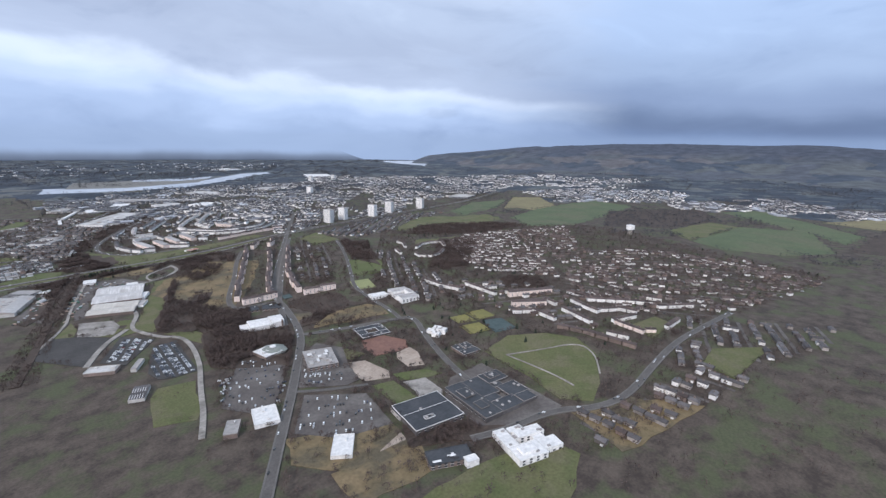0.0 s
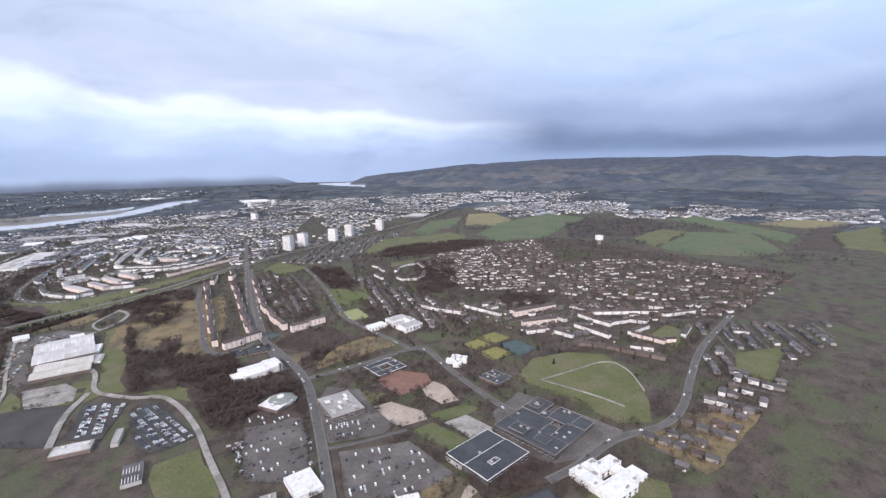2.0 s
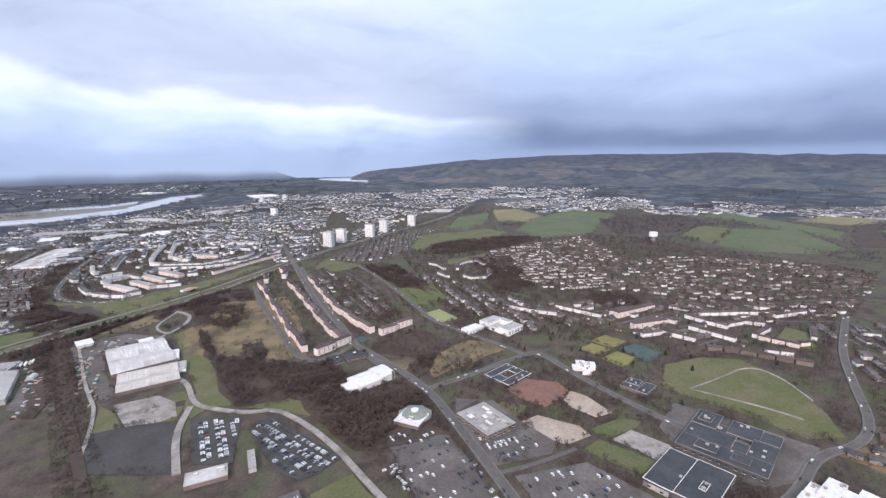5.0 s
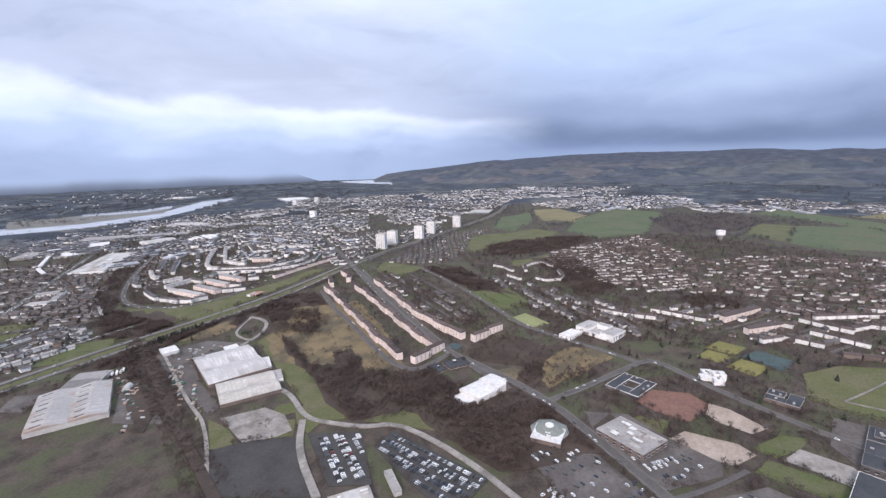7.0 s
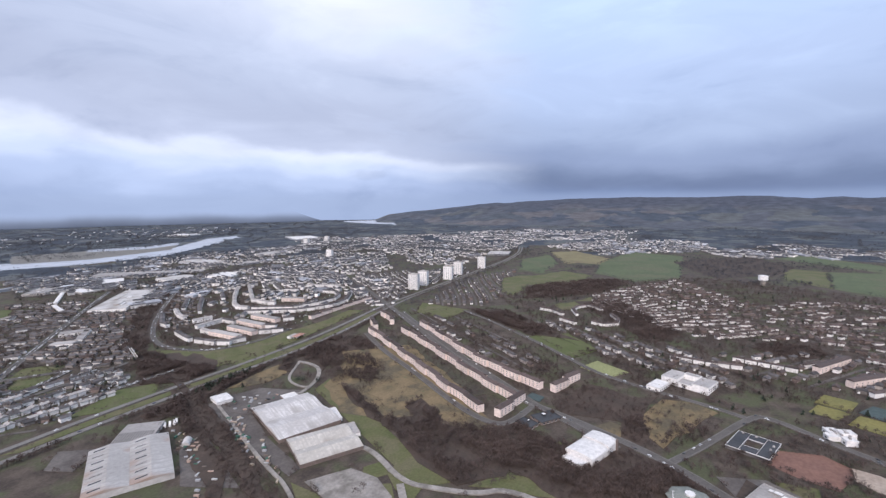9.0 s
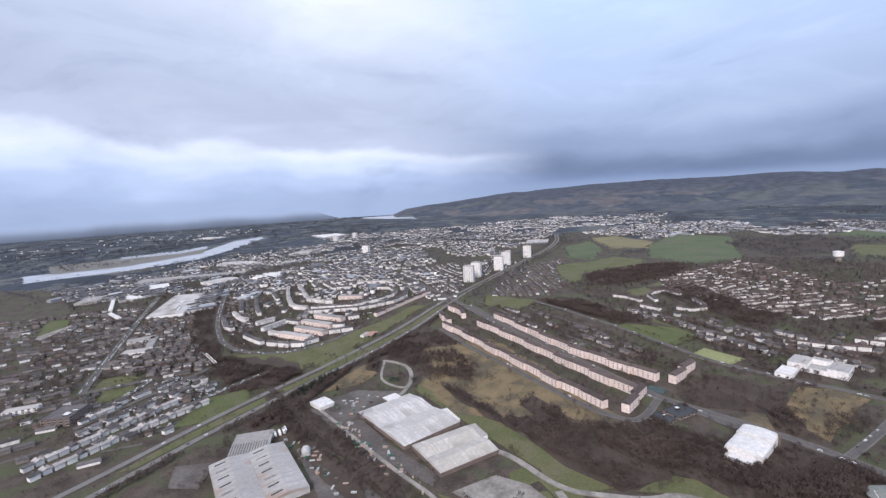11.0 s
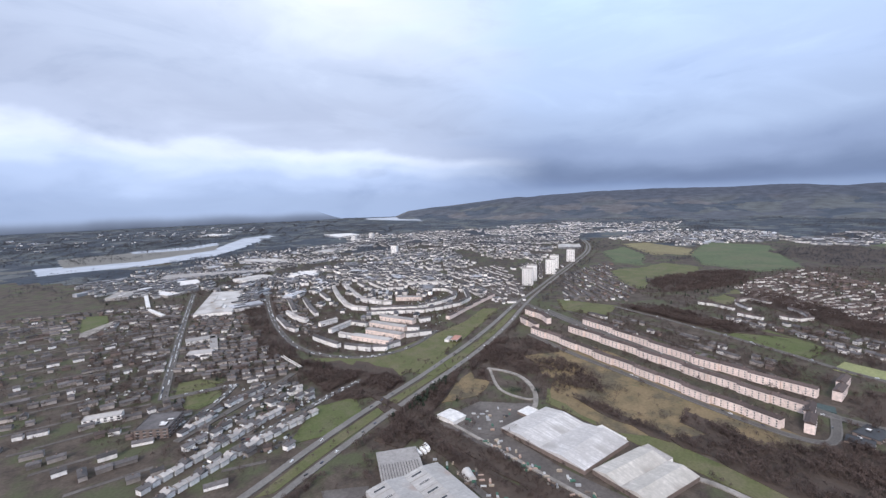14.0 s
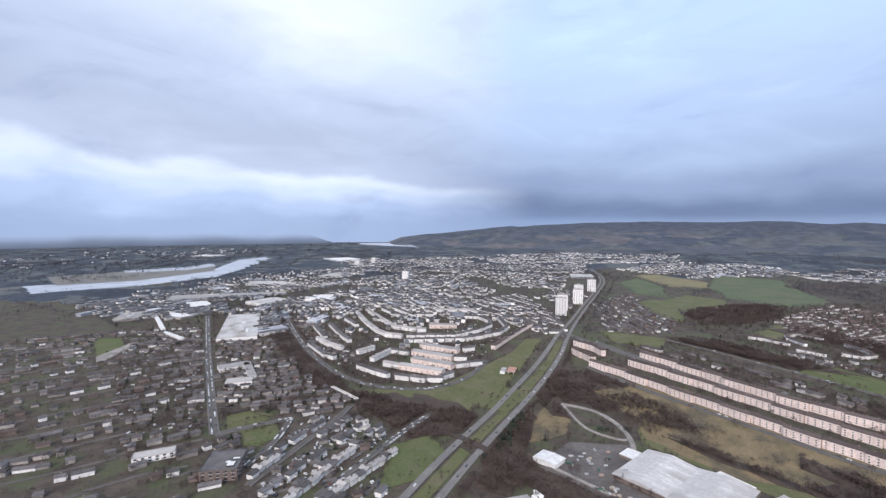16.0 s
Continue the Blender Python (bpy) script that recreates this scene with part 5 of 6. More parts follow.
def street_strip(lanes, poly, cx, cy, c, s, v, r, wave, width=3.0):
    """One street of an estate, in short lengths that follow the land, where nothing else lies."""
    u, step = -r, 8.0
    while u < r:
        ring = []
        for du, dv in ((0, -width / 2), (step, -width / 2), (step, width / 2), (0, width / 2)):
            b = v + dv + wave * math.sin((u + du) / 60.0 + v / 90.0)
            ring.append((cx + (u + du) * c - b * s, cy + (u + du) * s + b * c))
        mx, my = sum(p[0] for p in ring) / 4, sum(p[1] for p in ring) / 4
        if inside(mx, my, poly) and free(mx, my, 1.0):
            lanes.solid([(*p, terrain(*p) - 0.4) for p in ring], [(*p, terrain(*p) + 0.22) for p in ring])
        u += step


def estate(poly, angle, gap, depth, mix, group, singly=False, wave=0.0, keep=0.92, bend=0.0):
    """Rows of houses over an area, in gently bending parallel streets."""
    gap, depth = gap * 0.66, depth * 0.66
    xs, ys = [p[0] for p in poly], [p[1] for p in poly]
    cx, cy, r = sum(xs) / len(xs), sum(ys) / len(ys), math.hypot(max(xs) - min(xs), max(ys) - min(ys)) / 2
    c, s = math.cos(angle), math.sin(angle)
    v, row = -r, 0
    lanes = Shape(asphalt_mat)
    while v < r:
        if row % 2 == 0:
            street_strip(lanes, poly, cx, cy, c, s, v + depth * 0.6, r, wave)
        u = -r + random.uniform(0, gap)
        while u < r:
            b = v + wave * math.sin(u / 60.0 + v / 90.0)
            x, y = cx + u * c - b * s + random.uniform(-1, 1), cy + u * s + b * c + random.uniform(-1, 1)
            twist = 0.0
            if bend:
                twist = bend * noise.noise(Vector((x / 75, y / 75, 2)))
                x, y = x + 10 * bend * noise.noise(Vector((x / 60, y / 60, 4))), y + 10 * bend * noise.noise(Vector((x / 60, y / 60, 8)))
            if inside(x, y, poly) and free(x, y, 1.5) and random.random() < keep:
                house(x, y, angle + twist + wave * math.cos(u / 60.0 + v / 90.0) / 60 + (math.pi if row % 2 else 0) + (math.pi / 2 if random.random() < 0.12 else 0) + random.uniform(-.05, .05), mix, group, singly)
            u += gap * random.uniform(0.9, 1.25)
        v += depth * (0.8 if row % 2 else 1.2)
        row += 1
    if lanes.f:
        tagged(new("road", lanes.mesh("road")), "narrow residential streets between the houses", "road", kind="structure")


def direction(line):
    (x0, y0), (x1, y1) = line[0], line[-1]
    return math.atan2(y1 - y0, x1 - x0)


W = (9, 1, 1, 0)
G = (2, 4, 4, 1)
BR = (2, 3, 2, 3)
near_street = [(-32, 772), (8, 777), (62, 784)]
estate([(-21, 846), (41, 859), (57, 826), (41, 768), (-9, 743), (-60, 772)], direction(near_street), 14, 22, W, "houses by the dual carriageway", True, 2)
estate([(50, 818), (51, 808), (47, 775), (24, 793)], direction(near_street) + 1.5, 14, 20, W, "houses by the dual carriageway", True)
estate([(131, 1162), (172, 1103), (89, 915), (73, 842), (31, 873), (10, 934)], direction([(24, 958), (79, 903)]), 15, 24, G, "houses along the main road", True, 4)
estate([(62, 1320), (155, 1249), (-27, 897), (-72, 850), (-66, 925)], direction([(-32, 1040), (22, 1012)]), 15, 26, G, "houses across the main road", False, 12, 0.72, 0.7)
estate([(-27, 883), (-2, 876), (-43, 818), (-72, 831), (-69, 856)], direction([(-32, 861), (-17, 853)]), 15, 26, G, "houses across the main road", False, 8, 0.6, 0.9)
estate([(84, 1259), (137, 1138), (80, 866), (-2, 750), (-61, 729), (6, 1010)], direction([(-24, 856), (34, 815)]), 15, 26, G, "houses across the main road", False, 12, 0.66, 0.7)
estate([(417, 565), (426, 521), (386, 379), (383, 348), (325, 342), (330, 409), (357, 472)], 0.9, 14, 23, BR, "houses above the playing fields", True, 6)
estate([(619, 553), (700, 520), (620, 400), (501, 282), (449, 383), (551, 530)], 2.2, 10.5, 18, (10, 2, 1, 1), "white hillside houses", False, 18, 0.82, 1.8)
estate([(700, 520), (830, 470), (681, 351), (560, 310), (620, 400)], 1.9, 11, 19, (4, 3, 2, 3), "brown hillside houses", False, 18, 0.78, 1.8)
estate([(681, 351), (780, 135), (727, 37), (474, 111), (429, 222), (503, 279)], 2.0, 11, 20, (4, 3, 2, 3), "brown hillside houses", False, 20, 0.66, 2.0)
estate([(399, 357), (461, 260), (426, 227), (390, 164), (365, 207), (360, 279), (344, 321)], 2.5, 14, 24, BR, "houses above the park", True, 6, 0.8, 0.9)
estate([(253, 128), (292, 103), (375, 83), (388, 47), (251, 86), (235, 101)], direction([(250, 127), (248, 91)]), 11, 20, (3, 2, 2, 3), "houses beside the park", True, 1)
estate([(467, 123), (546, 16), (475, 16), (365, 81), (360, 105)], 0.3, 14, 24, G, "houses beyond the park", False, 5)
estate([(389, 747), (404, 684), (303, 493), (264, 496), (307, 610)], direction([(389, 747), (264, 496)]), 14, 24, G, "houses behind the tenements", False, 2, 0.4)
estate([(621, 810), (807, 787), (581, 670), (459, 661), (414, 729)], 0.6, 12, 19, BR, "small brick estate by the junction", False, 6)
estate([(397, 1091), (522, 1008), (509, 921), (422, 917), (349, 972), (353, 1041)], 1.0, 14, 22, W, "houses inside the crescents", False, 6)
estate([(267, 1180), (297, 1162), (166, 932), (148, 958), (180, 1040)], 1.8, 15, 26, G, "houses inside the crescents", False, 6)
estate([(-151, 1392), (-6, 1362), (59, 1312), (-65, 924), (-112, 872), (-170, 1026)], direction([(-32, 1040), (22, 1012)]), 15, 26, G, "houses across the main road", False, 12, 0.72, 0.7)
estate([(-112, 872), (-65, 924), (-72, 850), (-72, 831), (-60, 772), (-102, 786)], direction([(-32, 1040), (22, 1012)]), 15, 26, G, "houses across the main road", False, 12, 0.72, 0.7)
estate([(456, 866), (484, 826), (363, 764), (371, 804), (390, 828)], 0.5, 13, 22, W, "houses below the towers", False, 4)
estate([(550, 1015), (673, 971), (449, 801), (372, 812), (401, 885)], 0.9, 12, 20, W, "houses below the towers", False, 6)
estate([(681, 934), (815, 934), (702, 840), (540, 831)], 0.4, 12, 20, W, "houses below the towers", False, 3)
for group, s in REST.items():
    ob = new("houses", s.mesh("houses"))
    tagged(ob, "rows of rendered houses with brown and slate roofs", "houses", group, "stuff")

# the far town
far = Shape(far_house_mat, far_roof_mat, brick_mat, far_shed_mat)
rnd = random.Random(11)


def far_houses(poly, count, spread=0.7, big=0.0):
    xs, ys = [p[0] for p in poly], [p[1] for p in poly]
    done = tries = 0
    while done < count and tries < count * 12:
        tries += 1
        x, y = rnd.uniform(min(xs), max(xs)), rnd.uniform(min(ys), max(ys))
        if not inside(x, y, poly) or noise.noise(Vector((x / 130, y / 130, 5))) < -spread * 0.25 or not free(x, y, 6):
            continue
        a = 1.6 * noise.noise(Vector((x / 300, y / 300, 1))) + 0.6
        # keep to streets
        u = x * math.cos(a) + y * math.sin(a)
        v = round((y * math.cos(a) - x * math.sin(a)) / 15) * 15
        x, y = u * math.cos(a) - v * math.sin(a), u * math.sin(a) + v * math.cos(a)
        if rnd.random() < big:
            g = terrain(x, y)
            far.box(-rnd.uniform(8, 28), rnd.uniform(8, 28), -rnd.uniform(5, 12), rnd.uniform(5, 12), g - 1, g + rnd.uniform(3, 5.5), 3, None, a, (x, y))
        else:
            l, h, g = rnd.uniform(7, 17), rnd.uniform(3, 5.5), terrain(x, y)
            far.box(-l / 2, l / 2, -2.8, 2.8, g - 1, g + h, 0, None, a, (x, y))
            far.gable(l, 5.6, g + h, 1.6, 0.25, 1, a, (x, y))
        done += 1


far_houses([(582, 1500), (909, 1512), (1316, 1315), (1231, 1055), (493, 853), (441, 888), (443, 1017), (374, 1136), (326, 1196)], 1250, 0.6, 0.015)
far_houses([(1174, 2055), (1701, 1622), (1705, 1166), (1171, 984), (1033, 1336), (726, 1481)], 1350, 0.8, 0.03)
far_houses([(1853, 1641), (2261, 1433), (2393, 889), (1835, 821), (1500, 1146)], 560, 0.9, 0.06)
far_houses([(120, 1645), (333, 1601), (498, 1439), (342, 1215), (168, 1110), (226, 1340), (81, 1355)], 420, 0.8, 0.05)
far_houses([(225, 1756), (668, 1871), (921, 1672), (529, 1359), (283, 1403)], 480, 0.8, 0.07)
far_houses([(1377, 965), (1826, 807), (1835, 534), (1480, 453), (1196, 720)], 620, 0.9, 0.07)
far_houses([(1414, 468), (1853, 287), (1701, 112), (1393, 182), (1301, 387)], 480, 0.9, 0.08)
far_houses([(1571, 145), (1892, -185), (1520, -146), (1397, 37)], 400, 0.9, 0.08)
far_houses([(335, 1465), (607, 1215), (398, 807), (225, 897)], 360, 0.9, 0.04)
far_houses([(-300, 2500), (900, 2750), (1700, 3300), (1500, 4000), (-300, 3600)], 170, 1.0, 0.12)
tagged(new("distant_houses", far.mesh("distant_houses")), "dense distant town of pale houses, flats and sheds", "houses", kind="stuff")

# ---------------------------------------------------------------- trees


def tree_arrays(seed, h, r, n=34, fir=False, wide=1.0):
    """One tree: a tapered stem, limbs and many thin twig blades, as arrays of triangles."""
    g = random.Random(seed)
    tri = []
    lumps = [(r * .45 * math.cos(1.26 * i + seed), r * .45 * math.sin(1.26 * i + seed), h * g.uniform(.42, .68), r * g.uniform(.38, .6)) for i in range(5)] + [(0, 0, h * .72, r * .55)]
    for k in range(3):
        a0, a1 = 2.1 * k, 2.1 * (k + 1)
        w = 0.05 * h if not fir else 0.03 * h
        tri.append(((w * math.cos(a0), w * math.sin(a0), -0.3), (w * math.cos(a1), w * math.sin(a1), -0.3), (0, 0, h * 0.7)))
    for k in range(n):
        if fir:
            z = h * g.uniform(0.05, 0.95)
            rr = r * (1 - z / h) + 0.2
            a = g.uniform(0, 6.28)
            tri.append(((0, 0, z + rr * 0.6), (rr * math.cos(a - .4), rr * math.sin(a - .4), z - rr * .2), (rr * math.cos(a + .4), rr * math.sin(a + .4), z - rr * .2)))
            continue
        cx, cy, cz, cr_ = lumps[k % len(lumps)]
        a, e, d = g.uniform(0, 6.28), g.uniform(-0.6, 1.5), cr_ * g.uniform(0.35, 1.0)
        p = (cx + d * math.cos(a) * math.cos(e), cy + d * math.sin(a) * math.cos(e), cz + d * math.sin(e))
        ln, w = g.uniform(0.13, 0.27) * h, g.uniform(0.024, 0.054) * h * wide
        b, f = a + g.uniform(-.9, .9), g.uniform(0.1, 1.3)
        tip = (p[0] + ln * math.cos(b) * math.cos(f), p[1] + ln * math.sin(b) * math.cos(f), p[2] + ln * math.sin(f))
        tri.append((tip, (p[0] + w * math.cos(b + 1.57), p[1] + w * math.sin(b + 1.57), p[2]), (p[0] - w * math.cos(b + 1.57), p[1] - w * math.sin(b + 1.57), p[2] + w * g.uniform(-.8, .8))))
    return np.array(tri, dtype=np.float64)


BARE = [tree_arrays(i, 1.0, 0.52, 56) for i in range(8)]
FAR_BARE = [tree_arrays(60 + i, 1.0, 0.56, 15, wide=2.2) for i in range(6)]
SHRUBS = [tree_arrays(40 + i, 1.0, 0.75, 19) for i in range(6)]
FIRS = [tree_arrays(20 + i, 1.0, 0.28, 26, True) for i in range(4)]


def plant(name, spots, kinds, mat, label, category="woodland"):
    """Many trees as one mesh; spots are x, y, height, turn."""
    if not spots:
        return
    chunks = []
    for i, (x, y, h, a) in enumerate(spots):
        t = kinds[i % len(kinds)].reshape(-1, 3) * (h * K)
        c, s = math.cos(a), math.sin(a)
        chunks.append(np.stack([t[:, 0] * c - t[:, 1] * s + x, t[:, 0] * s + t[:, 1] * c + y, t[:, 2] + terrain(x, y)], 1))
    v = np.concatenate(chunks)
    me = bpy.data.meshes.new(name)
    me.vertices.add(len(v))
    me.vertices.foreach_set("co", v.ravel())
    me.loops.add(len(v))
    me.loops.foreach_set("vertex_index", np.arange(len(v), dtype=np.int32))
    me.polygons.add(len(v) // 3)
    me.polygons.foreach_set("loop_start", np.arange(0, len(v), 3, dtype=np.int32))
    me.materials.append(mat)
    me.update()
    tagged(new(name, me), label, category, kind="stuff")


tr = random.Random(5)


def wood_spots(poly, per, lo=6, hi=11, avoid=True, patchy=0.0):
    xs, ys = [p[0] for p in poly], [p[1] for p in poly]
    size = abs(sum(a[0] * b[1] - b[0] * a[1] for a, b in zip(poly, poly[1:] + poly[:1]))) / 2
    out, tries = [], 0
    want = int(size / per / 1.0)
    while len(out) < want and tries < want * 6:
        tries += 1
        x, y = tr.uniform(min(xs), max(xs)), tr.uniform(min(ys), max(ys))
        if inside(x, y, poly) and (not patchy or noise.noise(Vector((x / 22, y / 22, 7))) > -patchy) and (not avoid or free(x, y, 2)):
            out.append((x, y, tr.uniform(lo, hi), tr.uniform(0, 6.28)))
    return out


WOODS = [[(189, 686), (229, 669), (200, 620), (170, 606), (168, 637)], [(129, 552), (147, 534), (149, 509), (158, 480), (151, 449), (118, 441), (94, 459), (97, 480), (112, 519)], [(130, 422), (143, 389), (161, 382), (182, 359), (174, 347), (161, 358), (146, 368), (131, 364), (134, 346), (111, 355), (110, 373), (118, 398)],
         [(67, 721), (115, 723), (142, 720), (122, 711), (71, 696), (61, 672), (48, 678), (35, 694), (40, 709)], [(163, 720), (166, 706), (149, 690), (145, 706)], [(122, 825), (124, 780), (104, 748), (87, 746), (82, 771), (82, 801)], [(191, 727), (240, 750), (261, 710), (242, 669), (217, 694), (165, 665)], [(154, 550), (173, 549), (157, 516), (141, 509), (139, 525)], [(158, 480), (183, 467), (170, 435), (141, 421), (124, 427), (124, 440)], [(155, 625), (152, 604), (132, 553), (124, 552), (133, 587)],
         [(83, 872), (114, 839), (108, 752), (82, 746), (52, 774)], [(367, 1364), (199, 1063), (96, 878), (74, 898), (187, 1138)], [(224, 403), (240, 394), (217, 383), (195, 382), (203, 398)],
         [(558, 558), (594, 503), (455, 398), (404, 422)], [(444, 334), (477, 304), (466, 278), (447, 274), (418, 306)],
         [(134, 478), (195, 394), (151, 316), (106, 357)], [(413, 668), (424, 584), (373, 486), (365, 547)], [(190, 742), (237, 736), (206, 716), (158, 718)],
         [(26, 706), (80, 711), (73, 696), (28, 685)], [(165, 196), (226, 137), (199, 145), (154, 176)], [(605, 664), (669, 655), (758, 601), (792, 539), (677, 533), (589, 580), (544, 627)], [(423, 660), (451, 624), (397, 540), (376, 539), (389, 618)],
         [(173, 330), (194, 327), (175, 301), (163, 306)],
         [(62, 721), (75, 723), (53, 632), (26, 537), (19, 547)], [(62, 741), (67, 733), (27, 584), (10, 560), (5, 567)]]
for i, poly in enumerate(WOODS):
    if i:
        area("scrub", poly, scrub_mat, "brown leaf-littered woodland floor", 3, keep=False)
    mx, my = sum(p[0] for p in poly) / len(poly), sum(p[1] for p in poly) / len(poly)
    wide = [(mx + (x - mx) * 1.12, my + (y - my) * 1.12) for x, y in poly]
    plant("woodland", wood_spots(poly, 11, 5, 9, patchy=0.22) + wood_spots(wide, 24, 2.5, 7), BARE, twig_mat, "bare brown winter woodland")
# garden and street trees over the near town
garden = []
for poly, per in (([(62, 1320), (155, 1249), (-27, 897), (-72, 850), (-66, 925)], 30), ([(131, 1162), (172, 1103), (89, 915), (73, 842), (31, 873), (10, 934)], 34), ([(170, 1378), (418, 1415), (189, 1079), (129, 1165)], 60), ([(339, 669), (363, 624), (273, 424), (240, 454)], 40), ([(139, 377), (169, 332), (114, 258), (87, 298)], 60), ([(289, 1180), (358, 1120), (418, 849), (220, 813), (102, 870), (137, 973)], 32), ([(117, 1455), (418, 1415), (392, 1154), (491, 816), (327, 832), (131, 802), (41, 768), (-58, 776), (-85, 869)], 110), ([(531, 687), (868, 485), (766, 34), (378, 121), (330, 246), (294, 411)], 22),
                  ([(314, 757), (426, 683), (282, 463), (186, 490)], 60), ([(234, 380), (369, 189), (473, 114), (470, 24), (227, 95), (127, 200)], 46), ([(166, 436), (242, 355), (117, 240), (72, 306)], 70), ([(207, 440), (345, 560), (360, 420), (290, 330), (190, 365)], 60), ([(180, 335), (270, 300), (262, 225), (180, 262)], 90),
                  ([(-45, 685), (79, 712), (185, 662), (134, 611), (2, 606)], 110)):
    garden += wood_spots(poly, per, 3.5, 8)
for poly in ([(-151, 1392), (-6, 1362), (59, 1312), (-65, 924), (-112, 872), (-170, 1026)], [(235, 97), (383, 46), (502, -40), (368, -59), (207, 67)], [(64, 285), (117, 244), (229, 124), (166, 67), (56, 198)]):
    garden += wood_spots(poly, 120, 4, 9)
near_garden = [p for p in garden if math.hypot(p[0] - 60, p[1] - 560) < 400]
far_garden = [p for p in garden if math.hypot(p[0] - 60, p[1] - 560) >= 400]
plant("garden_trees", near_garden, BARE, twig_mat, "bare garden and street trees among the houses", "trees")
plant("garden_trees", far_garden, FAR_BARE, twig_mat, "bare garden trees among the farther streets", "trees")
shrubs = []
for poly, per in (([(234, 380), (369, 189), (473, 114), (470, 24), (227, 95), (127, 200)], 28), ([(-130, 1361), (-6, 1362), (53, 1276), (-87, 872), (-161, 1002)], 60), ([(105, 346), (147, 303), (100, 221), (68, 263)], 90), ([(113, 249), (186, 197), (240, 129), (186, 103), (93, 215)], 70), ([(117, 1455), (333, 1299), (92, 860), (41, 768), (-58, 776), (-85, 869)], 26), ([(413, 572), (830, 470), (727, 37), (402, 122), (352, 254), (294, 411)], 30), ([(314, 757), (426, 683), (282, 463), (186, 490)], 22),
                  ([(253, 128), (292, 103), (375, 83), (388, 47), (251, 86), (235, 101)], 20), ([(84, 1259), (137, 1138), (80, 866), (-2, 750), (-61, 729), (6, 1010)], 30), ([(289, 1180), (358, 1120), (418, 849), (220, 813), (102, 870), (137, 973)], 40)):
    shrubs += wood_spots(poly, per, 1.6, 4.2)
hedges = []
for name, rim in EDGES:
    if name in ("bowling_green", "sports_pitch", "lawn", "park", "games_court", "green"):
        gaps = tr.uniform(0, 6)
        for x, y, a in along(rim + rim[:1], 1.3):
            if noise.noise(Vector((x / 14, y / 14, gaps))) > 0.02 and not any(near_line(x, y, line, 4) for line in ROADS):
                hedges.append((x + tr.uniform(-.8, .8), y + tr.uniform(-.8, .8), tr.uniform(2.0, 4.6), tr.uniform(0, 6)))
edge_trees = []
for name, rim in EDGES:
    mx, my = sum(p[0] for p in rim) / len(rim), sum(p[1] for p in rim) / len(rim)
    if name in ("car_park", "yard", "bare_ground", "lawn", "park", "sports_pitch", "bowling_green", "green", "grass_verge") and 90 < my < 960 and mx < 480:
        for x, y, a in along(rim + rim[:1], 1.7):
            if noise.noise(Vector((x / 16, y / 16, 11))) > 0.04 and tr.random() < 0.75 and not any(near_line(x, y, line, 3.6) for line in ROADS):
                edge_trees.append((x + tr.uniform(-1.6, 1.6), y + tr.uniform(-1.6, 1.6), tr.choice((1.8, 2.6, 3.6, 5, 7)) * tr.uniform(.8, 1.2), tr.uniform(0, 6)))
plant("boundary_trees", edge_trees, BARE, twig_mat, "bare trees and bushes along the edges of plots", "trees")
plant("hedges", hedges, SHRUBS, hedge_mat, "dark leafless hedges round pitches, lawns and car parks", "hedge")
brush = []
for poly, per in (([(202, 723), (234, 704), (235, 645), (186, 603), (160, 622), (164, 666), (166, 702)], 5), ([(76, 871), (109, 835), (111, 751), (80, 742), (49, 772), (57, 826)], 5), ([(149, 655), (211, 686), (207, 624), (165, 555), (128, 569)], 12), ([(157, 480), (183, 467), (170, 435), (141, 421), (124, 427)], 7),
                  ([(56, 732), (122, 732), (151, 728), (142, 712), (80, 711), (25, 698)], 8), ([(229, 459), (274, 443), (267, 406), (250, 379), (219, 385), (224, 406), (212, 441)], 7), ([(125, 426), (157, 425), (155, 401), (179, 347), (141, 335), (110, 355), (110, 380)], 9), ([(65, 717), (76, 721), (49, 610), (30, 532), (15, 552)], 6), ([(165, 520), (184, 470), (130, 393), (119, 424)], 7),
                  ([(180, 258), (180, 215), (163, 209), (166, 254)], 14), ([(608, 570), (503, 279), (426, 244), (396, 362)], 16), ([(324, 1321), (342, 1278), (96, 878), (79, 903)], 6), ([(149, 183), (220, 128), (202, 124), (138, 160)], 6)):
    brush += wood_spots(poly, per, 2.0, 5.5, True, 0.1)
for poly, per in (([(102, 870), (135, 817), (199, 814), (279, 805), (337, 813), (347, 794), (175, 763), (114, 763), (95, 811)], 75), ([(35, 777), (64, 765), (50, 742), (13, 737), (-9, 748)], 60), ([(80, 711), (156, 717), (144, 690), (118, 685)], 40),
                  ([(208, 656), (235, 661), (193, 588), (159, 494), (145, 505), (132, 544), (117, 586), (144, 636)], 55), ([(242, 392), (277, 385), (282, 367), (275, 346), (222, 368), (203, 371)], 40), ([(55, 345), (92, 345), (84, 292), (60, 292)], 45), ([(422, 745), (422, 663), (369, 661), (375, 719)], 60)):
    brush += wood_spots(poly, per, 2.0, 5.0, False, 0.05)
cutting = wood_spots([(84, 770), (58, 760), (40, 660), (13, 545), (-17, 420), (7, 415), (34, 545), (59, 655)], 3.4, 1.4, 4.2, False, 0.4)
cutting = [p for p in cutting if not any(near_line(p[0], p[1], line, 5.5) for line in ROADS[:2])]
plant("cutting_scrub", cutting, BARE, twig_mat, "dark dense scrub filling the railway cutting", "scrub")
plant("scrub", brush, SHRUBS, twig_mat, "brown leafless scrub and brambles", "scrub")
plant("garden_shrubs", shrubs, SHRUBS, hedge_mat, "leafless hedges and shrubs in the gardens", "shrubs")
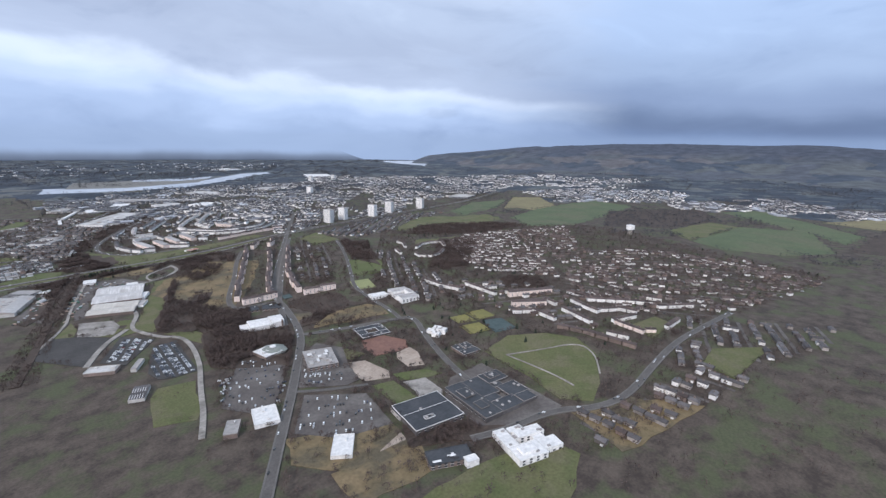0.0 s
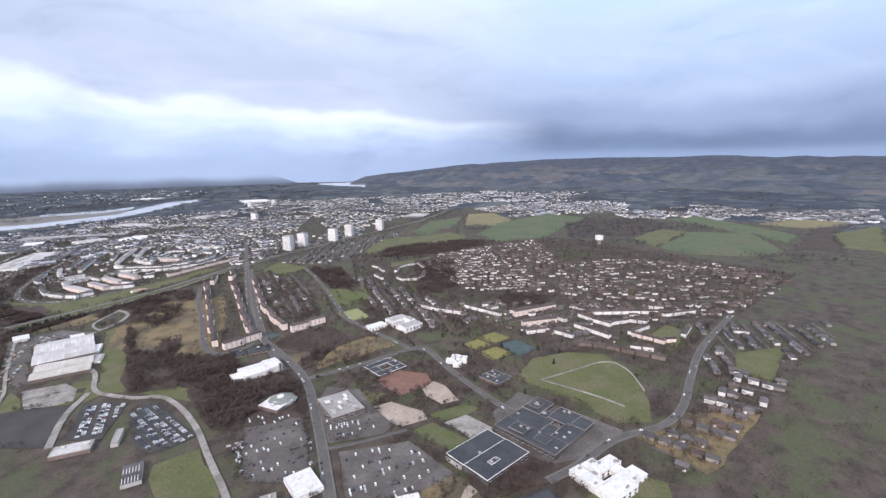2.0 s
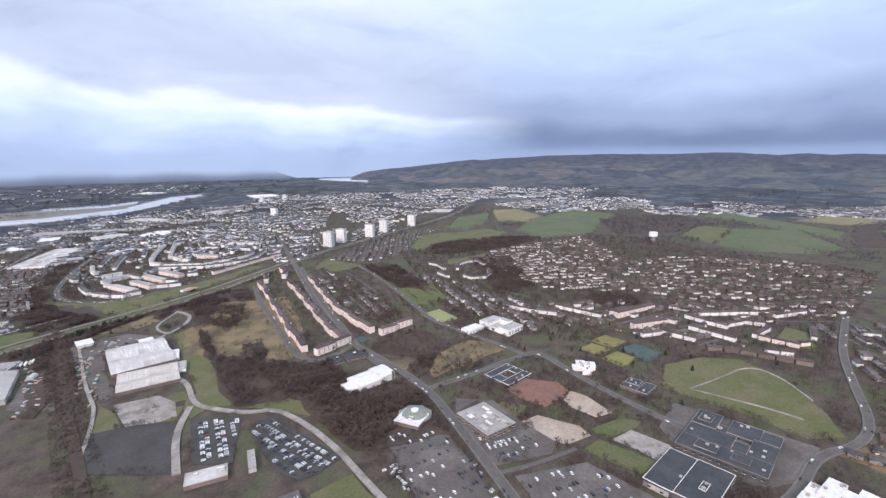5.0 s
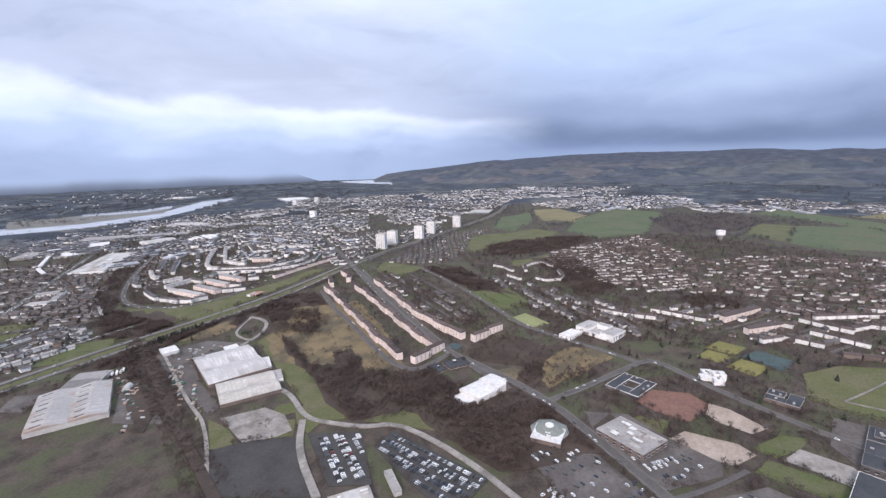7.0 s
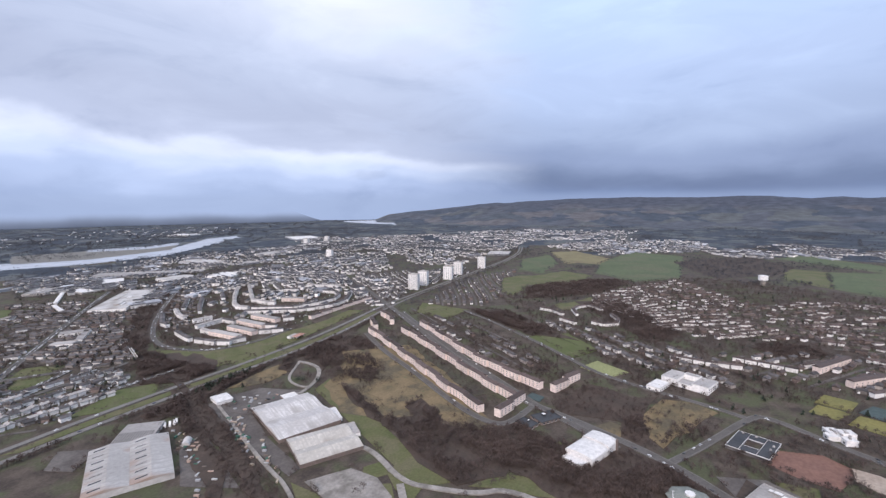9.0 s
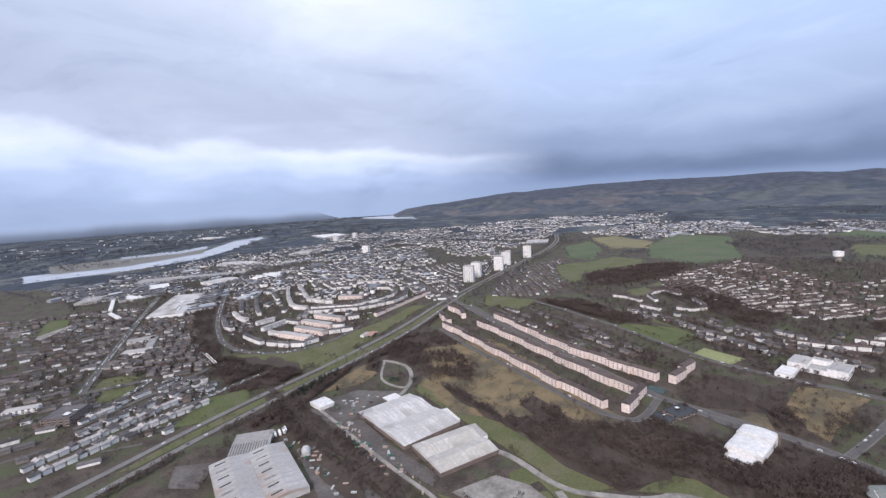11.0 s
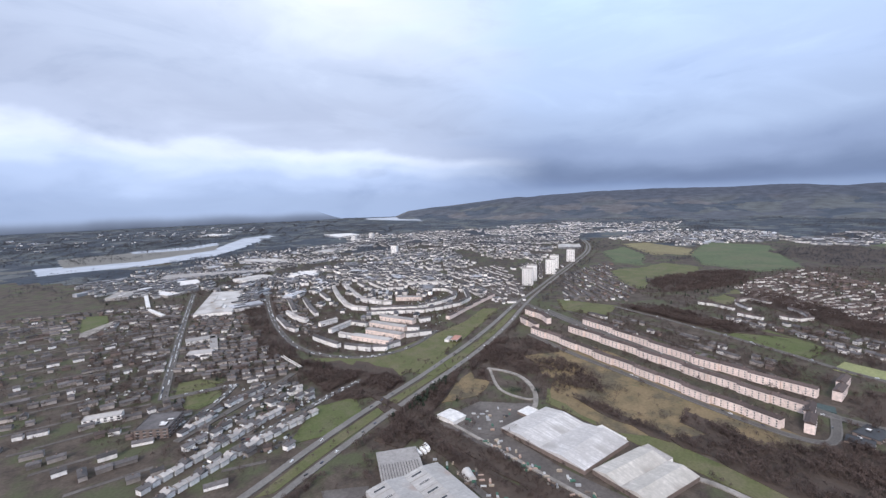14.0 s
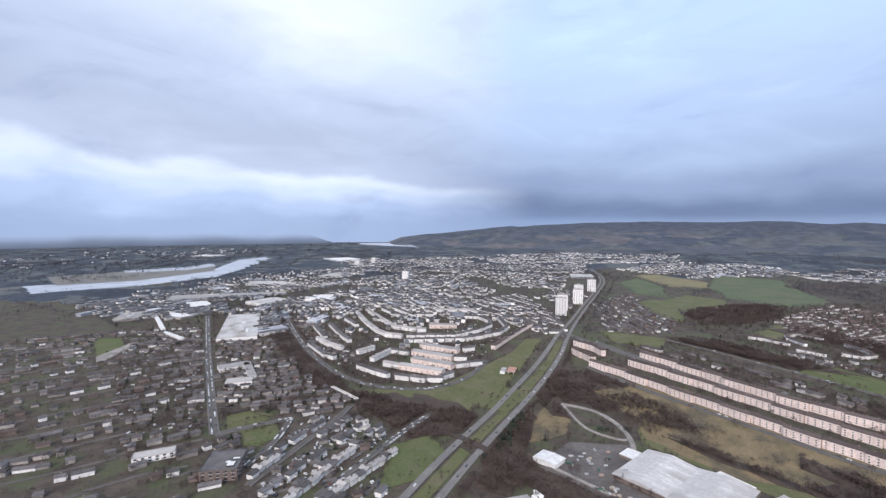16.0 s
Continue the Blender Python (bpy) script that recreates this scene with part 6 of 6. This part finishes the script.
plant("conifers", wood_spots([(41, 725), (77, 724), (128, 724), (125, 717), (71, 714), (38, 716)], 16, 6, 11) + wood_spots([(117, 1455), (418, 1415), (491, 816), (327, 832), (41, 768), (-58, 776), (-85, 869)], 1300, 4, 9) + wood_spots([(531, 687), (868, 485), (766, 34), (335, 157), (245, 216), (294, 411)], 800, 4, 8), FIRS, fir_mat,
      "dark evergreen trees among the houses", "trees")
belts = []
for line in (offset(DUAL, 20), offset(DUAL, -24)):
    for x, y, a in along(line, 4):
        if tr.random() < 0.6:
            x, y = x + tr.uniform(-4, 4), y + tr.uniform(-4, 4)
            if free(x, y, 1):
                belts.append((x, y, tr.uniform(4, 8), tr.uniform(0, 6)))
for line, d, step, p, tall in ((offset(EAST, -8.5), 2.2, 0.9, 0.9, 7.5), (offset(WEST, 7), 2.0, 3.0, 0.5, 6.0), (offset(EAST, 8.5), 2.2, 3.0, 0.5, 5.0), (offset(DUAL[9:], 11), 3, 3.0, 0.7, 8.0), (offset(DUAL[9:], -11), 3, 3.0, 0.7, 8.0)):
    for x, y, a in along(line, step):
        if tr.random() < p and noise.noise(Vector((x / 30, y / 30, 2))) > -0.2:
            x, y = x + tr.uniform(-d, d), y + tr.uniform(-d, d)
            if not any(near_line(x, y, r, 4.0) for r in ROADS[:2]):
                belts.append((x, y, tall * tr.uniform(.4, 1.1), tr.uniform(0, 6)))
for line in ROADS[2:16]:
    for side in (-1, 1):
        for x, y, a in along(offset(line, side * 7.5), 3.2):
            if noise.noise(Vector((x / 25, y / 25, 9))) > -0.05 and tr.random() < 0.7:
                x, y = x + tr.uniform(-2, 2), y + tr.uniform(-2, 2)
                if free(x, y, 0.5):
                    belts.append((x, y, tr.choice((2.5, 3.5, 5, 7, 8.5)) * tr.uniform(.85, 1.15), tr.uniform(0, 6)))
plant("roadside_trees", belts, BARE, twig_mat, "bare trees and bushes lining the roads", "trees")


def single_tree(x, y, h, fir=False):
    h = h * K
    label = "dark evergreen tree on open grass" if fir else "leafless broad tree on open grass"
    t = root("tree", x, y, tr.uniform(0, 6), label, "tree")
    s = Shape(trunk_mat)
    n = 7
    s.solid([(0.04 * h * math.cos(6.283 * k / n), 0.04 * h * math.sin(6.283 * k / n), -0.3) for k in range(n)],
            [(0.015 * h * math.cos(6.283 * k / n), 0.015 * h * math.sin(6.283 * k / n), h * 0.6) for k in range(n)])
    part("trunk", s.mesh("trunk"), t)
    tri = tree_arrays(int(x * 7 + y), h, h * (0.3 if fir else 0.48), 150, fir).reshape(-1, 3)
    me = bpy.data.meshes.new("crown")
    me.from_pydata([tuple(p) for p in tri], [], [(i, i + 1, i + 2) for i in range(0, len(tri), 3)])
    me.materials.append(fir_mat if fir else twig_mat)
    part("crown", me, t)


for (x, y), h, fir in zip([(316, 207), (325, 144), (192, 357), (178, 256)] + [(81, 710), (102, 694), (32, 971)] + [(207, 449)], (9, 8, 8, 5, 8, 8, 9, 8), (True, False, False, False, True, True, False, False)):
    single_tree(x, y, h, fir)

# hedgerows, shelter belts and woods over the far land
wr = random.Random(9)
spots = []
for _ in range(330):
    az, r = wr.uniform(-5, 105), wr.uniform(1150, 3900)
    x, y = polar(az, r)
    a, n = wr.uniform(0, 3.14), wr.randint(12, 56)
    for k in range(n):
        px_, py_ = x + math.cos(a) * k * 8 + wr.uniform(-3, 3), y + math.sin(a) * k * 8 + wr.uniform(-6, 6)
        rr = math.hypot(px_ - CX, py_ - CY)
        if rr < 3300 and free(px_, py_, 3):
            spots.append((px_, py_, wr.uniform(7, 14), wr.uniform(0, 6)))
for _ in range(420):
    az, r = wr.uniform(-8, 44), wr.uniform(1900, 4300)
    x, y = polar(az, r)
    a, n = wr.gauss(1.0, 0.5), wr.randint(14, 60)
    for k in range(n):
        px_, py_ = x + math.cos(a) * k * 8 + wr.uniform(-6, 6), y + math.sin(a) * k * 8 + wr.uniform(-14, 14)
        if free(px_, py_, 3) and math.hypot(px_ - CX, py_ - CY) < 4480:
            spots.append((px_, py_, wr.uniform(9, 16), wr.uniform(0, 6)))
for name, rim in EDGES:
    if name == "field":
        for x, y, a in along(rim + rim[:1], 4.5):
            if noise.noise(Vector((x / 60, y / 60, 4))) > -0.12:
                spots.append((x + wr.uniform(-3, 3), y + wr.uniform(-3, 3), wr.uniform(4, 9), wr.uniform(0, 6)))
for _ in range(90):
    az, r = wr.uniform(0, 100), wr.uniform(1250, 3000)
    x, y = polar(az, r)
    for k in range(90):
        px_, py_ = x + wr.gauss(0, 60), y + wr.gauss(0, 40)
        if free(px_, py_, 3):
            spots.append((px_, py_, wr.uniform(8, 15), wr.uniform(0, 6)))
for poly in ([(912, 726), (968, 649), (902, 638), (886, 713)], [(833, 363), (927, 306), (888, 242), (776, 351)], [(905, 108), (960, -28), (877, -38), (831, 64)], [(1142, 517), (1366, 358), (1178, 274), (966, 317), (866, 400)]):
    spots += wood_spots(poly, 60, 5, 11, False, 0.1)
for poly, per in (([(582, 1500), (909, 1512), (1316, 1315), (1231, 1055), (493, 853), (441, 888), (443, 1017), (374, 1136), (326, 1196)], 110), ([(1174, 2055), (1701, 1622), (1705, 1166), (1171, 984), (1033, 1336), (726, 1481)], 420), ([(120, 1645), (333, 1601), (498, 1439), (342, 1215), (168, 1110), (226, 1340), (81, 1355)], 75),
                  ([(225, 1756), (668, 1871), (921, 1672), (529, 1359), (283, 1403)], 130), ([(1377, 965), (1826, 807), (1835, 534), (1480, 453), (1196, 720)], 900), ([(526, 879), (920, 938), (831, 830), (471, 736), (362, 751)], 130)):
    spots += wood_spots(poly, per, 7, 12)
plant("distant_woods", spots, FAR_BARE, hazed_wood_mat, "dark bare woods and hedgerows over the far land")

# ---------------------------------------------------------------- cars


def car_meshes(paint):
    s = Shape(paint)
    side = [(-2.1, .35), (2.1, .35), (2.15, .75), (1.2, .92), (-1.9, .95), (-2.15, .7)]
    s.solid([(x, -.88, z) for x, z in side], [(x, .88, z) for x, z in side])
    s.v = [tuple(c * K for c in v) for v in s.v]
    body = s.mesh("body")
    s = Shape(glass_mat, paint)
    s.solid([(-1.85, -.82, .94), (1.1, -.82, .92), (1.1, .82, .92), (-1.85, .82, .94)], [(-1.4, -.66, 1.45), (.35, -.66, 1.45), (.35, .66, 1.45), (-1.4, .66, 1.45)], 0, 1)
    s.v = [tuple(c * K for c in v) for v in s.v]
    return body, s.mesh("cabin")


s = Shape(tyre_mat)
ring = [(0.19 * math.cos(math.pi * k / 4), 0.19 + 0.19 * math.sin(math.pi * k / 4)) for k in range(8)]
s.solid([(x, -.06, z) for x, z in ring], [(x, .06, z) for x, z in ring])
WHEEL = s.mesh("wheel")
PAINTS = [("white", (0.80, 0.80, 0.80)), ("silver", (0.50, 0.51, 0.53)), ("dark grey", (0.08, 0.085, 0.09)), ("black", (0.025, 0.025, 0.028)), ("dark blue", (0.035, 0.045, 0.085)), ("red", (0.20, 0.04, 0.035))]
CARS = []
for colour, rgb in PAINTS:
    m = surface(colour.replace(" ", "_") + "_car_paint", rgb, rgb, 1.0, rough=0.3, spec=0.5)
    CARS.append((colour, *car_meshes(m)))
cr = random.Random(3)
COUNT = [0]


MORE = Shape(*[bpy.data.materials[c.replace(" ", "_") + "_car_paint"] for c, _ in PAINTS], glass_mat)


def more_car(x, y, a, z):
    k, g = cr.choices(range(len(PAINTS)), (9, 4, 5, 4, 1.5, .2))[0], terrain(x, y) + z
    MORE.box(-1.24, 1.24, -.5, .5, g - .05, g + .52, k, None, a, (x, y))
    MORE.box(-.95, .5, -.42, .42, g + .52, g + .84, len(PAINTS), k, a, (x, y))


def car(x, y, a, where, z=0.36):
    colour, body, cabin = cr.choices(CARS, (4, 3, 6, 6, 2, .2))[0]
    if COUNT[0] >= 200:
        more_car(x, y, a, z)
        return
    COUNT[0] += 1
    t = root("car", x, y, a, f"{colour} car {where}", "car", "cars " + where, z)
    part("body", body, t)
    part("cabin", cabin, t)
    for wx in (-1.35, 1.35):
        for wy in (-.8, .8):
            part("wheel", WHEEL, t, pose(wx * K, wy * K, 0))


def parked(poly, angle, gap, lane, fill, where, z=0.3):
    xs, ys = [p[0] for p in poly], [p[1] for p in poly]
    cx, cy, r = sum(xs) / len(xs), sum(ys) / len(ys), 70
    c, s = math.cos(angle), math.sin(angle)
    v = -r
    while v < r:
        for dv in (0, 3.0):
            u = -r
            while u < r:
                x, y = cx + u * c - (v + dv) * s, cy + u * s + (v + dv) * c
                if inside(x, y, poly) and cr.random() < fill:
                    car(x, y, angle + math.pi / 2 + cr.uniform(-.05, .05), where, z)
                u += gap
        v += lane


parked([(84, 427), (99, 427), (95, 360), (81, 360), (73, 366), (70, 379), (79, 410)], direction([(97, 429), (94, 362)]), 1.5, 8.2, 0.9, "in the works car park", 0.34)
parked([(68, 466), (86, 445), (60, 411), (48, 425)], direction([(67, 462), (50, 426)]), 1.6, 9.0, 0.8, "in the works car park", 0.34)
parked([(138, 265), (168, 241), (160, 204), (131, 213), (115, 235)], direction([(126, 248), (154, 229)]), 2.0, 10, 0.22, "in the retail car park", 0.34)
parked([(155, 304), (177, 286), (173, 268), (147, 281)], direction([(154, 303), (176, 287)]), 1.8, 10, 0.35, "beside the offices", 0.34)
parked([(127, 350), (145, 346), (150, 326), (134, 297), (110, 265), (91, 292), (107, 320)], direction([(113, 331), (145, 318)]), 2.0, 10, 0.24, "in the scrappy yard", 0.34)
for line in ROADS[:2]:
    for x, y, a in along(line, 13, 5):
        if x < 620 and cr.random() < 0.5:
            car(x, y, a + (0 if line is ROADS[1] else math.pi), "on the dual carriageway", 0.42)
for line in (ROADS[2], ROADS[6], ROADS[7]):
    for x, y, a in along(offset(line, 2.0), 5, 2):
        if cr.random() < 0.22 and y < 760:
            car(x, y, a, "parked along the street", 0.42)

for poly, n in (([(-21, 846), (41, 859), (57, 826), (41, 768), (-9, 743), (-60, 772)], 200), ([(62, 1320), (155, 1249), (-27, 897), (-72, 850), (-66, 925)], 220), ([(619, 553), (830, 470), (681, 351), (501, 282), (449, 383), (551, 530)], 60),
                ([(681, 351), (780, 135), (727, 37), (474, 111), (429, 222), (503, 279)], 90), ([(103, 338), (145, 306), (122, 271), (92, 294)], 30), ([(289, 1180), (358, 1120), (418, 849), (220, 813), (102, 870), (137, 973)], 200)):
    for x, y, _, a in wood_spots(poly, 30)[:n]:
        more_car(x, y, a, 0.1)
for line, p in ((ROADS[10], .5), (ROADS[11], .4), (ROADS[9], .35), (ROADS[13], .5), (ROADS[14], .5), (ROADS[4], .1), (ROADS[5], .1), (ROADS[3], .12)):
    for side in (-1.6, 1.6):
        for x, y, a in along(offset(line, side), 3.6, 2):
            if cr.random() < p:
                more_car(x, y, a, 0.45)
tagged(new("parked_cars", MORE.mesh("parked_cars")), "many parked cars along the streets and drives", "cars", kind="stuff")

# ---------------------------------------------------------------- yard goods and small works


def container(x, y, a, mat, colour):
    t = root("container", x, y, a, f"{colour} steel container standing in the yard", "container", "yard containers")
    s = Shape(mat)
    f = tr.uniform(.55, 1.0)
    edge = [((-1.75 + .25 * k) * f, .55 + (.06 if k % 2 else 0)) for k in range(15)]
    ring = [(u, -v) for u, v in edge] + [(u, v) for u, v in reversed(edge)]
    top = tr.uniform(.7, 1.45)
    s.solid([(*p, .1) for p in ring], [(*p, top) for p in ring])
    part("body", s.mesh("body"), t)
    s = Shape(mat)
    s.box(1.75 * f, 1.75 * f + .07, -.5, .5, .15, top - .05)
    part("door", s.mesh("door"), t)


YARD_PAINTS = [(surface("grey_container_paint", (.38, .38, .39)), "grey"), (surface("white_container_paint", (.52, .51, .50)), "white"), (surface("brown_container_paint", (.19, .15, .125)), "brown"), (surface("buff_container_paint", (.42, .35, .28)), "buff"), (surface("green_container_paint", (.07, .16, .12)), "green"), (surface("dark_container_paint", (.06, .06, .065)), "dark grey"), (surface("pink_container_paint", (.46, .33, .27)), "pinkish")]
for poly, n in (([(73, 676), (102, 670), (120, 638), (109, 633), (77, 642), (70, 652)], 26), ([(63, 648), (71, 640), (51, 598), (42, 569), (36, 574), (51, 621)], 46), ([(34, 636), (29, 618), (21, 601), (15, 611), (21, 631)], 16),
                ([(62, 605), (45, 559), (40, 536), (33, 537), (44, 570)], 14), ([(29, 661), (40, 654), (17, 577), (-1, 564)], 18)):
    for x, y, _, a in wood_spots(poly, 10, avoid=False)[:n]:
        mat, colour = tr.choice(YARD_PAINTS)
        container(x, y, 0.6 + 1.57 * tr.randint(0, 1) + tr.uniform(-.1, .1), mat, colour)


def footbridge(line):
    (x0, y0), (x1, y1) = line
    l, a = math.hypot(x1 - x0, y1 - y0), math.atan2(y1 - y0, x1 - x0)
    b = root("footbridge", (x0 + x1) / 2, (y0 + y1) / 2, a, "pale concrete footbridge over the wooded railway cutting", "footbridge")
    s = Shape(concrete_mat)
    s.box(-l / 2, l / 2, -1.2, 1.2, 3.4, 3.8)
    part("deck", s.mesh("deck"), b)
    for side in (-1.2, 1.1):
        s = Shape(white_mat)
        s.box(-l / 2, l / 2, side, side + .1, 3.8, 4.6)
        part("parapet", s.mesh("parapet"), b)
    for k in (-.35, 0, .35):
        s = Shape(concrete_mat)
        s.box(l * k - .4, l * k + .4, -.9, .9, -1, 3.4)
        part("pier", s.mesh("pier"), b)


footbridge([(85, 890), (76, 849)])


def trailer(x, y, a):
    t = root("trailer", x, y, a, "white lorry trailer parked beside the corrugated warehouse", "trailer", "lorry trailers")
    s = Shape(white_mat)
    s.box(-3.4, 3.4, -.72, .72, .65, 2.2)
    part("body", s.mesh("body"), t)
    s = Shape(tyre_mat)
    s.box(-3.2, 3.2, -.35, .35, .45, .65)
    part("chassis", s.mesh("chassis"), t)
    for wx in (-2.6, -1.9, -1.2):
        for wy in (-.62, .62):
            part("wheel", WHEEL, t, pose(wx, wy, .08))


for (x, y) in [(25, 672), (27, 673), (29, 672), (32, 671), (35, 671), (37, 672)]:
    trailer(x, y, direction([(21, 663), (32, 687)]))


def barrel_store(x, y, a, l=9, w=6):
    b = root("barrel_store", x, y, a, "buff round-roofed store beside the corrugated warehouse", "store")
    ring = [(-math.cos(math.pi * k / 9) * w / 2, max(0, math.sin(math.pi * k / 9)) * w * .55) for k in range(10)]
    s = Shape(grey_roof_mat)
    s.solid([(-l / 2, u, v - .3) for u, v in ring], [(l / 2, u, v - .3) for u, v in ring])
    part("roof", s.mesh("roof"), b)
    s = Shape(brick_mat)
    s.box(l / 2, l / 2 + .1, -1.2, 1.2, -.3, 2.0)
    part("door", s.mesh("door"), b)


shed([(55, 360), (65, 355), (56, 339), (48, 342)], 4, 2, grey_roof_mat, slate_mat, "low dark shed with white roof strips beside the works drive", rise=0.7, ribs=True, gap=1.5, rib_mat=white_roof_mat)
(BX, BY), = [(27, 635)]
barrel_store(BX, BY, direction([(23, 632), (33, 645)]))
flat_block([(68, 406), (72, 404), (62, 389), (59, 391)], 4, grey_roof_mat, pale_roof_mat, "narrow grey store beside the works car park", "store", "store", 0, 0, 50)
flat_block([(37, 416), (56, 405), (50, 396), (33, 406)], 4, brick_mat, grey_roof_mat, "low grey-roofed works building beside the car park", "works", "works", 3, 0, 51)
flat_block([(181, 466), (190, 463), (185, 452), (174, 453)], 3, brick_mat, dark_roof_mat, "low club building beside the tenement road", "clubhouse", "building", 1, 1, 52)
flat_block([(194, 461), (210, 452), (204, 441), (187, 449)], 3, brick_mat, dark_roof_mat, "low dark-roofed hall beside the tenement road", "clubhouse", "building", 1, 1, 53)
area("hard_court", [(224, 479), (233, 478), (231, 466), (221, 466)], blue_mat, "pale hard court at the end of the tenements", 0.4)
(gate_x, gate_y), (bush_x, bush_y) = [(140, 665), (149, 650)]
plant("island_shrubs", [(gate_x + tr.uniform(-4, 4), gate_y + tr.uniform(-4, 4), tr.uniform(3, 6), tr.uniform(0, 6)) for _ in range(40)] + [(bush_x + tr.uniform(-2, 2), bush_y + tr.uniform(-2, 2), tr.uniform(3, 6), tr.uniform(0, 6)) for _ in range(16)], SHRUBS, fir_mat, "dark evergreen shrubs on the turning circle", "shrubs")
